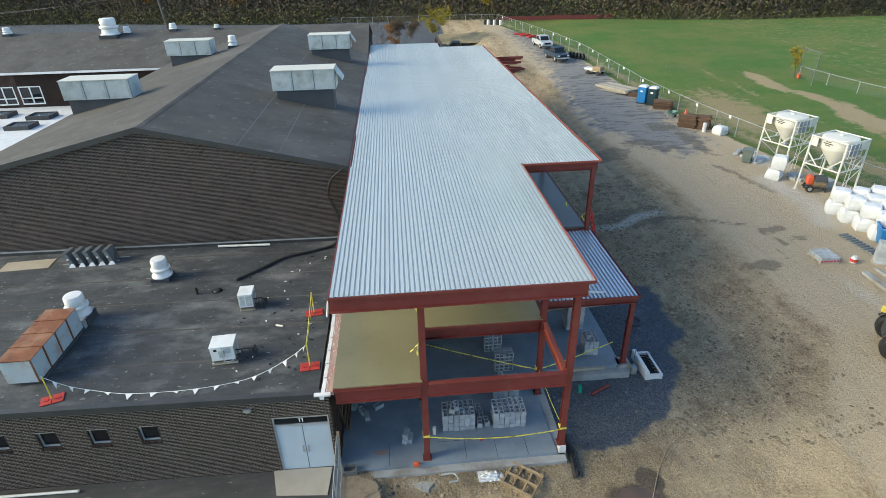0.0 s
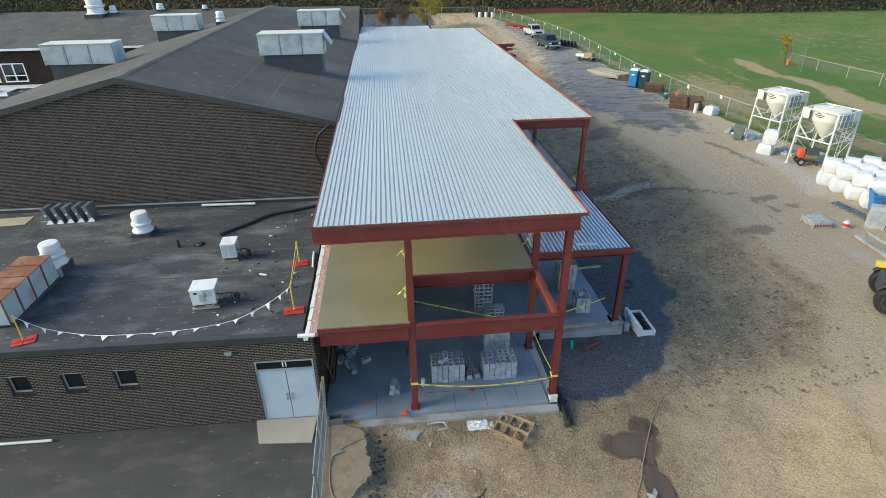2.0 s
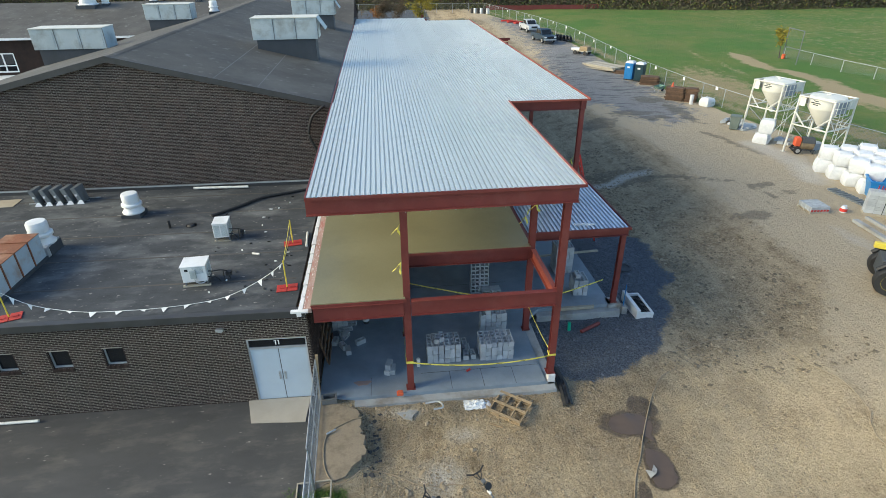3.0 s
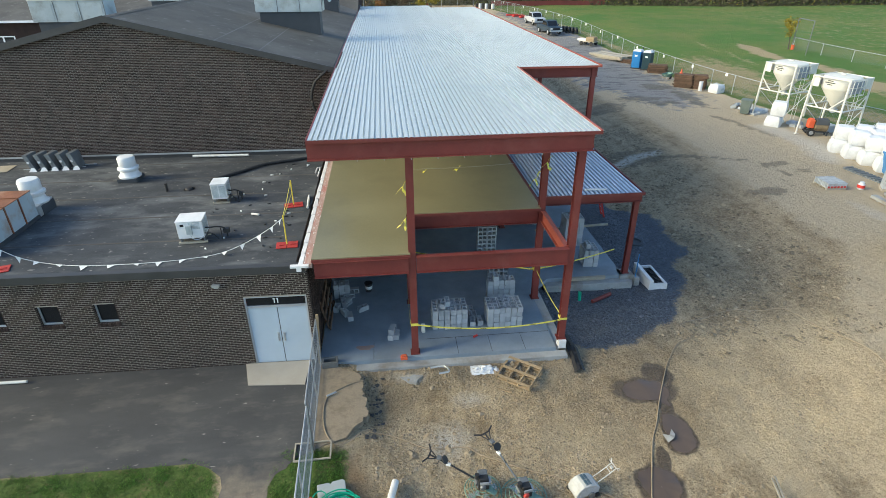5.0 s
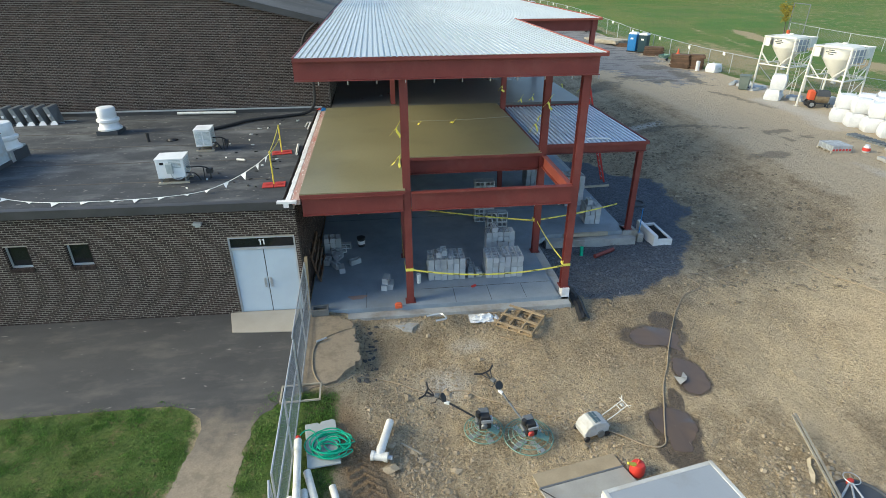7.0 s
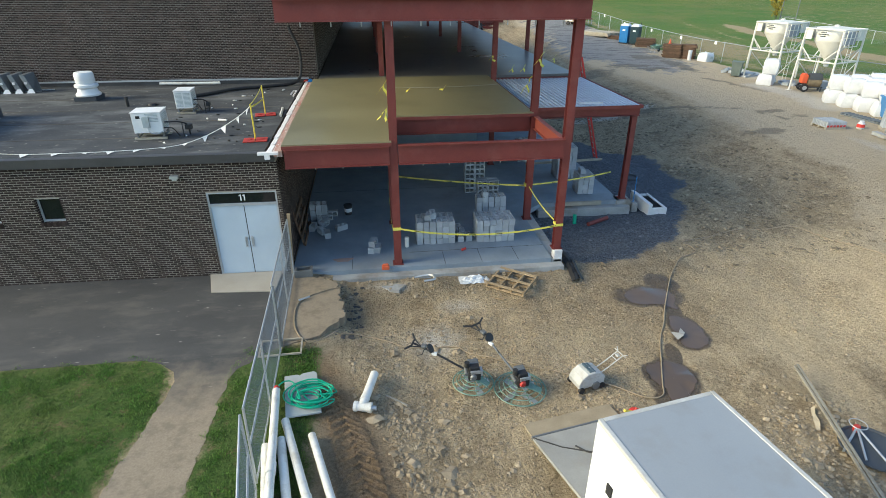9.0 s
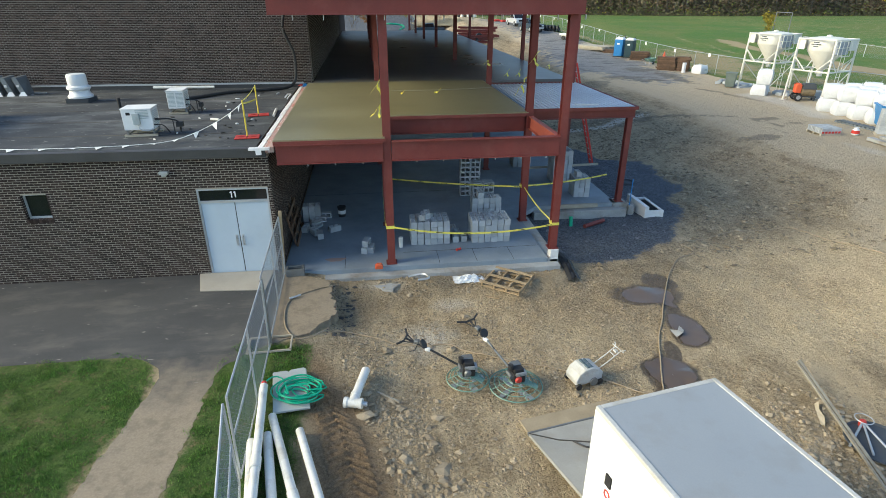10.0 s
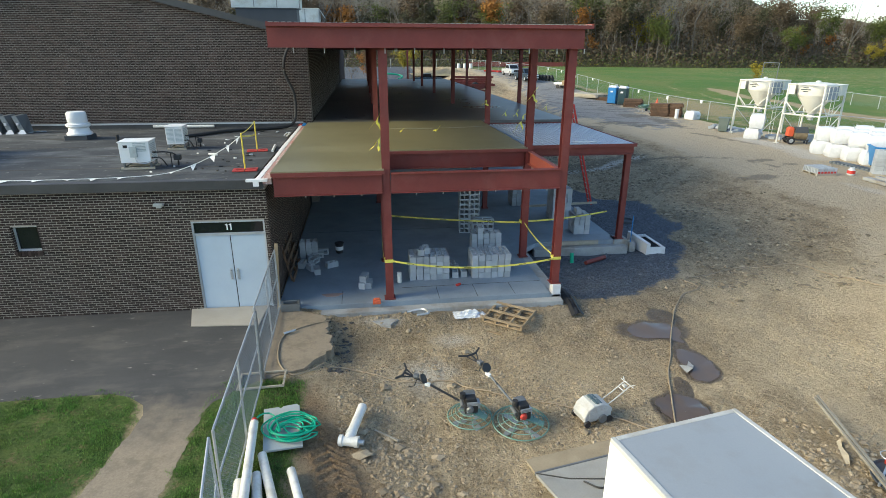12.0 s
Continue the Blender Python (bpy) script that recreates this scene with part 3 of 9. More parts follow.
    def mesh(self, name, material_, smooth=False):
        me = bpy.data.meshes.new(name)
        me.from_pydata(self.v, [], self.f)
        me.materials.append(material_)
        if smooth:
            me.polygons.foreach_set("use_smooth", [True] * len(me.polygons))
            me.set_sharp_from_angle(angle=radians(42))
        me.update()
        return me


def thing(name, label, category, at=(0, 0, 0), turn=0.0, group="", kind=""):
    ob = new(name)
    ob.matrix_basis = pose(*at, 0, 0, turn)
    ob.empty_display_size = 0.2
    return tagged(ob, label, category, group, kind)


def part(name, g, material_, parent, label="", smooth=False, bevel=0.0, kind=""):
    """Links a Geo as one mesh object under a thing or a part."""
    ob = new(name, g if isinstance(g, bpy.types.Mesh) else g.mesh(name, material_, smooth))
    ob.parent = parent
    if bevel:
        b = ob.modifiers.new("edge", "BEVEL")
        b.width, b.segments, b.limit_method, b.angle_limit = bevel, 2, "ANGLE", radians(50)
    return tagged(ob, label, kind=kind)


def solid(name, g, material_, label, category="", group="", kind="", smooth=False, bevel=0.0):
    """A thing of one mesh, at top level."""
    return tagged(part(name, g, material_, None, "", smooth, bevel), label, category, group, kind)


def smoothstep(a, b, x):
    t = min(1.0, max(0.0, (x - a) / (b - a)))
    return t * t * (3 - 2 * t)


def curve_points(knots, n=8):
    """A smooth line through the knots."""
    k = [Vector(p) for p in knots]
    k = [2 * k[0] - k[1]] + k + [2 * k[-1] - k[-2]]
    out = []
    for i in range(1, len(k) - 2):
        for j in range(n):
            t = j / n
            out.append(0.5 * (2 * k[i] + (k[i + 1] - k[i - 1]) * t + (2 * k[i - 1] - 5 * k[i] + 4 * k[i + 1] - k[i + 2]) * t * t + (3 * k[i] - k[i - 1] - 3 * k[i + 1] + k[i + 2]) * t ** 3))
    return out + [k[-2]]


def sag(a, b, drop, n=10):
    a, b = Vector(a), Vector(b)
    return [a.lerp(b, i / n) - Vector((0, 0, drop * 4 * (i / n) * (1 - i / n))) for i in range(n + 1)]


# ---------------------------------------------------------------- ground
def fence_x(y):
    """The line of the site fence: it bends towards the building further back."""
    return float(np.interp(y, (4, 14, 26, 32, 43, 47, 55, 65, 80, 99), (37.4, 37.2, 34.9, 33.9, 31.9, 31.0, 30.2, 29.4, 27.2, 23.9)))


def ground_z(x, y):
    """The dug-out yard, the bank up to the track, and the long slope up to the wood."""
    rise = max(smoothstep(14.5, 24.5, x), smoothstep(50, 60, y) * smoothstep(-2, 4, x) * (0.55 + 0.45 * smoothstep(13, 20, x)), smoothstep(80, 98, y))
    level = 0.95 + float(np.interp(y, (28, 36, 44, 50, 62, 73, 99, 140), (0, 0.2, 0.7, 1.25, 2.1, 2.5, 2.85, 2.95)))
    z = -0.40 + (level + 0.40) * rise + 0.25 * smoothstep(32, 38, x)
    soft = smoothstep(2.4, 4.4, -y)
    z += 0.396 * (1 - smoothstep(0.9 - 0.6 * soft, 2.5 + 1.9 * soft, x)) * (1 - rise)
    z += 0.17 * smoothstep(-1.9, -0.7, y) * (1 - smoothstep(8.5, 9.5, x)) * smoothstep(0.9, 2.5, x) * (1 - rise)
    return z


def ground_bump(x, y):
    """Clods, scrapes and ruts of the open dirt."""
    open_dirt = smoothstep(1.7, 2.8, x) * (1 - 0.8 * smoothstep(19, 22, x)) * (1 - smoothstep(31, 34, x))
    if open_dirt < 0.01 or y > 60:
        return 0.0
    b = 0.045 * noise.noise((x * 0.8, y * 0.8, 0.3)) + 0.035 * noise.noise((x * 2.1, y * 2.1, 4.3))
    u, w = 0.94 * x + 0.33 * y, -0.33 * x + 0.94 * y
    if x < 21 and y < 26:
        broken = 0.35 + 1.3 * smoothstep(-0.15, 0.35, noise.noise((x * 0.33, y * 0.33, 7.1)))
        b += 0.03 * smoothstep(11, 13, x) * noise.noise((x * 1.7, y * 1.7, 5.5)) + broken * (0.026 * noise.noise((x * 4.3, y * 4.3, 1.7)) + 0.020 * noise.noise((u * 1.4, w * 4.4, 9.2)))
    return b * open_dirt


def lawn_mask(x, y):
    field = x - fence_x(y) + 0.6 if y > -60 else -5.0
    lawn = min(-3.95 - y, -0.0 - x + 1.5)
    far_lawn = min(-18.0 - x, 60 - y) if y > 70 else -5.0
    path_l, path_r = -1.58 - 0.16 * max(0.0, -5.8 - y), -0.54 - 0.05 * (-5.0 - y)
    path_c = (path_l + path_r) / 2
    if y < -3.5:
        lawn = min(lawn, max(path_l - x, x - path_r) - 0.10)
        corner = math.hypot(max(0, x + 2.7), max(0, y + 4.9))
        if x < path_c:
            lawn = min(lawn, 0.95 - corner + 0.0 if x > -2.7 and y > -4.9 else lawn)
    return max(-5.0, min(5.0, max(field, lawn, far_lawn)))


def axis(stretches, far0, far1):
    """Grid lines: (from, to, step) stretches, then ever wider steps out to the horizon."""
    a = [v for lo, hi, st in stretches for v in np.arange(lo, hi - 1e-6, st)] + [stretches[-1][1]]
    s, left, right = stretches[0][2], [stretches[0][0]], [stretches[-1][1]]
    while left[-1] > far0:
        s *= 1.22
        left.append(left[-1] - s)
    s = stretches[-1][2]
    while right[-1] < far1:
        s *= 1.22
        right.append(right[-1] + s)
    return left[:0:-1] + a + right[1:]


xs = axis([(-7.0, 1.4, 0.28), (1.4, 13.6, 0.115), (13.6, 20.0, 0.2), (20.0, 40.0, 0.4)], -900, 1400)
ys = axis([(-12.0, 0.8, 0.115), (0.8, 12.0, 0.2), (12.0, 36.0, 0.4), (36.0, 64.0, 0.7)], -700, 1800)
W, Hn = len(xs), len(ys)
verts = [(x, y, ground_z(x, y) + ground_bump(x, y)) for y in ys for x in xs]
faces = [(j * W + i, j * W + i + 1, (j + 1) * W + i + 1, (j + 1) * W + i) for j in range(Hn - 1) for i in range(W - 1)]
ground_mesh = bpy.data.meshes.new("ground")
ground_mesh.from_pydata(verts, [], faces)
ground_mesh.materials.append(M["ground"])
ground_mesh.polygons.foreach_set("use_smooth", [True] * len(faces))


def puddle_distance(x, y):
    """How far inside the chain of puddles along the hose."""
    d = -5.0
    for cx, cy, a, b, turn in ((10.80, -2.25, 1.10, 0.62, -8), (11.58, -1.50, 0.58, 0.52, -25), (11.02, -4.0, 0.48, 1.00, -6), (10.95, -4.35, 0.55, 0.60, 0), (9.68, -5.68, 0.70, 0.72, 0), (10.15, -4.90, 0.20, 0.50, -10), (11.15, -2.95, 0.26, 0.45, 0), (9.45, -6.55, 0.55, 0.60, 10)):
        c, s = math.cos(radians(turn)), math.sin(radians(turn))
        u, w = (x - cx) * c + (y - cy) * s, -(x - cx) * s + (y - cy) * c
        d = max(d, 1 - math.hypot(u / a, w / b))
    return d + 0.16 * noise.noise((x * 2.1, y * 2.1, 7.7)) + 0.12 * noise.noise((x * 5.6, y * 5.6, 3.1)) + 0.05 * noise.noise((x * 13, y * 13, 1.1))


def line_distance(x, y, pts):
    """Distance to a chain of points on the ground."""
    best = 99.0
    for (x0, y0), (x1, y1) in zip(pts, pts[1:]):
        t = max(0.0, min(1.0, ((x - x0) * (x1 - x0) + (y - y0) * (y1 - y0)) / ((x1 - x0) ** 2 + (y1 - y0) ** 2)))
        best = min(best, math.hypot(x - x0 - t * (x1 - x0), y - y0 - t * (y1 - y0)))
    return best


def soil_strip(y):
    """Middle and half width of the brown soil beside the lawn."""
    return float(np.interp(-y, (4.2, 5.4, 6.2, 7.0, 8.2, 11.0), (1.58, 1.78, 2.06, 2.33, 2.56, 2.66))), float(np.interp(-y, (4.2, 5.4, 6.2, 7.0, 8.2, 11.0), (0.10, 0.26, 0.45, 0.54, 0.60, 0.62)))


CRUST = [(21.6, 17.2), (22.8, 16.2), (24.0, 15.4), (25.0, 14.9), (25.3, 13.6), (25.6, 12.5)]
RIDGE = [(24.8, 11.9), (24.6, 11.0), (25.1, 10.4)]
EDGE = [(28.5, 25.6), (29.1, 23.4), (29.4, 21.6), (29.8, 19.8)]
LIME = [(30.6, 22.0), (30.9, 19.0), (30.8, 17.0), (29.9, 14.8)]
# Pale muddy streak; its whitish wet reflection is put into the dust colour.
RUNOFF_SHEEN = [(15.8, 18.2), (17.9, 17.8), (19.4, 18.6), (20.6, 18.4)]


def scar(x, y):
    if not 14 < x < 34:
        return -5.0
    d = max(0.5 - line_distance(x, y, CRUST) / 0.42, 0.55 - line_distance(x, y, EDGE) / 0.5, 0.4 - line_distance(x, y, RIDGE) / 0.22)
    for cx, cy, a, b in ((23.2, 10.3, 1.0, 0.55), (26.3, 14.3, 0.7, 0.35), (26.9, 13.0, 0.6, 0.3), (17.9, 19.2, 2.6, 0.9), (19.6, 17.6, 1.6, 0.5), (25.2, 31.6, 2.2, 0.7), (26.6, 30.0, 1.5, 0.6), (29.6, 31.5, 0.7, 3.4), (28.6, 35.8, 1.5, 1.0), (21.4, 29.8, 1.5, 1.4)):
        d = max(d, 0.75 - math.hypot((x - cx) / a, (y - cy) / b) * 0.75)
    return d


masks = {
    "scar": scar,
    "meadow": lambda x, y: x - fence_x(y) if y > -60 else -5.0,
    "stubble": lambda x, y: -5.0 if x < 23 else max(0.95 - math.hypot((x - 37.5) / 3.2, (y - 38.2) / 7.0), 0.75 - math.hypot((x - 39.5) / 2.0, (y - 24.0) / 8.0), 0.45 - math.hypot((x - 47.0) / 2.0, (y - 31.0) / 4.0), 0.35 - abs(x - fence_x(y) - 0.8) / 1.2, 0.1 - abs(x - 43.0 + 0.12 * (y - 42)) / 0.7 if 34 < y < 54 else -5.0, -0.72 if x < 60 else -0.4),
    "lawn": lambda x, y: lawn_mask(x, y),
    "track": lambda x, y: x - 18.4 - 4.4 * smoothstep(-2, 5, y) + 0.03 * max(0.0, y - 22) + 0.5 * math.sin(y * 0.21) if x < fence_x(y) else -5.0,
    "bank": lambda x, y: min(x - 12.2 - 0.12 * y, y - 1.5 + 0.25 * (x - 15), 60 - y),
    "gravel": lambda x, y: max(min(13.7 + 0.42 * y - 0.008 * y * y - 0.9 * max(0, y - 9.5) - x + 0.8 * noise.noise((x * 0.45, y * 0.45, 3.0)), y - 0.15 - 0.62 * max(0.0, x - 11.6) + 0.7 * noise.noise((x * 0.7, y * 0.7, 8.0)), x - 8.0, 26 - y), min(12.9 - x, y - 10)),
    "asphalt": lambda x, y: max(0.85 - math.hypot((x - 27.6) / 3.9, (y - 34.0) / 6.4), 0.70 - abs(x - 26.4) / 6.0 - 0.25 * smoothstep(50, 60, y) if 35 < y < 90 else -3.0, -0.75 + 0.32 * smoothstep(24, 34, y)),
    "wet": lambda x, y: puddle_distance(x, y) - 0.07,
    "soil": lambda x, y: min(soil_strip(y)[1] + 0.12 - abs(x - soil_strip(y)[0]), -4.1 - y) if 0 < x < 4 else -5.0,
    "pale": lambda x, y: max(0.9 - math.hypot((x - 15.0) / 3.2, (y + 4.2) / 1.3), 0.9 - math.hypot((x - 18.5) / 4.0, (y + 0.6) / 1.4), 0.9 - math.hypot((x - 13.6) / 1.8, (y + 1.9) / 0.9), 0.9 - math.hypot((x - 21.0) / 3.0, (y - 5.0) / 4.0), 0.7 - math.hypot((x - 8.0) / 1.6, (y + 3.9) / 0.8)),
    "damp": lambda x, y: max(1.0 - math.hypot((x - 10.0) / 3.6, (y + 1.7) / 2.6), 0.7 - math.hypot((x - 2.9) / 1.5, (y + 1.6) / 1.3), 0.8 - math.hypot((x - 6.0) / 4.0, (y + 0.9) / 0.8)),
    "dust": lambda x, y: max(0.55 - math.hypot((x - 4.25) / 0.9, (y + 3.65) / 0.9), 0.42 - math.hypot((x - 5.25) / 0.8, (y + 2.05) / 0.5), 0.4 - math.hypot((x - 3.2) / 1.0, (y + 0.95) / 0.35), 0.9 - line_distance(x, y, LIME) / 0.95, 0.45 - math.hypot((x - 26.1) / 0.6, (y - 6.9) / 2.2), 1.0 - line_distance(x, y, RUNOFF_SHEEN) / 0.42, 0.5 - math.hypot((x - 31.2) / 1.6, (y - 18.4) / 1.2), 0.6 - math.hypot((x - 33.0) / 1.4, (y - 25.5) / 2.5)),
    "sand": lambda x, y: 1.55 - abs(x - 49.1 + 0.20 * max(0.0, y - 38) - 1.3 * noise.noise((y * 0.16, 1.0, 2.0))) / (0.75 + 0.55 * smoothstep(44, 30, y)) - (0 if y < 50 else (y - 50) * 0.5) if 10 < y < 70 and x > 38 else -5.0,
}
for key, fn in masks.items():
    at = ground_mesh.attributes.new(key, "FLOAT", "POINT")
    at.data.foreach_set("value", [max(-5.0, min(5.0, fn(v[0], v[1]))) for v in verts])
ground = tagged(new("ground", ground_mesh), "stony tan construction dirt with gravel, track and lawn", "ground", kind="structure")


def gz(x, y):
    return ground_z(x, y) + ground_bump(x, y)


# ---------------------------------------------------------------- pavement by the old wing
def wobble(a, b, n, amp, seed):
    """Points from a to b along a broken, uneven edge."""
    a, b = Vector(a), Vector(b)
    side = Vector((-(b - a).y, (b - a).x)).normalized()
    return [tuple(a.lerp(b, i / n) + side * amp * noise.noise((i * 0.83 + seed, seed * 3.1, 0.5))) for i in range(n)]


outline = [(-40, 0.6), (0.40, 0.6), (0.45, -0.25), (0.95, -0.42)] + wobble((0.95, -0.42), (1.78, -0.95), 9, 0.10, 2.0) + wobble((1.78, -0.95), (2.06, -2.75), 26, 0.16, 5.0) \
    + wobble((2.06, -2.75), (1.42, -3.5), 12, 0.12, 9.0) + wobble((1.42, -3.5), (0.2, -4.1), 9, 0.10, 1.0) + wobble((0.2, -4.1), (-0.42, -4.75), 6, 0.10, 3.0) \
    + [(-0.45, -5.0)] + wobble((-0.45, -5.2), (-0.85, -14), 80, 0.09, 4.0) + wobble((-2.75, -14), (-2.0, -8), 50, 0.09, 6.0) \
    + wobble((-2.0, -8), (-1.62, -5.2), 28, 0.08, 7.0) + [(-1.60, -4.9), (-1.72, -4.55), (-2.1, -4.22), (-2.5, -4.05)] + wobble((-2.8, -4.02), (-40, -3.9), 30, 0.05, 8.0)
g = Geo()
g.prism(outline, -0.5, 0.0)
asphalt = solid("pavement", g, M["paving"], "worn grey asphalt apron with a broken edge", "pavement", kind="structure")
g = Geo().prism([(-2.0, -0.02), (0.12, -0.07), (0.05, -1.25), (-1.72, -1.1)], 0.0, 0.035)
solid("door_stoop", g, M["stoop"], "tan concrete pad outside the double door", "stoop", kind="structure", bevel=0.008)

# ---------------------------------------------------------------- old brick wing
OB = Matrix(((1, 0, 0, 0.37), (-0.022, 1, 0, -0.10), (0, 0, 1, 0), (0, 0, 0, 1)))
WING_L, WING_H = -30.0, 3.50
DOOR = (-2.03, -0.11, 0.0, 2.60)
WINDOWS = [(-6.50 - 1.66 * k, -5.86 - 1.66 * k, 1.90, 2.60) for k in range(12)]


def bricks(u0, u1, v0, v1, holes, top=None, bl=0.2035, bh=0.0677, gap=0.0150):
    """Running-bond bricks (u0, u1, v0, v1) that fill a wall, cut at holes and below a sloping top."""
    out = []
    for row in range(int((v1 - v0) / bh)):
        z0 = v0 + row * bh
        z1 = z0 + bh - gap
        x = u0 - (bl / 2 if row % 2 else 0)
        while x < u1:
            a, b = max(x, u0), min(x + bl - gap, u1)
            x += bl
            if b - a < 0.03 or (top and (z1 > top(a) or z1 > top(b))):
                continue
            spans = [(a, b)]
            for h in holes:
                if z1 > h[2] and z0 < h[3]:
                    spans = [s for p, q in spans for s in ((p, min(q, h[0])), (max(p, h[1]), q)) if s[1] - s[0] > 0.03 and (s[1] <= h[0] + 1e-6 or s[0] >= h[1] - 1e-6)]
            out += [(p, q, z0, z1) for p, q in spans]
    return out


def brick_mesh(name, cells, y, proud, material_, xf):
    """All cells as one mesh: a face and four sides each."""
    g = Geo(xf)
    for a, b, z0, z1 in cells:
        g.add([(a, y - proud, z0), (b, y - proud, z0), (b, y - proud, z1), (a, y - proud, z1), (a, y, z0), (b, y, z0), (b, y, z1), (a, y, z1)],
              [(0, 1, 2, 3), (0, 4, 5, 1), (1, 5, 6, 2), (2, 6, 7, 3), (3, 7, 4, 0)])
    return g


def wall_with_holes(x0, x1, y0, y1, z0, z1, holes, xf):
    """A thick wall along x with openings right through it."""
    g = Geo(xf)
    xs_ = sorted({x0, x1, *[h[0] for h in holes], *[h[1] for h in holes]})
    for a, b in zip(xs_, xs_[1:]):
        hole = [h for h in holes if h[0] <= a + 1e-6 and h[1] >= b - 1e-6]
        if not hole:
            g.box(a, b, y0, y1, z0, z1)
        for h in hole:
            if h[2] > z0 + 1e-3:
                g.box(a, b, y0, y1, z0, h[2])
            if h[3] < z1 - 1e-3:
                g.box(a, b, y0, y1, h[3], z1)
    return g


holes = [DOOR] + WINDOWS
wall_front = solid("wall_front", wall_with_holes(WING_L, 0.0, 0.012, 0.30, -0.3, WING_H, holes, OB), M["mortar"], "brown brick wing wall with pale mortar joints", "wall", kind="structure")
cells = bricks(-14.0, 0.0, 0.0, WING_H, holes)
near_cells = [c for c in cells if c[0] > -5.2 and c[2] > 2.62 or (c[0] > -0.09)]
near_set = set(near_cells[:300])
part("brickwork", brick_mesh("brickwork", [c for c in cells if c not in near_set], 0.012, 0.004, M["brick_wing"], OB), M["brick_wing"], wall_front, kind="stuff")
far_cells = bricks(WING_L, -14.0, 0.0, WING_H, holes)
part("brickwork", brick_mesh("brickwork", far_cells, 0.012, 0.004, M["brick_wing"], OB), M["brick_wing"], wall_front, kind="stuff")
# side wall of the wing, towards the new building
g = Geo(OB).box(-0.28, -0.002, 0.302, 10.95, -0.3, WING_H)
wall_side = solid("wall_side", g, M["mortar"], "brown brick side wall of the old wing", "wall", kind="structure")
SIDE = OB @ Matrix(((0, -1, 0, 0), (1, 0, 0, 0), (0, 0, 1, 0), (0, 0, 0, 1)))
part("brickwork", brick_mesh("brickwork", bricks(0.0, 10.95, 0.0, WING_H, []), 0.002, 0.004, M["brick_far"], SIDE), M["brick_far"], wall_side, kind="stuff")


def window_unit(xf, a, b, z0, z1, name):
    w = tagged(new(name), "small aluminium window with dark glass in a brick wall", "window", "small wing windows", "structure")
    part("window_frame", Geo(xf).box(a, b, 0.10, 0.16, z0, z0 + 0.06).box(a, b, 0.10, 0.16, z1 - 0.045, z1).box(a, a + 0.05, 0.10, 0.16, z0 + 0.06, z1 - 0.045)
         .box(b - 0.05, b, 0.10, 0.16, z0 + 0.06, z1 - 0.045), M["alu"], w, "aluminium frame", bevel=0.004)
    part("pane", Geo(xf).box(a + 0.05, b - 0.05, 0.13, 0.14, z0 + 0.06, z1 - 0.045), M["glass"], w)
    k = 9
    step = (b - a + 0.06) / k
    for i in range(k):
        x = a - 0.03 + i * step
        part("sill_brick", Geo(xf).box(x + 0.007, x + step - 0.007, -0.030, 0.095, z0 - 0.095, z0 + 0.005), M["brick"], w)
    for n in range(int((z1 - z0) / 0.0677)):
        z = z0 + 0.008 + n * 0.0677
        for x in (a - 0.02, b - 0.006):
            part("jamb_brick", Geo(xf).box(x, x + 0.026, 0.008, 0.098, z, z + 0.053), M["brick"], w)
    return w


for k, (a, b, z0, z1) in enumerate(WINDOWS):
    window_unit(OB, a, b, z0, z1, f"window_{k + 1}")

# double door with its dark transom
d = tagged(new("door_1"), "closed pale blue steel double door under a dark transom", "door", kind="structure")
a, b, z0, z1 = DOOR
part("door_frame", Geo(OB).box(a, a + 0.05, 0.03, 0.15, 0.0, z1).box(b - 0.05, b, 0.03, 0.15, 0.0, z1).box(a + 0.05, b - 0.05, 0.03, 0.15, z1 - 0.05, z1)
     .box(a + 0.05, b - 0.05, 0.03, 0.15, 2.18, 2.25), M["alu"], d, "aluminium frame", bevel=0.004)
part("transom", Geo(OB).box(a + 0.05, b - 0.05, 0.07, 0.09, 2.25, z1 - 0.05), M["glass"], d, "dark transom pane")
for k in (0, 1):
    mid = (a + b) / 2 + 0.02
    part("number_bar", Geo(OB).box(mid - 0.085 + k * 0.10, mid - 0.050 + k * 0.10, 0.060, 0.066, 2.32, 2.50).box(mid - 0.115 + k * 0.10, mid - 0.085 + k * 0.10, 0.060, 0.066, 2.455, 2.485), M["flag"], d, "white upright bar")
mid = (a + b) / 2
for s, (p, q) in enumerate(((a + 0.055, mid - 0.012), (mid + 0.012, b - 0.055))):
    leaf = part("door_leaf", Geo(OB).box(p, q, 0.06, 0.105, 0.012, 2.175), M["door"], d, "pale blue steel leaf", bevel=0.004)
    x = mid + (-0.09 if s == 0 else 0.09)
    part("door_handle", Geo(OB).tube([(x, 0.055, 0.90), (x, -0.01, 0.92), (x, -0.01, 1.14), (x, 0.055, 1.16)], 0.012).box(x - 0.035, x + 0.035, 0.052, 0.062, 0.86, 1.20), M["galv"], leaf, "steel pull handle")
part("centre_gap", Geo(OB).box(mid - 0.011, mid + 0.011, 0.075, 0.10, 0.012, 2.175), M["black"], d, "black meeting strip")
g = Geo(OB).box(-2.85, -2.62, -0.12, 0.0, 3.07, 3.15).box(-2.80, -2.67, -0.10, -0.01, 3.02, 3.07)
solid("wall_lamp", g, M["galv"], "small grey lamp on the brick wall", "lamp", bevel=0.01)

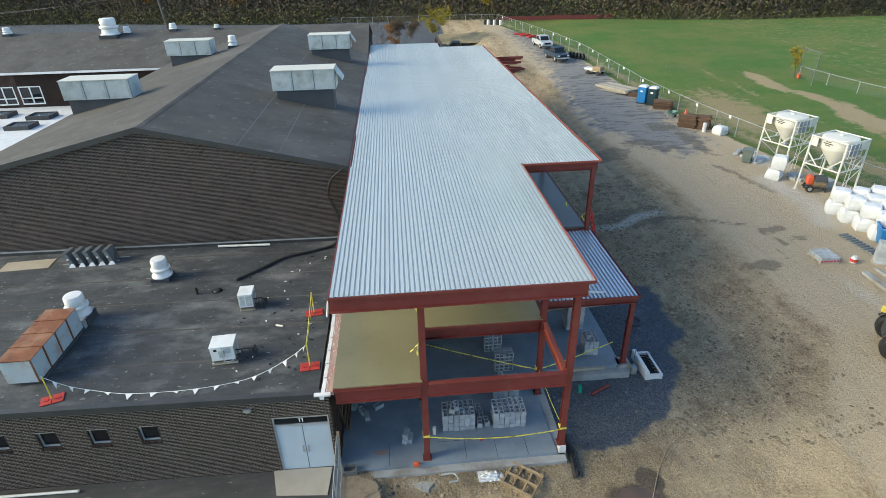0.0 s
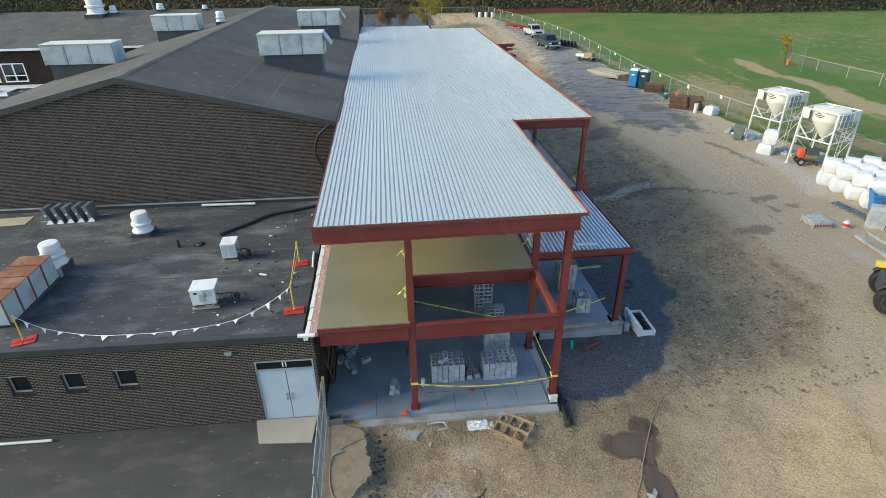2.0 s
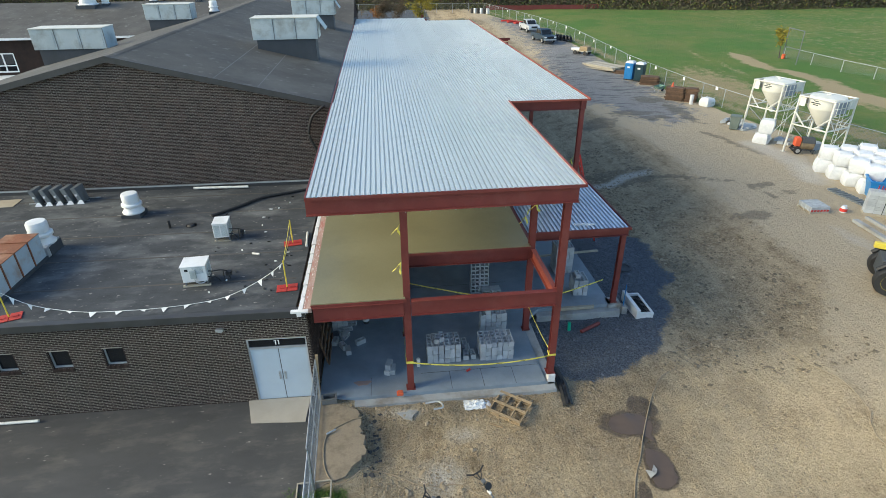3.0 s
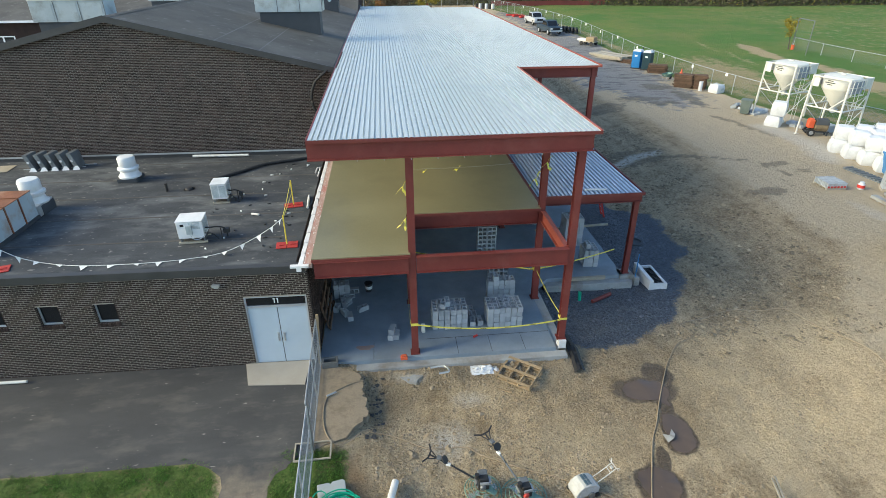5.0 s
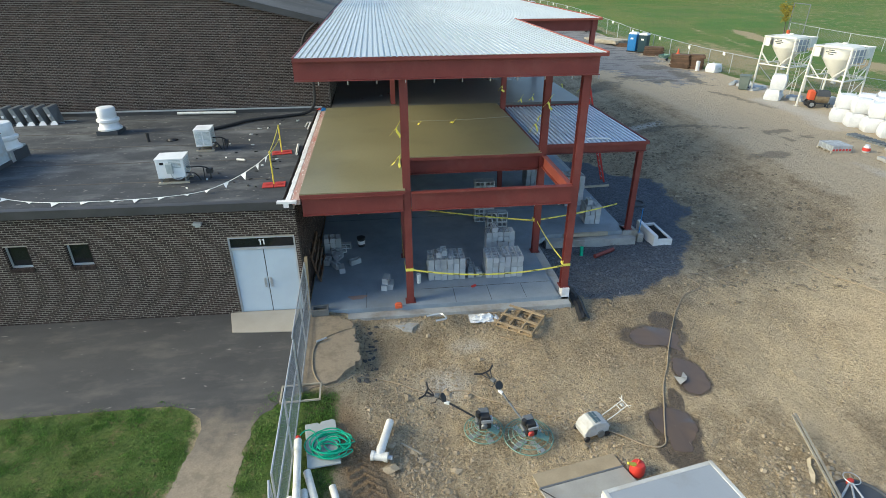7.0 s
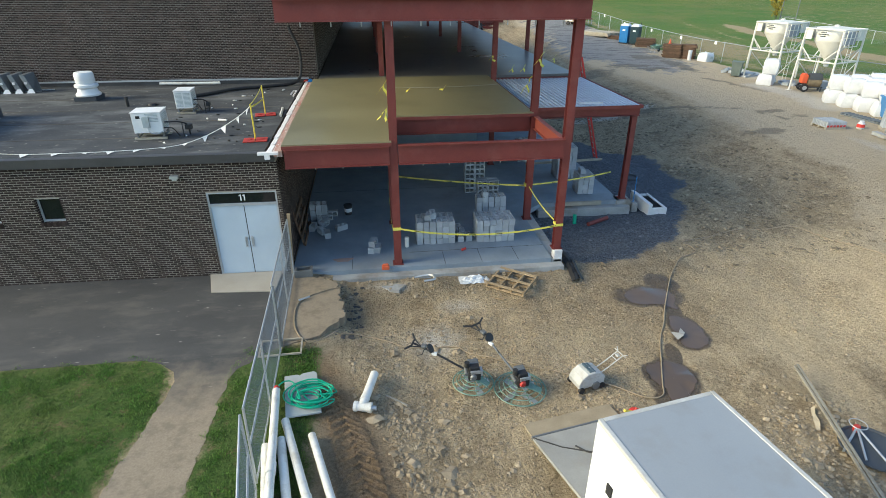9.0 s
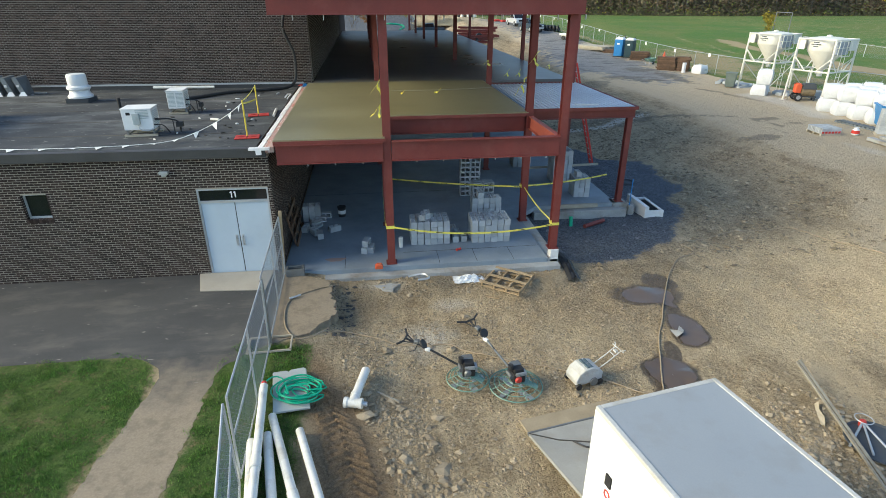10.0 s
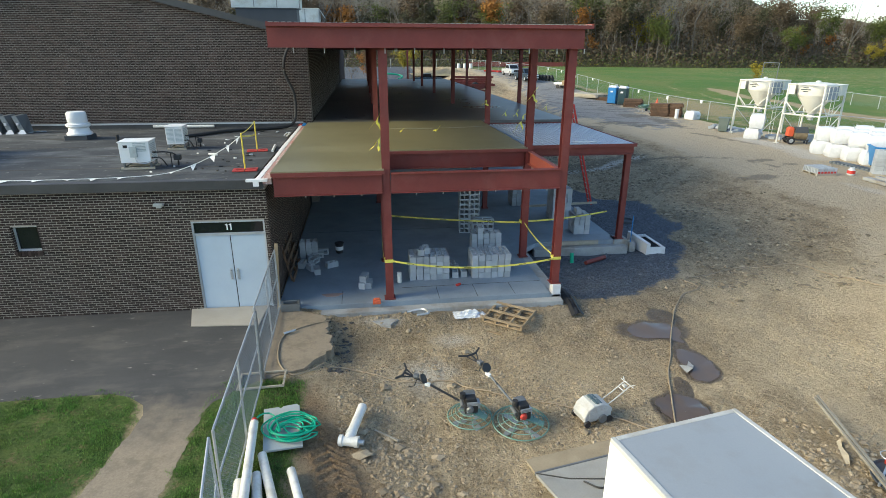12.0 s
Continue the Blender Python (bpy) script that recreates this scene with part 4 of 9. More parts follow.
# wing roof
g = Geo(OB).box(WING_L, -0.30, -0.05, 11.15, 3.504, 3.70)
wing_roof = solid("wing_roof", g, M["membrane"], "flat dark membrane roof with pale water stains", "roof", kind="structure")
part("roof_edge", Geo(OB).box(WING_L, -0.02, -0.16, -0.052, 3.49, 3.73).box(WING_L, -0.02, -0.052, 0.06, 3.702, 3.73), M["trim"], wing_roof, "dark metal edge")
seams = Geo(OB)
for k in range(5):
    seams.box(WING_L, -0.5, 1.9 + 2.0 * k, 1.98 + 2.0 * k, 3.702, 3.706)
part("roof_seam", seams, M["shingle"], wing_roof, "lapped seams")
base = Geo(OB).box(WING_L, -0.02, 10.93, 11.16, 3.704, 3.86)
part("wall_flashing", base, M["trim"], wing_roof, "dark flashing along the gable wall")
part("flashing_strip", Geo(OB).box(WING_L, -0.02, 10.90, 10.93, 3.86, 3.93), M["galv"], wing_roof, "pale metal strip")
g = Geo(OB)
rnd = random.Random(4)
for k in range(15):
    y, e = -0.14 + k * 0.74, 0.03 * rnd.random()
    g.prism([(-0.19 - e, y), (-0.07 + e, y + 0.03), (-0.05 - e, y + 0.70), (-0.17 - e, y + 0.735)], 3.734, 3.760)
g.box(-0.42, 0.12, -0.26, -0.12, 3.70, 3.762).box(-0.24, -0.10, -0.265, -0.20, 3.58, 3.70)
solid("edge_flashing", g, M["white_tape"], "torn white flashing strips along the roof joint", "flashing", kind="structure")
solid("sealant_strip", Geo(OB).box(-0.045, 0.205, -0.10, 11.0, 3.60, 3.757), M["redseal"], "rubbed red sealant strip beside the new slab", "trim", kind="structure")

# ---------------------------------------------------------------- tall hall behind
GY, RIDGE_X, RIDGE_Z, EAVE_R, EAVE_L, EAVE_Z = 11.15, -8.87, 9.82, 0.42, -18.2, 7.60
HALL_END = 51.5


def gable_top(x):
    return RIDGE_Z - 0.10 - (RIDGE_Z - EAVE_Z) * (abs(x - RIDGE_X) / (EAVE_R - RIDGE_X))


g = Geo(OB)
core = [(EAVE_L, 3.2), (EAVE_R - 0.05, 3.2), (EAVE_R - 0.05, gable_top(EAVE_R - 0.05)), (RIDGE_X, gable_top(RIDGE_X)), (EAVE_L, gable_top(EAVE_L))]
g.add([(x, GY + 0.012, z) for x, z in core] + [(x, GY + 0.35, z) for x, z in core], [(0, 1, 2, 3, 4), (9, 8, 7, 6, 5)] + [(i, 5 + i, 5 + (i + 1) % 5, (i + 1) % 5) for i in range(5)])
wall_gable = solid("wall_gable", g, M["mortar_far"], "tall brown brick gable wall of the hall", "wall", kind="structure")
gable_cells = bricks(EAVE_L, EAVE_R - 0.05, 3.74, 9.75, [], lambda x: gable_top(x) - 0.03)
single_gable = [c for c in gable_cells if c[0] > -3.6 and c[2] < 5.1][:300]
single_set = set(single_gable)
part("brickwork", brick_mesh("brickwork", [c for c in gable_cells if c not in single_set], GY + 0.012, 0.004, M["brick_far"], OB), M["brick_far"], wall_gable, kind="stuff")
g = Geo(OB).box(EAVE_R - 0.40, EAVE_R - 0.06, GY + 0.36, HALL_END, -0.3, EAVE_Z - 0.14)
wall_hall = solid("wall_hall_side", g, M["mortar_far"], "brown brick side wall of the hall", "wall", kind="structure")
SIDE2 = OB @ Matrix(((0, -1, 0, EAVE_R - 0.06), (1, 0, 0, 0), (0, 0, 1, 0), (0, 0, 0, 1)))
part("brickwork", brick_mesh("brickwork", bricks(GY, HALL_END, 3.6, EAVE_Z - 0.16, []), 0.002, 0.004, M["brick_far"], SIDE2), M["brick_far"], wall_hall, kind="stuff")
g = Geo(OB).box(EAVE_L + 0.02, EAVE_L + 0.35, GY + 0.36, HALL_END, -0.3, EAVE_Z - 0.14)
solid("wall_hall_west", g, M["brick_far"], "brown brick west wall of the hall", "wall", kind="structure")
g = Geo(OB)
for x0, x1 in ((RIDGE_X, EAVE_R), (RIDGE_X, EAVE_L)):
    k = 18
    for i in range(k):
        ya, yb = GY - 0.14 + i * (HALL_END - GY) / k, GY - 0.14 + (i + 1) * (HALL_END - GY) / k
        quad = [(x0, ya, RIDGE_Z), (x1, ya, EAVE_Z), (x1, yb, EAVE_Z), (x0, yb, RIDGE_Z)]
        g.add([(x, y, z) for x, y, z in quad] + [(x, y, z - 0.12) for x, y, z in quad], [(0, 1, 2, 3) if x1 > x0 else (3, 2, 1, 0), (7, 6, 5, 4) if x1 > x0 else (4, 5, 6, 7), (0, 4, 5, 1), (1, 5, 6, 2), (2, 6, 7, 3)])
hall_roof = solid("hall_roof", g, M["shingle"], "long low-pitched dark grey rolled roof", "roof", kind="structure")
g = Geo(OB)
for x1 in (EAVE_R, EAVE_L):
    s = 0.06 if x1 > RIDGE_X else -0.06
    a, b = (RIDGE_X, RIDGE_Z), (x1 + s, EAVE_Z - 0.015)
    y = GY - 0.20
    g.add([(a[0], y, a[1] + 0.03), (b[0], y, b[1] + 0.03), (b[0], y, b[1] - 0.24), (a[0], y, a[1] - 0.24), (a[0], y + 0.055, a[1] + 0.03), (b[0], y + 0.055, b[1] + 0.03), (b[0], y + 0.055, b[1] - 0.24), (a[0], y + 0.055, a[1] - 0.24)],
          [(0, 1, 2, 3), (7, 6, 5, 4), (0, 4, 5, 1), (3, 2, 6, 7), (1, 5, 6, 2)])
part("rake_trim", g, M["trim"], hall_roof, "dark metal edge along the gable")
part("gutter", Geo(OB).box(EAVE_R + 0.005, EAVE_R + 0.16, GY - 0.1, HALL_END, EAVE_Z - 0.20, EAVE_Z - 0.03), M["trim"], hall_roof, "dark gutter along the eave")
part("ridge_strip", Geo(OB).add([(RIDGE_X - 0.22, GY, RIDGE_Z - 0.04), (RIDGE_X, GY, RIDGE_Z + 0.012), (RIDGE_X + 0.22, GY, RIDGE_Z - 0.04), (RIDGE_X - 0.22, HALL_END, RIDGE_Z - 0.04), (RIDGE_X, HALL_END, RIDGE_Z + 0.012), (RIDGE_X + 0.22, HALL_END, RIDGE_Z - 0.04)],
                                [(0, 1, 4, 3), (1, 2, 5, 4)]), M["shingle"], hall_roof, "ridge strip")
g = Geo(OB)
slope = (EAVE_Z - RIDGE_Z) / (EAVE_R - RIDGE_X)
for x in (-4.6, -2.75):
    z = RIDGE_Z + slope * (x - RIDGE_X)
    g.add([(x, GY, z + 0.006), (x + 0.05, GY, z + 0.006 + slope * 0.05), (x + 0.05, HALL_END, z + 0.006 + slope * 0.05), (x, HALL_END, z + 0.006)], [(0, 1, 2, 3)])
part("roof_seam", g, M["seam"], hall_roof, "worn pale seams", kind="stuff")


def rooftop_unit(x, y, label, hood, width=3.8, z=8.0):
    u = thing("rooftop_unit", label, "air handler", tuple(OB @ Vector((x, y, z))), group="rooftop air handlers")
    u.scale = (width / 3.8, 1, 1)
    part("curb", Geo().add([(0.2, 0.1, -0.75), (3.6, 0.1, -0.75), (3.6, 1.5, -0.75), (0.2, 1.5, -0.75), (0.2, 0.1, 1.22), (3.6, 0.1, 1.22), (3.6, 1.5, 1.22), (0.2, 1.5, 1.22)],
                           [(4, 5, 6, 7), (0, 1, 5, 4), (1, 2, 6, 5), (2, 3, 7, 6), (3, 0, 4, 7)]), M["curb"], u, "dark sheet-metal curb")
    for k in range(3):
        w = 3.8 / 3
        cab = part("cabinet", Geo().box(k * w + 0.004, (k + 1) * w - 0.012, 0, 1.6, 1.22, 2.38), M["unit"], u, "pale grey-green cabinet", bevel=0.015)
        part("access_door", Geo().box(k * w + 0.12, (k + 1) * w - 0.12, -0.015, 0.0, 1.34, 2.25), M["unit"], cab, bevel=0.004)
        part("seam", Geo().box((k + 1) * w - 0.03, (k + 1) * w + 0.01, -0.012, -0.001, 1.23, 2.37), M["channel"], cab, "dark panel joint")
        part("lid", Geo().box(k * w - 0.01, (k + 1) * w - 0.01, -0.05, 1.65, 2.38, 2.43), M["unit_top"], u, "weathered cream lid", bevel=0.01)
    if hood:
        part("hood", Geo().add([(3.8, 0.1, 2.38), (4.25, 0.1, 1.72), (4.25, 1.5, 1.72), (3.8, 1.5, 2.38), (3.8, 0.1, 2.33), (4.2, 0.1, 1.72), (4.2, 1.5, 1.72), (3.8, 1.5, 2.33)],
                               [(0, 1, 2, 3), (7, 6, 5, 4), (0, 4, 5, 1), (3, 2, 6, 7), (1, 5, 6, 2)]), M["unit"], u, "sloping intake hood")
    return u


rooftop_unit(-4.5, 20.3, "pale rooftop air handler with a side hood on the hall roof", True)
rooftop_unit(-4.32, 36.8, "far pale rooftop air handler on the hall roof", True, 3.6, 7.9)
rooftop_unit(-17.87, 22.2, "long pale rooftop air handler over the west slope", False, 4.2, 7.45)
rooftop_unit(-16.4, 36.7, "pale air handler further along the west slope", False, 3.75, 7.75)


def mushroom_fan(name, at, r, h, label, group=""):
    f = thing(name, label, "roof fan", at, group=group)
    part("curb", Geo().box(-r * 0.95, r * 0.95, -r * 0.95, r * 0.95, -0.25, 0.16), M["curb"], f, "dark curb", bevel=0.01)
    part("skirt", Geo().lathe([(r * 1.02, 0.16), (r * 1.05, 0.22), (r * 0.86, 0.30), (r * 0.80, h * 0.42), (r * 0.98, h * 0.48), (r * 0.98, h * 0.56), (r * 0.78, h * 0.60)], 24), M["white_metal"], f, "white flared skirt", smooth=True)
    part("cap", Geo().lathe([(r * 0.72, h * 0.58), (r * 0.80, h * 0.64), (r * 0.80, h * 0.93), (r * 0.72, h), (r * 0.2, h * 1.02)], 24), M["white_metal"], f, "white drum cap", smooth=True)
    return f


ROOF = 3.705
mushroom_fan("roof_fan", (-7.75, 8.1, ROOF), 0.42, 1.02, "white mushroom exhaust fan on the flat roof")
mushroom_fan("roof_fan", (-9.85, 5.05, ROOF + 0.2), 0.44, 1.05, "white exhaust fan at the end of the rusty duct")
for x, y, r, h in ((-26.3, 50.5, 0.95, 1.75), (-24.75, 50.9, 0.38, 0.8), (-10.9, 39.0, 0.40, 1.0), (-15.6, 44.4, 0.42, 0.95), (-20.2, 51.6, 0.4, 0.75), (-37.2, 51.6, 0.45, 0.8), (-15.6, 51.6, 0.3, 0.5)):
    z = RIDGE_Z - 0.239 * abs(x + 8.5) if x > -18 and y < 48 else 7.25 + (y - 41.7) * 0.22
    mushroom_fan("far_roof_fan", (x, y, z), r, h, "small white exhaust fan far off on the roofs", "far roof fans")

# rusty duct on the wing roof
DM = pose(-9.90, 1.32, ROOF, 0, 0, 0)
duct = thing("rusty_duct", "long roof duct with rusted top and pale stained sides", "duct")
duct.matrix_basis = DM
for k in range(4):
    y0 = k * 0.78
    sec = part("duct_section", Geo().add([(-0.62, y0, 0.12), (0.40, y0, 0.12), (0.40, y0 + 0.75, 0.12), (-0.62, y0 + 0.75, 0.12), (-0.64, y0, 1.03), (0.40, y0, 1.03), (0.40, y0 + 0.75, 1.03), (-0.64, y0 + 0.75, 1.03)],
                                         [(0, 3, 2, 1), (0, 1, 5, 4), (1, 2, 6, 5), (2, 3, 7, 6), (3, 0, 4, 7), (4, 5, 6, 7)]), M["duct"], duct, "pale stained sheet-metal section")
    part("top_sheet", Geo().box(-0.67, 0.43, y0 - 0.02, y0 + 0.75, 1.032, 1.055), M["rust"], sec, "rust-brown top", bevel=0.006)
    part("rib", Geo().box(0.402, 0.435, y0 - 0.03, y0 + 0.02, 0.10, 1.05).box(-0.68, 0.44, y0 - 0.03, y0 + 0.02, 1.056, 1.085), M["rust"], sec, "rusty standing rib")
part("end_plate", Geo().box(-0.45, 0.45, 3.13, 4.1, 0.02, 0.42), M["galv"], duct, "galvanised end box", bevel=0.01)
part("duct_foot", Geo().box(-0.55, 0.45, 0.1, 3.1, 0.0, 0.118), M["curb"], duct, "dark sleeper")


def condenser(at, turn, s, label, fan_front):
    c = thing("condenser_unit", label, "condenser", at, turn, "roof condensers")
    for y in (-0.30, 0.26):
        part("sleeper", Geo().box(-0.48 * s, 0.48 * s, y, y + 0.09, 0, 0.06), M["lumber"], c, "grey timber sleeper")
    for x in (-0.40 * s, 0.36 * s):
        part("rail", Geo().box(x, x + 0.05, -0.28, 0.33, 0.06, 0.10), M["channel"], c)
        for y in (-0.27, 0.28):
            part("leg", Geo().box(x, x + 0.05, y, y + 0.05, 0.10, 0.20), M["channel"], c)
    case = part("case", Geo().box(-0.43 * s, 0.43 * s, -0.33, 0.36, 0.20, 0.78), M["white_metal"], c, "white case", bevel=0.012)
    lo = Geo()
    x0, x1, z0, n = (-0.02, 0.34, 0.52, 6) if fan_front else (-0.38, 0.38, 0.27, 11)
    for k in range(n):
        z = z0 + k * 0.042
        lo.box(x0 * s, x1 * s, -0.342, -0.33, z, z + 0.022)
    part("louvre", lo, M["unit"], case, "grey louvres")
    side = Geo()
    for k in range(9):
        side.box(0.43 * s, 0.43 * s + 0.01, -0.25, 0.28, 0.28 + 0.05 * k, 0.305 + 0.05 * k)
    part("side_louvre", side, M["unit"], case)
    if fan_front:
        part("control_box", Geo().box(-0.12 * s, 0.08 * s, -0.40, -0.332, 0.36, 0.66), M["unit"], case, "grey control box", bevel=0.008)
        part("nameplate", Geo().box(-0.30 * s, -0.18 * s, -0.336, -0.332, 0.62, 0.70), M["dark"], case, "dark plate with unreadable marks")
        part("conduit", Geo().tube(curve_points([(0.0, -0.38, 0.38), (0.05, -0.42, 0.24), (0.25 * s, -0.40, 0.18), (0.44 * s, -0.30, 0.25)], 5), 0.016, 6), M["galv"], case, "grey conduit", smooth=True)
    else:
        part("centre_post", Geo().box(-0.02, 0.02, -0.346, -0.332, 0.24, 0.75), M["white_metal"], case)
    part("lid", Geo().box(-0.45 * s, 0.45 * s, -0.35, 0.38, 0.782, 0.80), M["white_metal"], case, "white lid", bevel=0.006)
    part("pipework", Geo().tube(curve_points([(0.43 * s, -0.1, 0.45), (0.60 * s, -0.15, 0.46), (0.86 * s, -0.08, 0.44), (1.10 * s, -0.02, 0.32), (1.12 * s, 0.0, 0.03)], 5), 0.022).tube(curve_points([(0.43 * s, -0.25, 0.32), (0.70 * s, -0.28, 0.30), (0.85 * s, -0.2, 0.05)], 5), 0.018).box(1.02 * s, 1.22 * s, -0.10, 0.06, 0.20, 0.34).rod((0.95 * s, -0.1, 0.0), (0.95 * s, -0.1, 0.40), 0.015, 6), M["black"], c, "black refrigerant pipes and disconnect")
    return c


condenser((-3.42, 1.98, ROOF), 4, 0.92, "white box condenser with a control box on timber sleepers", True)
condenser((-3.34, 5.28, ROOF), 3, 0.64, "smaller white louvred condenser further back on the roof", False)


def stand(at, turn, label, tall=1.05):
    s = thing("warning_line_stand", label, "warning stand", at, turn, "warning line stands")
    for k in (0, 1):
        part("base_plate", Geo().box(-0.34 + k * 0.35, -0.01 + k * 0.35, -0.22, 0.22, 0.0, 0.03).box(-0.25 + k * 0.35, -0.10 + k * 0.35, -0.05, 0.05, 0.03, 0.05), M["plate"], s, "red rubber plate", bevel=0.01)
    part("post", Geo().rod((0, 0, 0.05), (0, 0, tall), 0.022, 8), M["yellow"], s, "yellow post")
    return s


stand((-0.35, 1.2, ROOF), 5, "yellow warning post on red base plates")
stand((-0.58, 4.5, ROOF), 10, "yellow warning post further back on red plates", 1.0)
stand((-8.70, 0.50, ROOF), 20, "yellow warning post on red plates by the duct", 1.0)
solid("warning_rail", Geo().tube(sag((-0.35, 1.2, ROOF + 1.03), (-0.58, 4.5, ROOF + 0.98), 0.05), 0.012).ribbon(sag((-0.35, 1.2, ROOF + 0.96), (-0.58, 4.5, ROOF + 0.55), 0.02), 0.045), M["tape"], "yellow tape line between the two posts", "warning tape")
line = curve_points([(-8.68, 0.50, ROOF + 0.95), (-8.2, 0.70, ROOF + 0.36), (-7.5, 0.74, ROOF + 0.06), (-6.4, 0.50, ROOF + 0.022), (-5.2, 0.44, ROOF + 0.022), (-4.2, 0.46, ROOF + 0.022), (-3.2, 0.58, ROOF + 0.022), (-2.3, 0.78, ROOF + 0.06), (-1.5, 0.98, ROOF + 0.30), (-0.8, 1.12, ROOF + 0.66), (-0.37, 1.2, ROOF + 0.97)], 3)
lying = [p.z < ROOF + 0.2 for p in line]
pennants = thing("pennant_line", "white pennant flags on a sagging line along the roof edge", "pennant line")
part("cord", Geo().tube(line, 0.010, 5), M["flag"], pennants, "white cord")
for k in range(1, len(line) - 1, 2):
    p, q = line[k], line[k + 1]
    d = (q - p)
    h = 0.17
    tip = p + d * 0.5 + (Vector((0.07 * math.sin(k * 2.1), -0.20 + 0.09 * math.cos(k), -0.008)) if lying[k] else Vector((0.05 * math.sin(k * 2.1), -0.10 - 0.05 * math.cos(k), -min(h, max(0.03, p.z - ROOF - 0.02)))))
    a, b = p + d * 0.08, p + d * 0.72
    part("pennant", Geo().add([a, b, tip, a + Vector((0, 0.006, 0)), b + Vector((0, 0.006, 0)), tip + Vector((0, 0.006, 0))], [(0, 1, 2), (5, 4, 3), (0, 3, 4, 1), (1, 4, 5, 2), (2, 5, 3, 0)]), M["flag"], pennants)

# loose things on the wing roof
rack = thing("bent_metal_supports", "row of galvanised bracket supports stored on the roof", "metal brackets", (-11.4, 10.0, ROOF), 3)
for k in range(5):
    x = -1.15 + k * 0.44
    br = part("bracket", Geo().add([(x, -0.26, 0.03), (x + 0.20, -0.26, 0.03), (x + 0.24, 0.30, 0.03), (x + 0.04, 0.30, 0.03), (x - 0.22, -0.20, 0.70), (x - 0.04, -0.20, 0.70), (x + 0.10, 0.36, 0.74), (x - 0.08, 0.36, 0.74)],
                              [(0, 3, 2, 1), (4, 5, 6, 7), (0, 1, 5, 4), (1, 2, 6, 5), (2, 3, 7, 6), (3, 0, 4, 7)]), M["channel"], rack, "grey steel channel", bevel=0.008)
    part("foot", Geo().add([(x - 0.06, -0.36, 0.0), (x + 0.26, -0.36, 0.0), (x + 0.22, -0.27, 0.0), (x, -0.27, 0.0), (x + 0.05, -0.275, 0.16), (x + 0.16, -0.275, 0.16)],
                           [(0, 3, 2, 1), (0, 1, 5, 4), (1, 2, 5), (0, 4, 3), (2, 3, 4, 5)]), M["flash"], br, "pale foot")
    part("clip", Geo().box(x - 0.08, x + 0.01, -0.262, -0.232, 0.34, 0.43), M["flash"], br, "pale clip")
part("tie_bar", Geo().box(-1.6, 0.95, 0.0, 0.05, 0.0, 0.03).box(-1.5, 1.3, 0.30, 0.35, 0.0, 0.03), M["galv"], rack, "loose bar under the brackets")
solid("plywood_sheet", Geo(pose(-14.6, 10.1, ROOF, 0, 0, 4)).box(-1.2, 1.0, -0.45, 0.45, 0.0, 0.02), M["plywood"], "tan plywood sheet lying on the roof", "plywood", bevel=0.003)
solid("white_pipe", Geo().rod((-6.0, 10.75, ROOF + 0.10), (-3.45, 10.62, ROOF + 0.10), 0.06, 10), M["pvc"], "straight white pipe lying by the gable wall", "pipe", smooth=True)
hose = curve_points([(-4.35, 7.45, ROOF + 0.06), (-3.4, 8.35, ROOF + 0.06), (-2.5, 9.25, ROOF + 0.07), (-1.2, 9.75, ROOF + 0.07), (-0.25, 10.2, ROOF + 0.10), (0.02, 10.75, ROOF + 0.4), (0.05, 10.85, ROOF + 1.4), (-0.30, 10.86, ROOF + 2.4), (-0.12, 10.86, ROOF + 3.2), (0.30, 10.85, ROOF + 3.62), (0.72, 10.95, 7.62)], 7)
solid("black_hose", Geo().tube(hose, 0.065, 8), M["black"], "thick black hose across the roof and up the gable", "hose", smooth=True)
solid("vent_pipe", Geo().rod((-5.8, 6.55, ROOF), (-5.8, 6.55, ROOF + 0.34), 0.055, 10), M["black"], "short black vent pipe on the roof", "vent pipe", smooth=True)
solid("white_tube", Geo().rod((-0.02, 4.12, ROOF + 0.05), (-0.10, 5.30, ROOF + 0.05), 0.045, 10), M["pvc"], "short white tube lying by the slab joint", "tube", smooth=True)
solid("white_tube", Geo().rod((-1.98, 3.80, ROOF + 0.04), (-1.70, 3.70, ROOF + 0.04), 0.04, 10), M["pvc"], "stub of white tube on the roof", "tube", smooth=True)
solid("bent_bracket", Geo().tube([(0.02, 7.5, ROOF + 0.04), (0.03, 8.6, ROOF + 0.04), (-0.10, 8.6, ROOF + 0.04), (-0.12, 7.9, ROOF + 0.04)], 0.03, 5), M["white_tape"], "bent white strip beside the slab joint", "metal strip")
rnd = random.Random(11)
for k in range(46):
    x, y = -0.5 - 3.4 * rnd.random() ** 1.2, 1.0 + 8.3 * rnd.random()
    solid("roof_debris", Geo(pose(x, y, ROOF, 0, 0, 180 * rnd.random())).prism([(-0.03 - 0.07 * rnd.random(), -0.03), (0.03, -0.02), (0.05 * rnd.random() + 0.02, 0.03), (-0.02, 0.025)], 0.0, 0.03), M["black"] if k % 3 else M["flag"], "small dark scrap on the roof" if k % 3 else "small white scrap on the roof", "scrap", "roof scraps")
for x, y in ((-14.6, 6.6), (-5.0, 6.7)):
    solid("roof_drain", Geo().lathe([(0.02, 0.07), (0.12, 0.06), (0.17, 0.0), (0.22, 0.0)][::-1], 14, pose(x, y, ROOF)), M["black"], "small black roof drain", "drain")

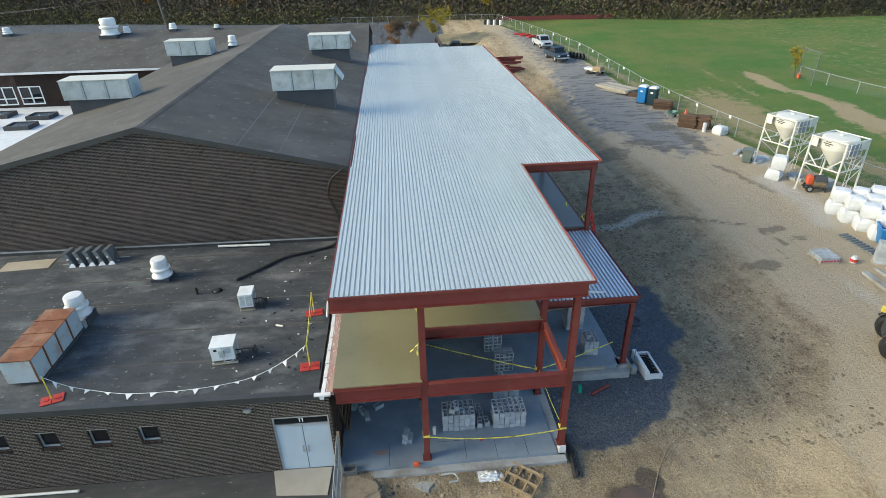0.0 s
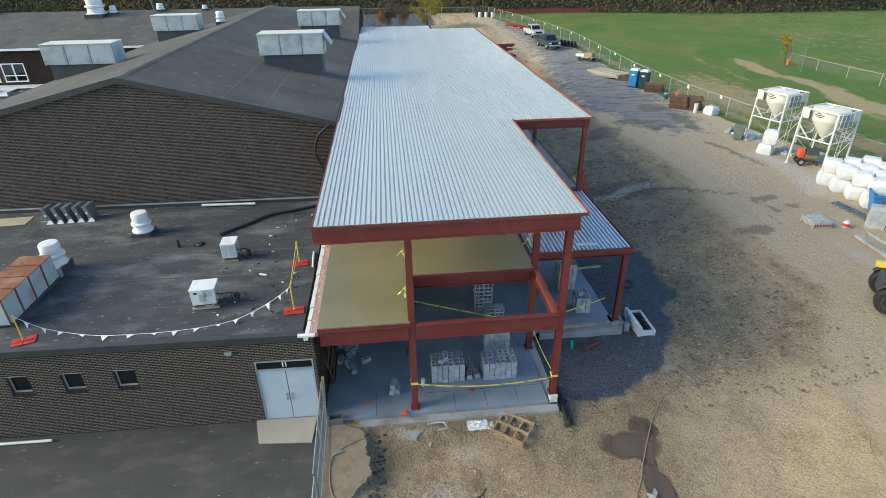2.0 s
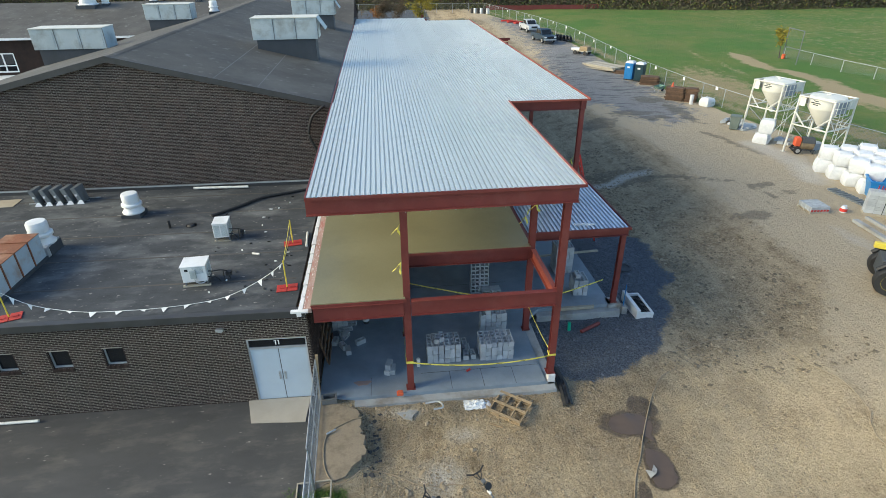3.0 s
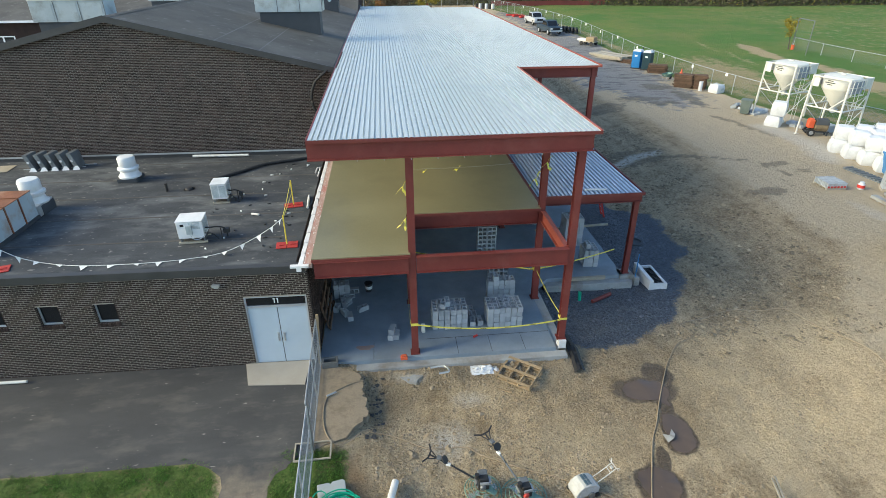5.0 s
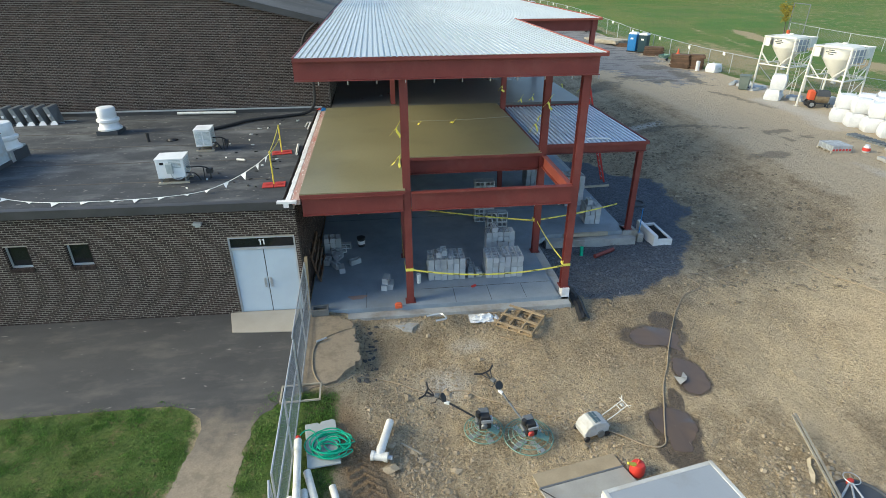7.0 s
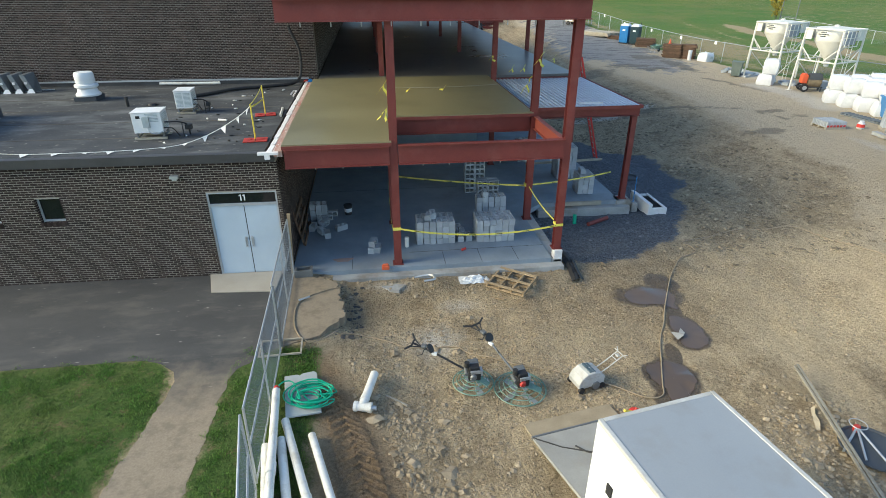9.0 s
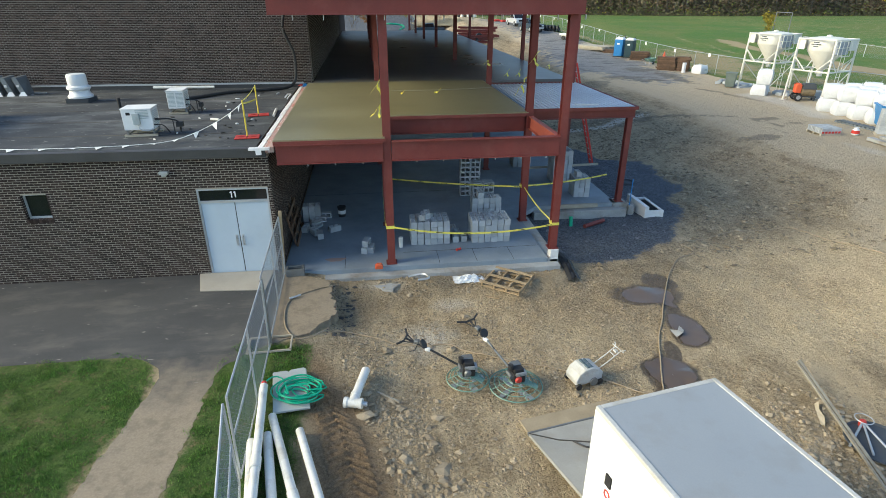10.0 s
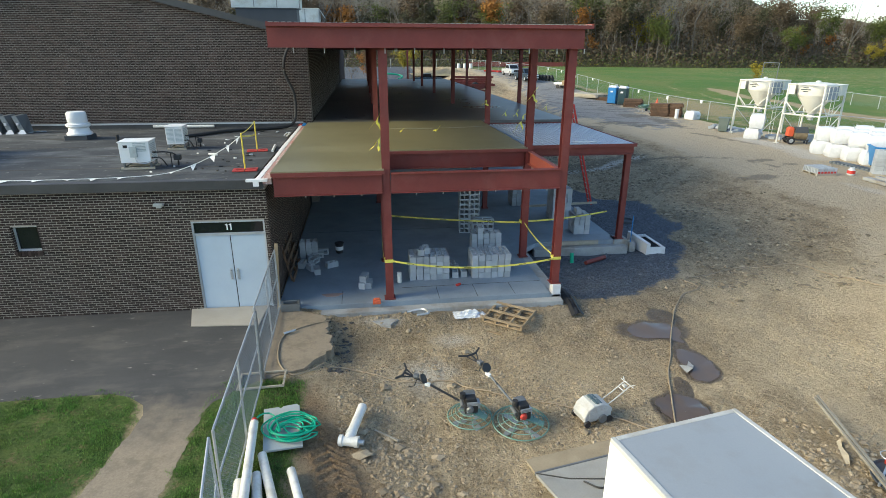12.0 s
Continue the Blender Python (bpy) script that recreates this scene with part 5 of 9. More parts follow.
# ---------------------------------------------------------------- far wing with windows and its low white roof
LW = 42.0
FAR_WINDOWS = [(-37.2, -35.1, 4.25, 5.95), (-34.75, -32.65, 4.25, 5.95), (-32.25, -30.2, 4.25, 5.95)]
g = wall_with_holes(-60, -17.8, LW, LW + 0.35, 3.0, 7.25, FAR_WINDOWS, None)
solid("wall_far_wing", g, M["brick_far"], "far brown brick wing wall with windows", "wall", kind="structure")
for k, (a, b, z0, z1) in enumerate(FAR_WINDOWS):
    w = tagged(new(f"window_{20 + k}"), "far white-framed window with two lights", "window", "far wing windows", "structure")
    part("window_frame", Geo().box(a, b, LW - 0.02, LW + 0.12, z0, z0 + 0.12).box(a, b, LW - 0.02, LW + 0.12, z1 - 0.10, z1).box(a, a + 0.1, LW - 0.02, LW + 0.12, z0 + 0.12, z1 - 0.1).box(b - 0.1, b, LW - 0.02, LW + 0.12, z0 + 0.12, z1 - 0.1)
         .box((a + b) / 2 - 0.06, (a + b) / 2 + 0.06, LW - 0.02, LW + 0.12, z0 + 0.12, z1 - 0.1).box(a + 0.1, b - 0.1, LW - 0.01, LW + 0.11, z0 + 0.55, z0 + 0.64), M["white_metal"], w, "white frame")
    part("pane", Geo().box(a + 0.1, b - 0.1, LW + 0.04, LW + 0.06, z0 + 0.12, z1 - 0.1), M["glass"], w)
g = Geo()
for y0, z0, y1, z1 in ((LW - 0.3, 7.25, 52.0, 9.52), (62.3, 7.25, 52.0, 9.52)):
    quad = [(-60, y0, z0), (0.85, y0, z0), (0.85, y1, z1), (-60, y1, z1)]
    order = (0, 1, 2, 3) if y1 > y0 else (3, 2, 1, 0)
    g.add(quad + [(x, y, z - 0.15) for x, y, z in quad], [order, tuple(4 + k for k in order[::-1]), (0, 4, 5, 1), (1, 5, 6, 2), (3, 7, 4, 0)])
solid("far_wing_roof", g, M["shingle"], "far dark grey pitched wing roof", "roof", kind="structure")
g = Geo().add([(0.45, 43.6, -0.3), (0.45, 62, -0.3), (0.45, 62, 7.15), (0.45, 52, 9.34), (0.45, 43.6, 7.5), (0.75, 43.6, -0.3), (0.75, 62, -0.3), (0.75, 62, 7.15), (0.75, 52, 9.34), (0.75, 43.6, 7.5)],
              [(0, 1, 2, 3, 4), (9, 8, 7, 6, 5), (0, 5, 6, 1), (1, 6, 7, 2), (2, 7, 8, 3), (3, 8, 9, 4), (4, 9, 5, 0)])
solid("wall_far_gable", g, M["brick_far"], "brown brick end wall of the far wing", "wall", kind="structure")
solid("wall_far_back", Geo().box(-60, 0.44, 61.6, 61.95, -0.3, 7.1), M["brick_far"], "brown brick back wall of the far wing", "wall", kind="structure")
solid("roof_gutter", Geo().box(-60, -17.8, LW - 0.42, LW - 0.30, 7.08, 7.26), M["white_metal"], "pale gutter on the far wing", "gutter", kind="structure")
g = Geo().box(-50, -18.3, 26.0, LW - 0.02, 3.6, 4.0)
solid("low_white_roof", g, M["flash"], "low white membrane roof between the wings", "roof", kind="structure")
solid("wall_low_roof", Geo().box(-50, -18.3, 26.05, 26.35, -0.3, 3.59), M["brick_far"], "brick wall below the white roof", "wall", kind="structure")
for x, y in ((-28.3, 37.6), (-28.3, 34.4), (-32.4, 38.6), (-31.6, 34.2)):
    s = thing("roof_skylight", "flat dark-framed skylight on the white roof", "skylight", (x, y, 4.0), group="white roof skylights")
    part("frame", Geo().box(-1.0, 1.0, -0.8, -0.65, 0, 0.35).box(-1.0, 1.0, 0.65, 0.8, 0, 0.35).box(-1.0, -0.85, -0.65, 0.65, 0, 0.35).box(0.85, 1.0, -0.65, 0.65, 0, 0.35), M["trim"], s, "dark frame")
    part("pane", Geo().box(-0.85, 0.85, -0.65, 0.65, 0.22, 0.26), M["sky_glass"], s)


# ---------------------------------------------------------------- new steel building
FLOOR1, FLOOR2, DECK = 0.05, 3.93, 7.53
XL, XM, XR, XE = 0.92, 3.60, 8.55, 12.65          # column lines across
YF, YO, YN, YB = -0.15, 2.85, 10.25, 47.0         # front, stair opening, notch, back


def wide_flange(length, depth, width, flange=0.022, web=0.014):
    """An I section along +x from the origin, its top at z = 0."""
    g = Geo()
    g.box(0, length, -width / 2, width / 2, -flange, 0).box(0, length, -width / 2, width / 2, -depth, -depth + flange).box(0, length, -web / 2, web / 2, -depth + flange, -flange)
    return g


frame_ = thing("steel_frame", "red-primed steel frame of columns and beams", "steel frame", kind="structure")


def beam(a, b, depth=0.53, width=0.20, label="", name="beam", mat_="steel"):
    a, b = Vector(a), Vector(b)
    ob = part(name, wide_flange((b - a).length, depth, width), M[mat_], frame_, label)
    ob.matrix_basis = Matrix.Translation(a) @ pose(0, 0, 0, 0, 0, math.degrees(math.atan2(b.y - a.y, b.x - a.x)))
    return ob


def column(x, y, z0, z1, s=0.21, turn=0, label=""):
    g = Geo()
    h = s / 2
    g.box(-h, h, -h, -h + 0.022, 0, z1 - z0).box(-h, h, h - 0.022, h, 0, z1 - z0).box(-0.012, 0.012, -h + 0.022, h - 0.022, 0, z1 - z0)
    g.box(-h - 0.05, h + 0.05, -h - 0.05, h + 0.05, 0, 0.025)
    ob = part("column", g, M["steel"], frame_, label)
    ob.matrix_basis = pose(x, y, z0, 0, 0, turn)
    return ob


TOPB = DECK - 0.04
column(XM, YF + 0.1, FLOOR1, TOPB, 0.22)
column(XR + 0.06, YF + 0.08, 0.28, TOPB, 0.22)
column(XR - 0.1, YO, FLOOR1, TOPB, 0.22)
column(XE + 0.1, 4.35, 0.05, 3.50, 0.20)
column(XM, 10.9, FLOOR1, TOPB, 0.22)
column(XR - 0.1, 9.3, FLOOR1, TOPB, 0.20)
column(XE, YN + 0.15, FLOOR1, TOPB, 0.20)
for k, y in enumerate((19.3, 28.5, 37.5, 46.0)):
    column(XE, y, FLOOR1, TOPB, 0.20)
    column(XR - 0.1, y - 0.2, FLOOR1, TOPB, 0.20)
    column(XM, y, FLOOR1, TOPB, 0.20)
column(XM, YO + 0.2, FLOOR1, FLOOR2 - 0.15, 0.20)
column(XR - 0.1, 54.0, 0.9, TOPB, 0.20)
# roof-level beams
beam((XL - 0.08, YF - 0.12, TOPB), (XR + 0.30, YF - 0.12, TOPB), 0.50, 0.24, "long red front roof beam")
beam((XR + 0.02, YF + 0.1, TOPB), (XR + 0.02, YN, TOPB), 0.46)
beam((XL + 0.1, YF, TOPB), (XL + 0.1, 49.5, TOPB), 0.46)
beam((XR, YN + 0.12, TOPB), (XE + 0.18, YN + 0.12, TOPB), 0.46)
beam((XE + 0.05, YN + 0.2, TOPB), (XE + 0.05, YB - 0.2, TOPB), 0.46)
beam((XL + 0.2, 49.4, TOPB), (XR, 49.4, TOPB), 0.46)
beam((XR, YB - 0.2, TOPB), (XE, YB - 0.2, TOPB), 0.46)
for y in (YO, 10.9, 19.3, 28.5, 37.5):
    beam((XL + 0.2, y, TOPB), (XE if y > YN else XR, y, TOPB), 0.46)
k = 0
while YF + 1.4 + k * 1.5 < 46:
    y = YF + 1.4 + k * 1.5
    beam((XL + 0.2, y, TOPB - 0.02), (XE - 0.05 if y > YN else XR - 0.05, y, TOPB - 0.02), 0.26, 0.12, name="joist")
    k += 1
# floor-level beams
F2B = FLOOR2 - 0.13
beam((0.62, YF - 0.06, F2B), (XM - 0.12, YF - 0.06, F2B), 0.53, 0.20, "red front floor beam")
beam((XM + 0.12, YF - 0.06, F2B + 0.02), (XR - 0.05, YF - 0.06, F2B + 0.02), 0.55, 0.20, "red front floor beam over the stair bay")
beam((XM + 0.1, YO, F2B), (XR - 0.22, YO, F2B), 0.50, 0.20, "red beam behind the stair opening")
beam((XR - 0.06, YF + 0.1, F2B), (XR - 0.06, YO - 0.12, F2B), 0.42, 0.16, "side beam of the opening, sunlight put into its orange", mat_="steel_lit")
beam((XR - 0.04, YO + 0.1, F2B), (XR - 0.04, YN, F2B), 0.45)
beam((XM, YF + 0.15, F2B), (XM, YO, F2B), 0.45)
beam((XR, 4.22, F2B - 0.10), (XE + 0.24, 4.22, F2B - 0.10), 0.34, 0.18, "red canopy front beam")
beam((XE + 0.12, 4.3, F2B - 0.10), (XE + 0.12, YN, F2B - 0.10), 0.34, 0.18, "red canopy side beam")
beam((XR, YN + 0.05, F2B), (XE + 0.1, YN + 0.05, F2B), 0.40, 0.18)
beam((XE + 0.02, YN + 0.1, F2B), (XE + 0.02, YB, F2B), 0.45)
for k in range(14):
    y = YO + 1.6 + k * 3.1
    beam((0.85, y, F2B - 0.01), (XR - 0.1 if y < YN else XE - 0.05, y, F2B - 0.01), 0.36, 0.14, name="joist")
# hanging studs under the front beams
studs = Geo()
for k in range(11):
    x = XL + 0.5 + k * 0.75
    studs.box(x - 0.012, x + 0.012, YF - 0.02, YF + 0.02, TOPB - 0.63, TOPB - 0.50)
    if k < 10:
        studs.box(x - 0.012, x + 0.012, YF + 0.02, YF + 0.05, F2B - 0.63, F2B - 0.53)
part("stud", studs, M["galv"], frame_, "short steel studs under the beams", kind="stuff")


def rib_sheet(x0, ribs, y0, y1, z, pitch=0.1524, depth=0.055, flat=0.64):
    """A run of trapezoidal ribs along y, as a closed thin sheet."""
    prof = []
    for k in range(ribs):
        x = x0 + k * pitch
        prof += [(x, z), (x + flat * pitch, z), (x + (flat + 0.06) * pitch, z - depth), (x + 0.94 * pitch, z - depth)]
    prof.append((x0 + ribs * pitch, z))
    g = Geo()
    n = len(prof)
    vs = [(x, y0, h) for x, h in prof] + [(x, y1, h) for x, h in prof] + [(x, y0, h - 0.004) for x, h in prof] + [(x, y1, h - 0.004) for x, h in prof]
    fs = []
    for i in range(n - 1):
        fs += [(i, i + 1, n + i + 1, n + i), (2 * n + i, 3 * n + i, 3 * n + i + 1, 2 * n + i + 1), (i, 2 * n + i, 2 * n + i + 1, i + 1), (n + i, n + i + 1, 3 * n + i + 1, 3 * n + i)]
    return g.add(vs, fs)


deck = thing("roof_deck", "pale galvanised corrugated steel roof deck", "roof deck", kind="structure")
sheet = 6 * 0.1524
x, k = XL - 0.02, 0
while x < 12.75:
    ends = [(-0.36, 16.0), (15.9, 32.6), (32.5, 49.6)] if x + sheet / 2 < 8.2 else ([(-0.36, YN + 0.1)] if x < 8.5 else []) + [(YN - 0.12, 22.0), (21.9, 34.4), (34.3, 46.6)]
    ribs = 6 if x + sheet < 12.9 else max(1, int((12.85 - x) / 0.1524))
    if x < 8.5 and x + sheet > 9.05:
        ribs_f = int((9.05 - x) / 0.1524)
    else:
        ribs_f = ribs
    for j, (ya, yb) in enumerate(ends):
        rr = ribs_f if ya < 0 else ribs
        part("deck_sheet", rib_sheet(x, rr, ya, yb, DECK + 0.04 + 0.006 * (j % 2)), M["deck"], deck)
    x += sheet
    k += 1
edge = Geo().box(8.98, 9.04, -0.38, YN - 0.1, DECK - 0.03, DECK + 0.065).box(12.86, 12.92, YN - 0.16, 46.7, DECK - 0.03, DECK + 0.065).box(9.04, 12.92, YN - 0.18, YN - 0.13, DECK - 0.05, DECK + 0.03)
part("edge_angle", edge, M["steel_lit"], deck, "edge angle in the lit copy of the red steel")
part("edge_angle", Geo().box(XL - 0.07, XL - 0.025, -0.38, 49.6, DECK - 0.03, DECK + 0.05).box(XL - 0.07, 9.04, -0.40, -0.37, DECK - 0.06, DECK + 0.028), M["steel"], deck, "dull red edge angle")
canopy = thing("canopy_deck", "corrugated steel canopy deck, blue-grey with dark ribs", "canopy deck", kind="structure")
for k in range(5):
    x0 = XR + 0.03 + k * 0.86
    part("deck_sheet", rib_sheet(x0, 5, 4.1, YN + 0.0, F2B - 0.02, 0.172, 0.085, 0.46), M["canopy"], canopy)
part("edge_angle", Geo().box(XE + 0.22, XE + 0.27, 4.08, YN, F2B - 0.14, F2B - 0.02).box(XR, XE + 0.27, 4.04, 4.09, F2B - 0.14, F2B - 0.03), M["steel"], canopy, "red edge angle")

# slabs
g = Geo().prism([(0.58, YF - 0.10), (XM - 0.06, YF - 0.10), (XM - 0.06, YO - 0.12), (XR - 0.15, YO - 0.12), (XR - 0.15, YN + 0.15), (0.58, YN + 0.15)], F2B + 0.005, FLOOR2)
solid("floor_upper", g, M["slab_wet"], "upper concrete floor with an olive curing sheen", "floor", kind="structure")
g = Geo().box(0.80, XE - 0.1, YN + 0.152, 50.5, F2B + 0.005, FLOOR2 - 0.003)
solid("floor_upper_back", g, M["slab_shaded"], "upper concrete floor further back, shade put into its dark grey", "floor", kind="structure")
solid("slab_edge_form", Geo().box(XM - 0.07, XR - 0.15, YO - 0.145, YO - 0.122, F2B + 0.0, FLOOR2 - 0.035).box(0.58, XM - 0.04, YF - 0.125, YF - 0.102, F2B + 0.0, FLOOR2 - 0.035), M["steel"], "thin red pour stop along the slab edge", "trim", kind="structure")
g = Geo().prism([(0.42, -0.32), (8.42, -0.32), (8.42, 3.3), (9.35, 4.15), (12.60, 4.15), (12.60, 47), (0.42, 47)], -0.14, FLOOR1)
floor = solid("floor", g, M["concrete"], "grey concrete ground slab with saw-cut joints", "floor", kind="structure", bevel=0.01)
for x in (2.2, 5.05, 6.2, 7.35):
    part("joint", Geo().box(x - 0.006, x + 0.006, -0.3, 0.61, FLOOR1 + 0.001, FLOOR1 + 0.004), M["dark"], floor)
for y in (0.62, 6.5):
    part("joint", Geo().box(4.0 if y < 1 else 0.5, 8.4, y - 0.006, y + 0.006, FLOOR1 + 0.001, FLOOR1 + 0.004), M["dark"], floor)
g = Geo().box(0.35, 8.75, -0.62, -0.30, -0.60, -0.10).box(8.44, 8.78, -0.30, 3.4, -0.6, -0.02).box(9.2, 12.9, 3.78, 4.14, -0.6, -0.10).box(12.61, 12.90, 10.45, 47, -0.6, -0.02)
solid("foundation_wall", g, M["concrete_warm"], "rough concrete foundation kerb round the slab", "foundation", kind="structure", bevel=0.015)
g = Geo().box(8.50, 8.76, -0.30, -0.02, -0.55, 0.28)
solid("column_pier", g, M["flash"], "white-wrapped pier below the corner column", "pier", kind="structure", bevel=0.01)
g = Geo().box(12.45, 13.05, 4.05, 4.65, -0.55, 0.05).box(13.05, 13.3, 3.95, 4.25, -0.5, -0.05)
solid("canopy_pier", g, M["concrete_warm"], "stepped concrete pier below the canopy column", "pier", kind="structure", bevel=0.015)
# walls added inside to keep the back of the ground floor dark
solid("wall_inner", Geo().box(0.9, 8.4, 12.6, 12.8, FLOOR1, F2B - 0.40).box(8.45, 12.5, 20.0, 20.2, FLOOR1, F2B - 0.48), M["concrete"], "added wall that keeps the back of the ground floor dark", "wall", kind="structure")

# ---------------------------------------------------------------- blocks
g = Geo()
B = (0.397, 0.194, 0.194)


def block_geo():
    """A two-core block lying along x, cores upright."""
    g = Geo()
    l, w, h, t = 0.397, 0.194, 0.194, 0.034
    g.box(0, l, 0, t, 0, h).box(0, l, w - t, w, 0, h)
    for x in (0, l / 2 - t / 2, l - t):
        g.box(x, x + t, t, w - t, 0, h)
    return g


BLOCK = block_geo().mesh("block", M["cmu"])


def block_stack(at, turn, nx, ny, nz, label, top=(), seed=0, open_front=False):
    """Blocks with their cores up, ends to the front, in courses; top: extra blocks on the last course."""
    s = thing("block_stack", label, "concrete blocks", at, turn, "stacks of concrete blocks")
    r = random.Random(seed)
    for k in range(nz):
        for i in range(nx):
            for j in range(ny):
                ob = part("block", BLOCK, None, s)
                if open_front:
                    ob.matrix_basis = pose(i * 0.405 + 0.02 * (r.random() - 0.5), j * 0.21 + 0.19 + 0.03 * (r.random() - 0.5), k * 0.197, 90, 0, 2 * (r.random() - 0.5))
                    continue
                ob.matrix_basis = pose(i * 0.211 + 0.196 + 0.014 * (r.random() - 0.5), j * 0.41 + 0.05 * (r.random() - 0.5), k * 0.197, 0, 0, 90 + 2.5 * (r.random() - 0.5))
    for x, y, turn_ in top:
        ob = part("block", BLOCK, None, s)
        ob.matrix_basis = pose(x, y, nz * 0.197, 0, 0, turn_)
    return s


block_stack((4.30, 1.12, FLOOR1), 0, 6, 2, 4, "square stack of grey two-core concrete blocks", ((0.45, 0.1, 75), (0.65, 0.25, 90)), 1)
block_stack((6.28, 1.05, FLOOR1), 0, 6, 2, 4, "neat square stack of grey two-core concrete blocks", (), 2)
block_stack((6.55, 2.6, FLOOR1), 0, 5, 1, 5, "tall narrow stack of concrete blocks", ((0.4, 0.0, 90),), 3)
block_stack((6.90, 4.3, FLOOR1), 0, 2, 2, 5, "stack of concrete blocks further inside, cores to the front", (), 4, True)
block_stack((6.65, 5.7, FLOOR1), 0, 2, 2, 9, "tall pillar of concrete blocks deep inside, cores to the front", (), 5, True)
block_stack((11.15, 4.95, FLOOR1), -4, 3, 2, 4, "stack of concrete blocks under the canopy", ((0.3, 0.2, 90),), 6)
block_stack((10.9, 6.9, FLOOR1), 0, 4, 2, 7, "taller stack of concrete blocks under the canopy", (), 7)
block_stack((9.8, 9.4, FLOOR1), 0, 4, 2, 5, "stack of concrete blocks at the back of the canopy", (), 8)
for x, y, t in ((5.66, 1.15, 85), (5.95, 1.2, 95), (5.78, 1.55, 90), (5.72, 1.9, 92)):
    ob = tagged(new("concrete_block", BLOCK), "single grey concrete block on the slab", "concrete block", "loose concrete blocks")
    ob.matrix_basis = pose(x + 0.19, y, FLOOR1, 0, 0, t)
for x, y, z, rx, t in ((2.86, 0.62, 0.0, 90, 70), (3.06, 0.66, 0.0, 90, 82), (2.90, 0.70, 0.2, 90, 75), (0.95, 3.2, 0.0, 0, 20), (1.15, 2.9, 0.0, 90, 60), (1.30, 2.35, 0.0, 0, 120), (1.45, 2.0, 0.0, 90, 100),
                       (1.05, 3.5, 0.0, 90, 10), (1.65, 2.5, 0.0, 0, 30), (0.85, 2.6, 0.0, 0, 80), (1.2, 3.9, 0, 90, 0)):
    ob = tagged(new("concrete_block", BLOCK), "loose grey concrete block on the slab", "concrete block", "loose concrete blocks")
    ob.matrix_basis = pose(x, y, FLOOR1 + z, rx, 0, t) @ (Matrix.Translation((0, 0, -0.194)) if rx == 90 else Matrix())
block_stack((0.64, 3.6, FLOOR1), 3, 3, 1, 3, "small leaning stack of blocks by the old wall", (), 9)

# ---------------------------------------------------------------- tape and ties
def tape_line(a, b, drop, label):
    t = thing("caution_tape", label, "caution tape", group="caution tape")
    pts = sag(a, b, drop, 12)
    part("ribbon", Geo().ribbon(pts, 0.055), M["tape"], t, "yellow ribbon")
    marks = Geo()
    for i in range(1, len(pts) - 1, 2):
        p, q = pts[i], pts[i + 1]
        for dy in (-0.006, 0.006):
            marks.ribbon([p.lerp(q, 0.2) + Vector((0, dy, 0)), p.lerp(q, 0.7) + Vector((0, dy, 0))], 0.016, thick=0.003)
    part("print_bar", marks, M["black"], t, "black bars of print", kind="stuff")
    return t


C1, C2, C3 = (XM, YF - 0.05), (XR + 0.06, YF - 0.06), (XR - 0.12, YO - 0.05)
tape_line((C1[0], C1[1], 1.28), (C2[0], C2[1], 1.12), 0.26, "yellow caution tape sagging across the front bay")
tape_line((C2[0], C2[1], 1.12), (C3[0], C3[1], 1.32), 0.12, "yellow caution tape along the open side")
tape_line((XM, 5.6, 0.95), (C3[0], C3[1], 1.32), 0.05, "yellow caution tape behind the stair bay")
tape_line((C3[0], C3[1], 1.35), (12.2, 4.45, 1.12), 0.06, "yellow caution tape in front of the canopy")
tape_line((XM - 0.13, 2.9, 1.7), (XM - 0.13, YF, 1.3), 0.35, "yellow caution tape drooping behind the front column")
for x, y, z in ((XM, YF, 1.25), (XR + 0.06, YF, 1.10), (XR - 0.1, YO, 1.32)):
    solid("tape_wrap", Geo().lathe([(0.17, -0.045), (0.175, 0.0), (0.17, 0.045)], 4, pose(x, y + 0.09, z, 0, 0, 45)), M["tape"], "yellow tape wrapped round a column", "caution tape", "tape wraps")
rnd = random.Random(5)
ties = [(XM - 0.13, YO + 0.1, 4.85, 0.5), (XM - 0.14, 0.9, 4.55, 0.55), (XM + 0.9, 6.9, FLOOR2, 0.2), (XM + 2.3, 7.0, FLOOR2, 0.3), (XR - 0.15, 3.8, 4.6, 0.6), (XR - 0.2, 9.2, 4.9, 0.4), (XR + 0.6, 8.9, 4.4, 0.25), (XR + 1.3, 9.6, 4.3, 0.25),
        (XE - 0.2, 10.6, 4.4, 0.35), (XE - 0.5, 12.5, 4.3, 0.3), (XR - 0.1, 2.7, 5.6, 0.4), (XE + 0.1, 11.3, 3.6, 0.5)]
for x, y, z, s in ties:
    g = Geo()
    for k in range(3):
        a = Vector((x, y, z + 0.02))
        pts = [a + Vector((0.16 * s * i * math.cos(k * 2.2 + rnd.random()), 0.12 * s * i * math.sin(k * 2 + rnd.random()), max(FLOOR2 + 0.03 - a.z if z >= FLOOR2 else -9, (0.3 * s * (1 if k == 0 else -1) * i * 0.6)))) for i in range(4)]
        g.ribbon(pts, 0.09, (0.6, 0.5, 0.6))
    solid("tape_tie", g, M["tape"], "knotted scrap of yellow caution tape", "caution tape", "tape knots")
solid("wire_guard", Geo().tube(sag((XM + 0.1, 6.95, FLOOR2 + 0.16), (XR - 0.2, 7.1, FLOOR2 + 0.18), 0.05), 0.006), M["galv"], "thin pale line over the upper slab", "guard line")

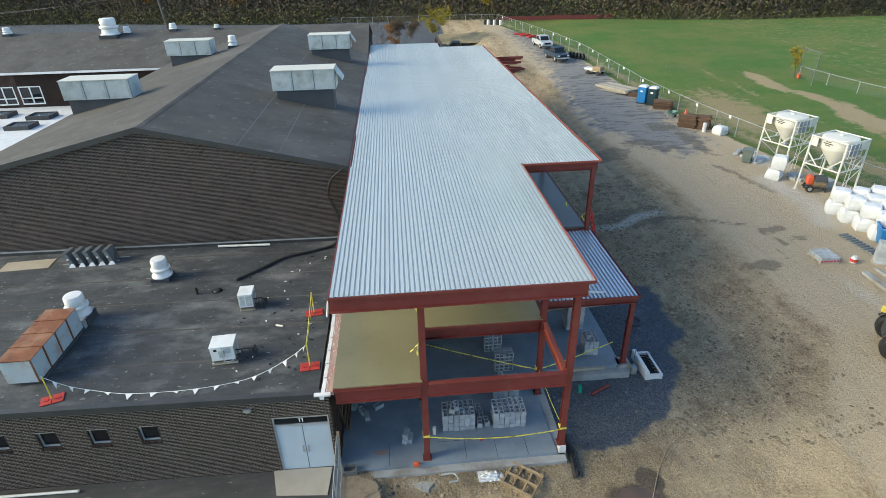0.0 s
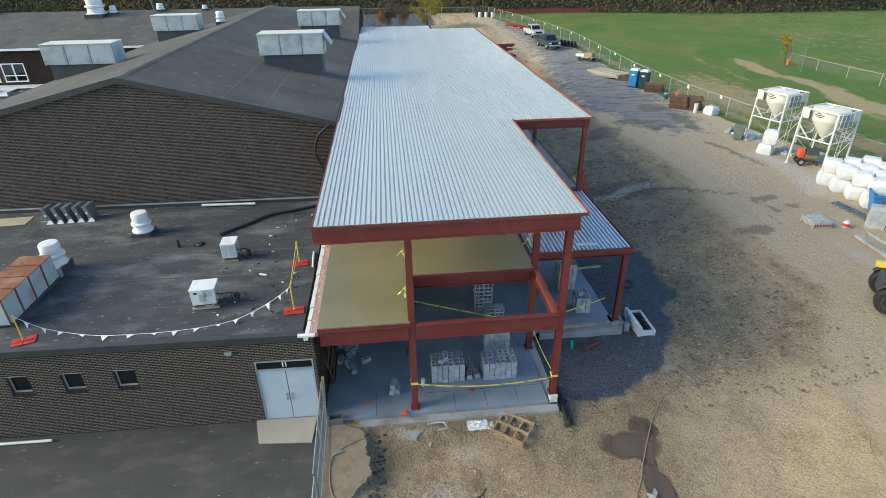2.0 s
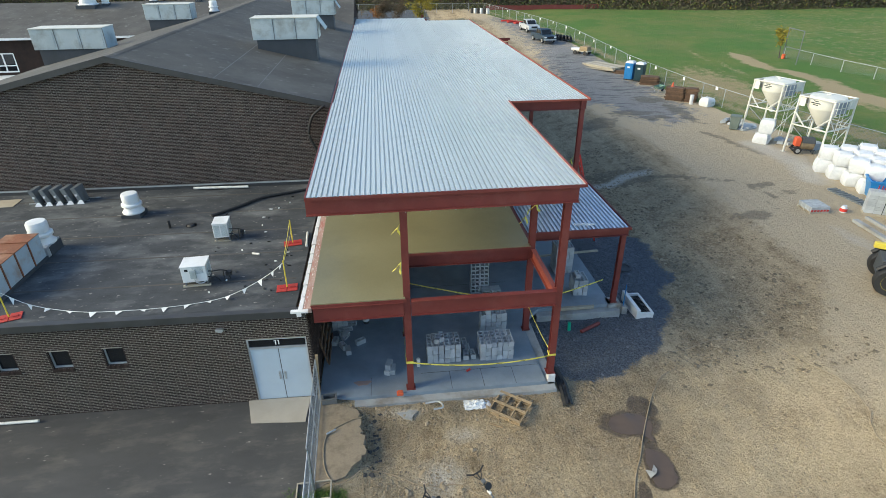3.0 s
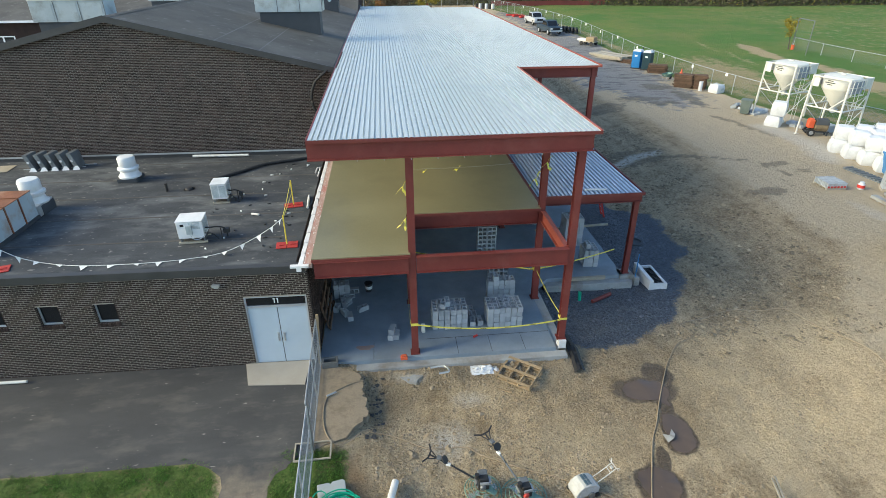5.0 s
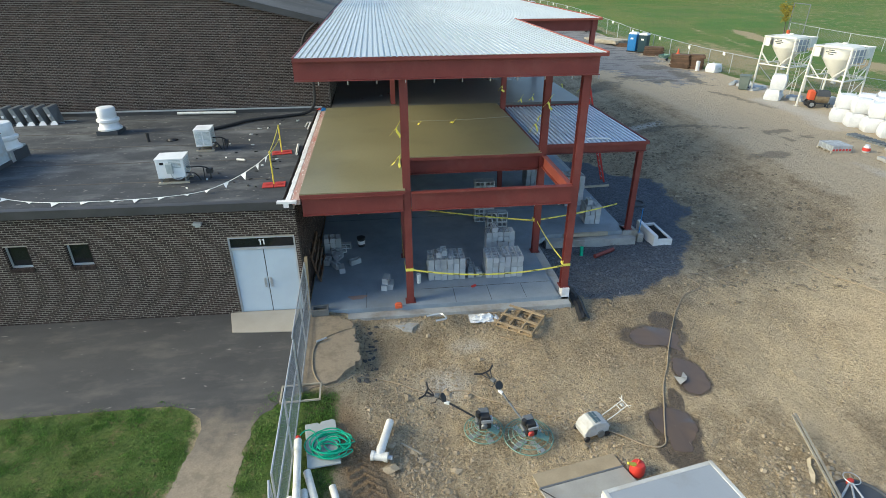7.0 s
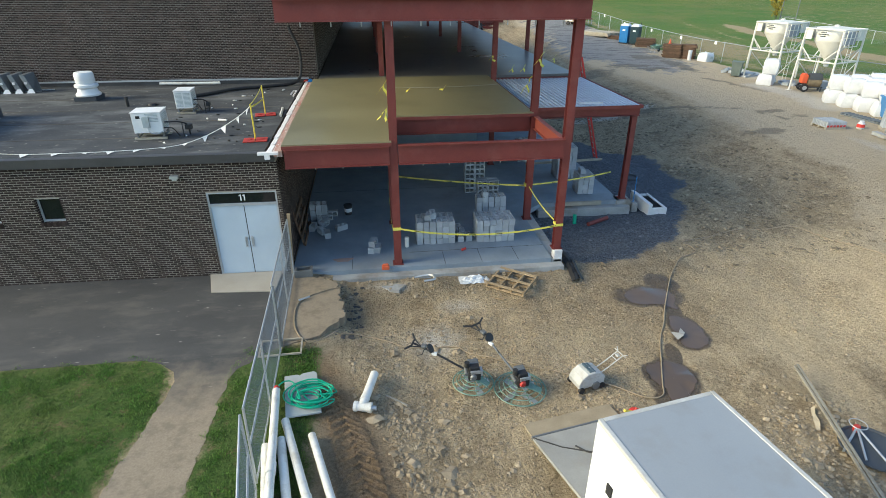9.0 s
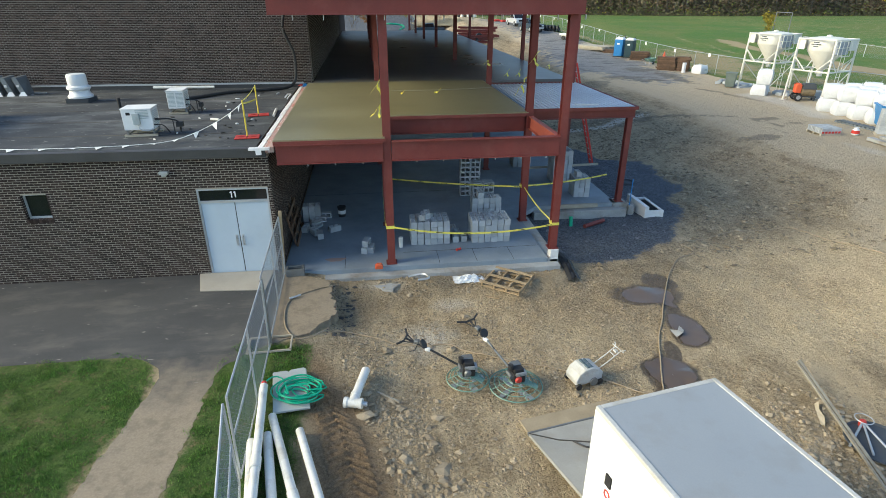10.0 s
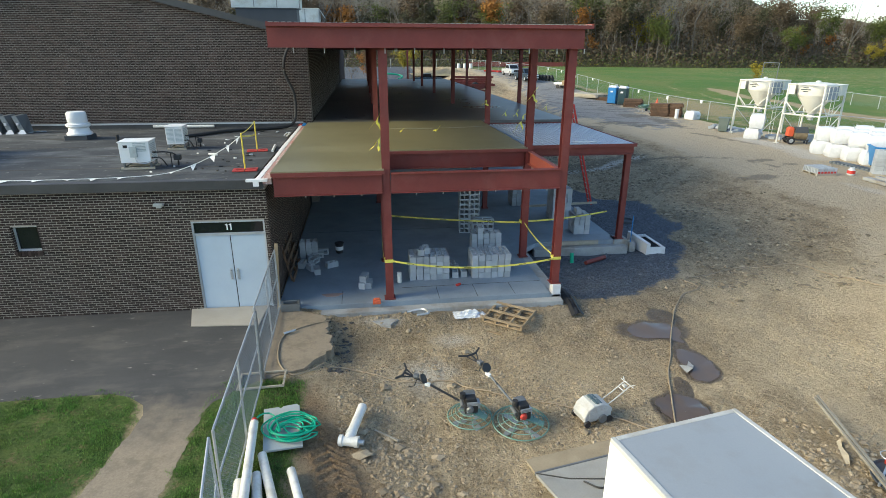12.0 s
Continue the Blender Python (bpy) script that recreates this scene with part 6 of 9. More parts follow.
# things in and before the ground floor
ladder = thing("ladder", "red extension ladder leaning on the upper slab beyond the canopy", "ladder", (14.38, 11.1, gz(14.4, 11.1)), 90)
lean = pose(0, 0, 0, -15.5, 0, 0)
for s in (-0.2, 0.2):
    part("rail", Geo(lean).box(s - 0.025, s + 0.025, -0.04, 0.04, 0, 5.2), M["red"], ladder, "red side rail")
for k in range(16):
    part("rung", Geo(lean).rod((-0.18, 0, 0.25 + 0.3 * k), (0.18, 0, 0.25 + 0.3 * k), 0.014, 6), M["galv"], ladder)
b = thing("bucket", "black plastic bucket beside the block pile", "bucket", (1.98, 4.05, FLOOR1))
part("body", Geo().lathe([(0.12, 0), (0.15, 0.36), (0.16, 0.37)], 18), M["black"], b, smooth=True)
part("label_band", Geo().lathe([(0.137, 0.12), (0.148, 0.26)], 18), M["flag"], b, "pale label", smooth=True)
part("rim", Geo().ring((0, 0, 0.37), 0.155, 0.012), M["black"], b)
rack_m = pose(0.62, 1.5, FLOOR1, 0, -12, 0)
lattice = thing("timber_rack", "brown timber rack leaning on the old wall", "timber rack", (0.62, 1.5, FLOOR1))
lattice.matrix_basis = rack_m
for z0, z1 in ((0.0, 0.09), (0.3, 0.4), (0.6, 0.7), (0.95, 1.05)):
    part("slat", Geo().box(0, 0.05, 0, 1.9, z0, z1), M["brown"], lattice)
for y in (0.1, 0.9, 1.7):
    part("stile", Geo().box(-0.05, -0.002, y, y + 0.09, 0.0, 1.25), M["brown"], lattice)
solid("orange_spacer", Geo(pose(3.2, -0.36, FLOOR1 - 0.02)).box(-0.11, 0.12, -0.08, 0.08, 0, 0.12).box(-0.07, 0.09, -0.05, 0.05, 0.12, 0.17), M["orange"], "orange plastic block on the slab edge", "plastic block", bevel=0.02)
solid("red_scrap", Geo(pose(5.75, 0.55, FLOOR1, 0, 0, 30)).rod((-0.08, 0, 0.04), (0.08, 0, 0.04), 0.04, 8), M["red"], "small red bottle on the slab", "bottle", smooth=True)
solid("concrete_tube", Geo().rod((3.95, 1.05, FLOOR1 + 0.0), (3.95, 1.05, FLOOR1 + 0.34), 0.07, 12), M["pvc"], "short white tube standing on the slab", "tube", smooth=True)
solid("drain_pipe_end", Geo().tube(curve_points([(4.05, -0.75, -0.1), (4.5, -0.8, -0.02), (4.62, -1.1, 0.0), (4.3, -1.15, -0.02)], 5), 0.035), M["galv"], "bent grey conduit end by the foundation", "conduit", smooth=True)
sheet_g = Geo()
rnd = random.Random(8)
n = 11
vs = [(5.35 + 0.95 * i / n + 0.05 * rnd.random(), -1.12 + 0.46 * j / n + 0.05 * rnd.random(), gz(5.8, -0.9) + 0.02 + 0.17 * rnd.random() * math.sin(math.pi * i / n) * math.sin(math.pi * j / n)) for j in range(n + 1) for i in range(n + 1)]
sheet_g.add(vs, [(j * (n + 1) + i, j * (n + 1) + i + 1, (j + 1) * (n + 1) + i + 1, (j + 1) * (n + 1) + i) for j in range(n) for i in range(n)])
solid("plastic_sheet", sheet_g, M["bag"], "crumpled white plastic sheet on the dirt", "plastic sheet")


def pallet(at, turn, label, tilt=0.0):
    p = thing("wooden_pallet", label, "pallet", at, turn)
    p.matrix_basis = pose(*at, tilt, 0, turn)
    for k, (a, b) in [(0, (-0.6, 0.6)), (2.4, (-0.6, 0.6)), (4.95, (-0.6, 0.6))]:
        part("deck_board", Geo().box(a, b, -0.5 + k * 0.19, -0.5 + k * 0.19 + 0.10, 0.115, 0.135), M["wood"], p)
    for k in range(4):
        part("stringer", Geo().box(-0.6 + k * 0.385, -0.555 + k * 0.385, -0.5, 0.54, 0.02, 0.114), M["wood"], p)
    for k in range(3):
        part("bottom_board", Geo().box(-0.6, 0.6, -0.5 + k * 0.47, -0.5 + k * 0.47 + 0.1, 0.0, 0.019), M["wood"], p)
    return p


pallet((6.92, -1.22, gz(6.92, -1.3) + 0.05), -38, "weathered wooden pallet on the dirt", 4)
g, r = Geo(), random.Random(23)
for k in range(4):
    line = curve_points([(8.88 + 0.09 * k, 0.75, -0.18 - 0.04 * k), (8.95 + 0.08 * k, 0.1 - 0.1 * k, -0.22), (8.92 + 0.08 * k, -0.55, gz(9, -0.6) + 0.07), (8.86 + 0.09 * k, -1.15 - 0.1 * r.random(), gz(8.9, -1.1) + 0.03)], 5)
    g.ribbon([p + Vector((0.03 * (r.random() - 0.5), 0, 0.05 * r.random())) for p in line], 0.13, (0.8, 0.1, 0.45 - 0.3 * k), 0.012)
solid("dark_fabric", g, M["black"], "crumpled strip of black filter fabric trailing from the pier", "fabric")
t = thing("concrete_trough", "pale precast concrete box frame with a grate", "concrete trough", (14.30, 3.50, gz(14.0, 4.2) - 0.02), 90)
part("rim", Geo().box(0, 1.62, 0, 0.10, 0, 0.33).box(0, 1.62, 0.62, 0.78, 0, 0.50).box(0, 0.10, 0.10, 0.62, 0, 0.33).box(1.52, 1.62, 0.10, 0.62, 0, 0.33), M["flash"], t, "pale concrete rim", bevel=0.012)
for k in range(13):
    part("grate_bar", Geo().box(0.16 + k * 0.1, 0.185 + k * 0.1, 0.101, 0.619, 0.26, 0.30), M["dark"], t)
part("pit", Geo().box(0.101, 1.519, 0.101, 0.619, 0.02, 0.06), M["dark"], t, "dark pit")
solid("manhole_ring", Geo().lathe([(0.28, 0.0), (0.40, 0.0), (0.40, 0.10), (0.30, 0.12), (0.28, 0.05)], 24, pose(14.7, 7.7, gz(14.7, 7.7))), M["curb"], "dark cast ring lying on the gravel", "manhole ring", smooth=True)
solid("red_pipe", Geo().rod((10.86, 2.85, gz(10.9, 2.9) + 0.09), (11.78, 3.31, gz(11.8, 3.3) + 0.09), 0.08, 10), M["steel"], "short dull red pipe on the gravel", "pipe", smooth=True)
solid("green_tube", Geo().rod((10.42, 3.1, gz(10.4, 3.1)), (10.42, 3.16, gz(10.4, 3.1) + 0.36), 0.07, 12), M["hose_green"], "green plastic tube standing in the gravel", "tube", smooth=True)
solid("blue_post", Geo().rod((13.15, 4.1, -0.25), (13.15, 4.1, 1.0), 0.02, 6), M["blue"], "thin blue survey post beside the pier", "post")
solid("timber_board", Geo(pose(11.6, 8.2, 0.35, 0, 0, 4)).box(-1.8, 1.9, -0.04, 0.04, 0, 0.09), M["lumber"], "long board propped beyond the canopy", "board")
solid("step_form", Geo(pose(10.9, 4.05, 0.06)).box(-0.9, 0.9, -0.03, 0.09, -0.12, 0.02), M["lumber"], "timber form along the slab edge", "formwork")

solid("timber_scrap", Geo(pose(6.35, -1.75, gz(6.35, -1.75), 0, 0, -28)).box(-0.22, 0.24, -0.03, 0.03, 0.0, 0.03), M["wood"], "splintered pale board beside the pallet", "board", bevel=0.003)
solid("grey_crate", Geo(pose(0.78, -0.38, FLOOR1 - 0.04, 0, 0, 3)).box(-0.26, 0.26, -0.16, 0.16, 0, 0.05).box(-0.26, -0.20, -0.16, 0.16, 0.05, 0.22).box(0.20, 0.26, -0.16, 0.16, 0.05, 0.22).box(-0.20, 0.20, -0.16, -0.11, 0.05, 0.22).box(-0.20, 0.20, 0.11, 0.16, 0.05, 0.22), M["channel"], "open dark grey crate at the slab corner", "crate", bevel=0.006)
solid("orange_dust", Geo().prism([(1.9 + 0.28 * math.cos(k) * (1 + 0.3 * math.sin(3 * k)), 0.35 + 0.16 * math.sin(k) * (1 + 0.3 * math.cos(2 * k))) for k in [0.35 * i for i in range(18)]], FLOOR1 + 0.001, FLOOR1 + 0.005), M["orange_dust"], "faint orange marking dust on the slab", "stain", kind="structure")
solid("lime_spill", Geo().prism([(3.40 + 0.30 * math.cos(k) * (1 + 0.4 * math.sin(3 * k)), -1.05 + 0.26 * math.sin(k) * (1 + 0.35 * math.cos(2 * k + 1))) for k in [0.35 * i for i in range(18)]], gz(3.35, -1.05) - 0.05, gz(3.35, -1.05) + 0.02), M["concrete_warm"], "spill of pale mortar on the dirt", "spill", kind="structure")
lamp = thing("work_lamp", "small white lamp hung under the deck", "lamp", (4.65, 12.0, 6.96))
part("shade", Geo().lathe([(0.02, 0.10), (0.07, 0.06), (0.09, 0.0), (0.06, -0.06), (0.02, -0.08)], 14), M["flash"], lamp, "white globe", smooth=True)
part("cord", Geo().rod((0, 0, 0.09), (0, 0, 0.42), 0.008, 5), M["black"], lamp)
solid("blue_cloth", Geo(pose(0.42, 10.72, 3.76, 0, 0, 20)).add([(-0.16, -0.14, 0), (0.14, -0.16, 0.02), (0.18, 0.12, 0.0), (-0.12, 0.15, 0.03), (0.0, 0.0, 0.13)], [(0, 1, 4), (1, 2, 4), (2, 3, 4), (3, 0, 4)]), M["blue"], "small blue cloth bundle at the slab corner", "cloth")
solid("red_cloth", Geo(pose(0.24, 10.78, 3.765, 0, 0, -10)).add([(-0.16, -0.06, 0), (0.12, -0.08, 0.02), (0.15, 0.08, 0.0), (-0.12, 0.10, 0.03), (0.0, 0.0, 0.09)], [(0, 1, 4), (1, 2, 4), (2, 3, 4), (3, 0, 4)]), M["plate"], "crumpled red cloth at the slab corner", "cloth")
solid("white_board", Geo(pose(11.1, 4.52, F2B - 0.02, 0, 0, -6)).box(-0.43, 0.43, -0.05, 0.05, 0.0, 0.05), M["flash"], "pale board lying on the canopy deck", "board", bevel=0.004)


# ---------------------------------------------------------------- yard before the new building


def fence_panel(a, b, lean, label, foot=True):
    """A framed chain-link panel from a to b on the ground; lean: how far its top stands off to +x."""
    a, b = Vector((*a, 0.02)), Vector((*b, 0.02))
    d = (b - a)
    L = d.length
    p = thing("temporary_fence", label, "fence", tuple(a), math.degrees(math.atan2(d.y, d.x)), "temporary fence panels")
    H_ = 1.76
    tilt = Matrix(((1, 0, 0, 0), (0, 1, lean, 0), (0, 0, 1, 0), (0, 0, 0, 1)))
    for nm, q, r_ in (("post", (0.03, 0.03), 0), ("post", (L - 0.03, L - 0.03), 0), ("post", (L / 2, L / 2), 0)):
        part(nm, Geo(tilt).rod((q[0], 0, 0.05), (q[1], 0, H_), 0.022, 8), M["galv"], p, "galvanised tube", smooth=True)
    for z in (0.07, 0.95, H_):
        part("rail", Geo(tilt).rod((0.03, 0, z), (L - 0.03, 0, z), 0.019, 8), M["galv"], p, smooth=True)
    wires = Geo(tilt)
    step = 0.085
    k = -int(H_ / step)
    while k * step < L:
        for s in (0, 1):
            x0, x1 = k * step, k * step + (H_ - 0.1)
            z0, z1 = 0.08, H_ - 0.02
            if x0 < 0.03:
                z0, x0 = z0 + (0.03 - x0), 0.03
            if x1 > L - 0.03:
                z1, x1 = z1 - (x1 - (L - 0.03)), L - 0.03
            if z1 > z0:
                if s:
                    z0, z1 = H_ + 0.06 - z0, H_ + 0.06 - z1
                wires.rod((x0, 0.004 * s, z0), (x1, 0.004 * s, z1), 0.0022, 3, caps=False)
        k += 1
    part("chain_link", wires, M["wire"], p, "woven wire mesh", kind="stuff")
    if foot:
        f = Geo()
        for x in (-0.02, 0.58):
            f.box(x - 0.02, x + 0.02, -0.5, 0.5, 0.0, 0.04)
        f.box(-0.02, 0.58, -0.5, -0.46, 0.0, 0.04).box(-0.02, 0.58, 0.46, 0.5, 0.0, 0.04).box(0.02, 0.54, -0.02, 0.02, 0.0, 0.04)
        ob = part("foot_frame", f, M["lumber"], p, "flat tan steel foot")
        ob.matrix_basis = pose(L - 0.3, 0, 0)
        part("brace", Geo().box(L - 0.06, L - 0.0, -0.02, 0.05, 0.05, 1.7), M["channel"], p, "wide dark upright strap")
    return p


fence_panel((0.47, -0.25), (0.58, -4.0), 0.0, "chain-link fence panel on a flat foot beside the asphalt")
fence_panel((0.59, -4.1), (0.69, -8.0), 0.02, "chain-link fence panel along the lawn", False)
fence_panel((0.70, -8.1), (1.34, -11.8), 0.0, "chain-link fence panel beside the stored pipes", False)
solid("timber_stake", Geo(pose(0.43, -0.25, 0.0, 0, 3, 0)).box(-0.045, 0.045, -0.03, 0.03, 0, 1.95), M["wood"], "brown timber stake at the end of the fence", "stake")

# white drain pipes
for k, (a, b, r_) in enumerate((((0.73, -5.72, 0.20), (1.06, -9.3, 0.22), 0.080), ((0.99, -6.50, 0.07), (2.05, -9.9, 0.07), 0.080), ((0.97, -6.98, 0.06), (1.62, -10.3, 0.06), 0.085), ((1.54, -6.90, 0.02), (2.52, -10.2, 0.02), 0.075), ((0.72, -7.15, 0.09), (1.20, -10.4, 0.09), 0.085))):
    p = thing("drain_pipe", "long white plastic drain pipe lying by the fence", "pipe", group="white drain pipes")
    part("tube", Geo().rod(a, b, r_, 14), M["pvc"], p, smooth=True)
    aa, bb = Vector(a), Vector(b)
    part("socket", Geo().rod(aa.lerp(bb, 0.55), aa.lerp(bb, 0.62), r_ + 0.014, 14), M["pvc"], p, smooth=True)
    if k == 0:
        part("end_cap", Geo().rod(aa, aa + (aa - bb).normalized() * 0.10, r_ * 0.7, 12), M["red"], p, "red end cap", smooth=True)
z = gz(2.5, -6)
tee = thing("pipe_tee", "white plastic pipe tee lying on the dirt", "pipe tee", (2.52, -6.05, z))
part("branch", Geo().rod((-0.02, -0.05, 0.14), (0.26, 0.92, 0.20), 0.095, 16), M["pvc"], tee, smooth=True)
part("run", Geo().rod((-0.17, 0.0, 0.13), (0.16, -0.09, 0.13), 0.095, 16), M["pvc"], tee, smooth=True)
for s, (a, b) in enumerate((((-0.19, 0.005, 0.13), (-0.12, -0.014, 0.13)), ((0.11, -0.076, 0.13), (0.18, -0.095, 0.13)), ((0.02, 0.12, 0.15), (0.05, 0.2, 0.155)))):
    part("collar", Geo().rod(a, b, 0.112 if s < 2 else 0.105, 16), M["pvc"], tee, smooth=True)
part("plug", Geo().rod((0.17, -0.09, 0.13), (0.28, -0.12, 0.13), 0.05, 10), M["galv"], tee, "grey plug", smooth=True)
solid("timber_stick", Geo(pose(3.23, -5.78, gz(3.23, -5.78) + 0.02, 0, 0, -40)).box(-0.30, 0.30, -0.02, 0.02, 0, 0.035), M["lumber"], "thin pale stick on the dirt", "stick")

# hose coil on a pale board
z = 0.02
board = Geo(pose(1.24, -5.72, z, 0, 3, 9)).prism([(-0.36, -0.66), (0.35, -0.66), (0.36, 0.62), (0.30, 0.69), (0.04, 0.66), (-0.01, 0.60), (-0.06, 0.65), (-0.34, 0.64)], 0, 0.05)
solid("pale_board", board, M["board"], "pale flat board under the coiled hose", "board", bevel=0.012)
rnd = random.Random(21)
pts = []
for k in range(150):
    a = k * 2 * math.pi / 15.5
    turn = int(a / (2 * math.pi))
    rx = 0.36 + 0.13 * math.sin(turn * 1.9) + 0.02 * math.sin(k)
    lop = 0.20 * math.sin(turn * 2.3) + 0.14 * math.cos(a + turn)
    pts.append((1.45 + rx * math.cos(a) + 0.09 * math.sin(turn * 2.7) + 0.10 * lop, -5.88 + (rx * 0.80) * math.sin(a) + 0.10 * math.cos(turn * 1.7) + 0.15 * lop, z + 0.075 - 0.10 * max(0.0, rx * math.cos(a) - 0.1) + 0.010 * turn + 0.012 * math.sin(a * 3 + turn)))
pts += [(1.05, -5.45, 0.14), (0.86, -5.42, 0.18), (0.76, -5.60, 0.22)]
solid("garden_hose", Geo().tube(curve_points(pts, 2), 0.017, 6), M["hose_green"], "coiled green garden hose on the board", "hose", smooth=True)

# tan hose over the yard
knots = [(1.9, -1.25), (1.4, -1.42), (0.78, -1.95), (0.80, -3.1), (1.15, -3.78), (1.55, -3.72), (2.05, -3.30), (2.55, -3.28), (3.16, -3.56), (3.8, -3.90), (4.72, -3.92), (5.25, -4.28), (5.98, -4.70), (7.13, -5.25), (8.05, -5.79), (8.77, -6.3), (9.15, -6.28), (9.32, -5.95), (9.50, -5.55), (10.1, -4.3), (10.55, -3.6), (10.96, -2.87), (11.94, -1.31), (12.40, -0.72), (12.97, -0.10), (13.65, 0.22), (13.72, 0.60), (13.62, 0.98), (14.0, 1.18), (15.05, 1.42), (16.05, 1.65), (17.0, 1.30), (17.85, 1.05), (18.3, -0.5), (18.75, -1.6), (18.70, -2.9), (18.25, -3.6), (18.1, -4.3), (18.6, -5.6), (19.8, -6.8)]
pts = curve_points([(x, y, 0) for x, y in knots], 6)
solid("tan_hose", Geo().tube([(p.x, p.y, max(gz(p.x, p.y), 0.0 if p.x < 1.9 else -9) + 0.020) for p in pts], 0.017, 6), M["hose_tan"], "long tan water hose snaking over the dirt", "hose", smooth=True)
pts = curve_points([(1.2, -1.45, 0.03), (0.9, -1.62, 0.03), (0.65, -1.85, 0.03)], 4)
solid("hose_nozzle", Geo().rod((0.78, -1.90, 0.06), (1.06, -1.74, 0.06), 0.03, 8), M["galv"], "metal nozzle at the hose end", "nozzle")

# standing water along the hose
for cx, cy, reach in ((10.80, -2.25, 1.5), (11.0, -4.1, 1.3), (9.68, -5.68, 0.9)):
    rim = []
    for k in range(72):
        a, d = 2 * math.pi * k / 72, 0.1
        while d < reach and puddle_distance(cx + d * math.cos(a), cy + d * math.sin(a)) + 0.07 * noise.noise((2.6 * d * math.cos(a), 2.6 * d * math.sin(a), cx)) > 0.26:
            d += 0.02
        rim.append(d)
    rim = [(rim[k - 1] + 2 * rim[k] + rim[(k + 1) % 72]) / 4 for k in range(72)]
    vs, fs = [], []
    for f in (1.0, 0.75, 0.5, 0.25):
        for k, d in enumerate(rim):
            x, y = cx + f * d * math.cos(2 * math.pi * k / 72), cy + f * d * math.sin(2 * math.pi * k / 72)
            vs.append((x, y, gz(x, y) + 0.008))
    for j in range(3):
        fs += [(72 * j + k, 72 * j + (k + 1) % 72, 72 * j + 72 + (k + 1) % 72, 72 * j + 72 + k) for k in range(72)]
    fs.append(tuple(216 + k for k in range(72)))
    solid("puddle", Geo().add(vs, fs), M["puddle"], "brown muddy puddle on the dirt", "puddle", kind="structure", smooth=True)
solid("torn_paper", Geo(pose(10.66, -4.2, gz(10.66, -4.2) + 0.03, 0, 0, 35) @ Matrix.Scale(1.05, 4)).add([(-0.22, -0.08, 0), (0.0, -0.12, 0.05), (0.20, -0.05, 0.0), (0.25, 0.10, 0.04), (0.02, 0.03, 0.01), (-0.12, 0.16, 0.06), (-0.03, 0.02, 0.07)], [(0, 1, 6), (1, 2, 4, 6), (2, 3, 4), (0, 6, 5), (6, 4, 5)]), M["concrete_warm"], "crumpled pale paper lying in the puddle", "paper")

# tread marks of a tyre in the brown soil
vs, fs, nx_, ny_ = [], [], 34, 260
for j in range(ny_ + 1):
    y = -5.3 - 5.9 * j / ny_
    c, half = soil_strip(y)
    half *= 0.86
    for i in range(nx_ + 1):
        u = -1 + 2 * i / nx_
        s_ = y + 0.22 * abs(u) * half / 0.4 + (0.095 if u > 0 else 0.0)
        lug = max(0.0, math.sin(2 * math.pi * s_ / 0.19)) ** 1.2 * (0.4 + 0.6 * smoothstep(-0.3, 0.2, noise.noise((u * 2, y * 1.1, 3.3))))
        fade = (1 - smoothstep(0.72, 1.0, abs(u))) * smoothstep(0, 8, j) * smoothstep(0, 8, ny_ - j)
        x = c + u * half
        vs.append((x, y, gz(x, y) - 0.06 + fade * (0.070 + 0.060 * lug) + 0.008 * noise.noise((x * 9, y * 9, 1))))
fs = [(j * (nx_ + 1) + i, j * (nx_ + 1) + i + 1, (j + 1) * (nx_ + 1) + i + 1, (j + 1) * (nx_ + 1) + i) for j in range(ny_) for i in range(nx_)]
tread = solid("tyre_track", Geo().add(vs, fs), M["ground"], "chevron tyre track pressed into brown soil", "tyre track", kind="structure", smooth=True)
for key, fn in masks.items():
    at = tread.data.attributes.new(key, "FLOAT", "POINT")
    at.data.foreach_set("value", [max(-5.0, min(5.0, fn(v[0], v[1]))) for v in vs])


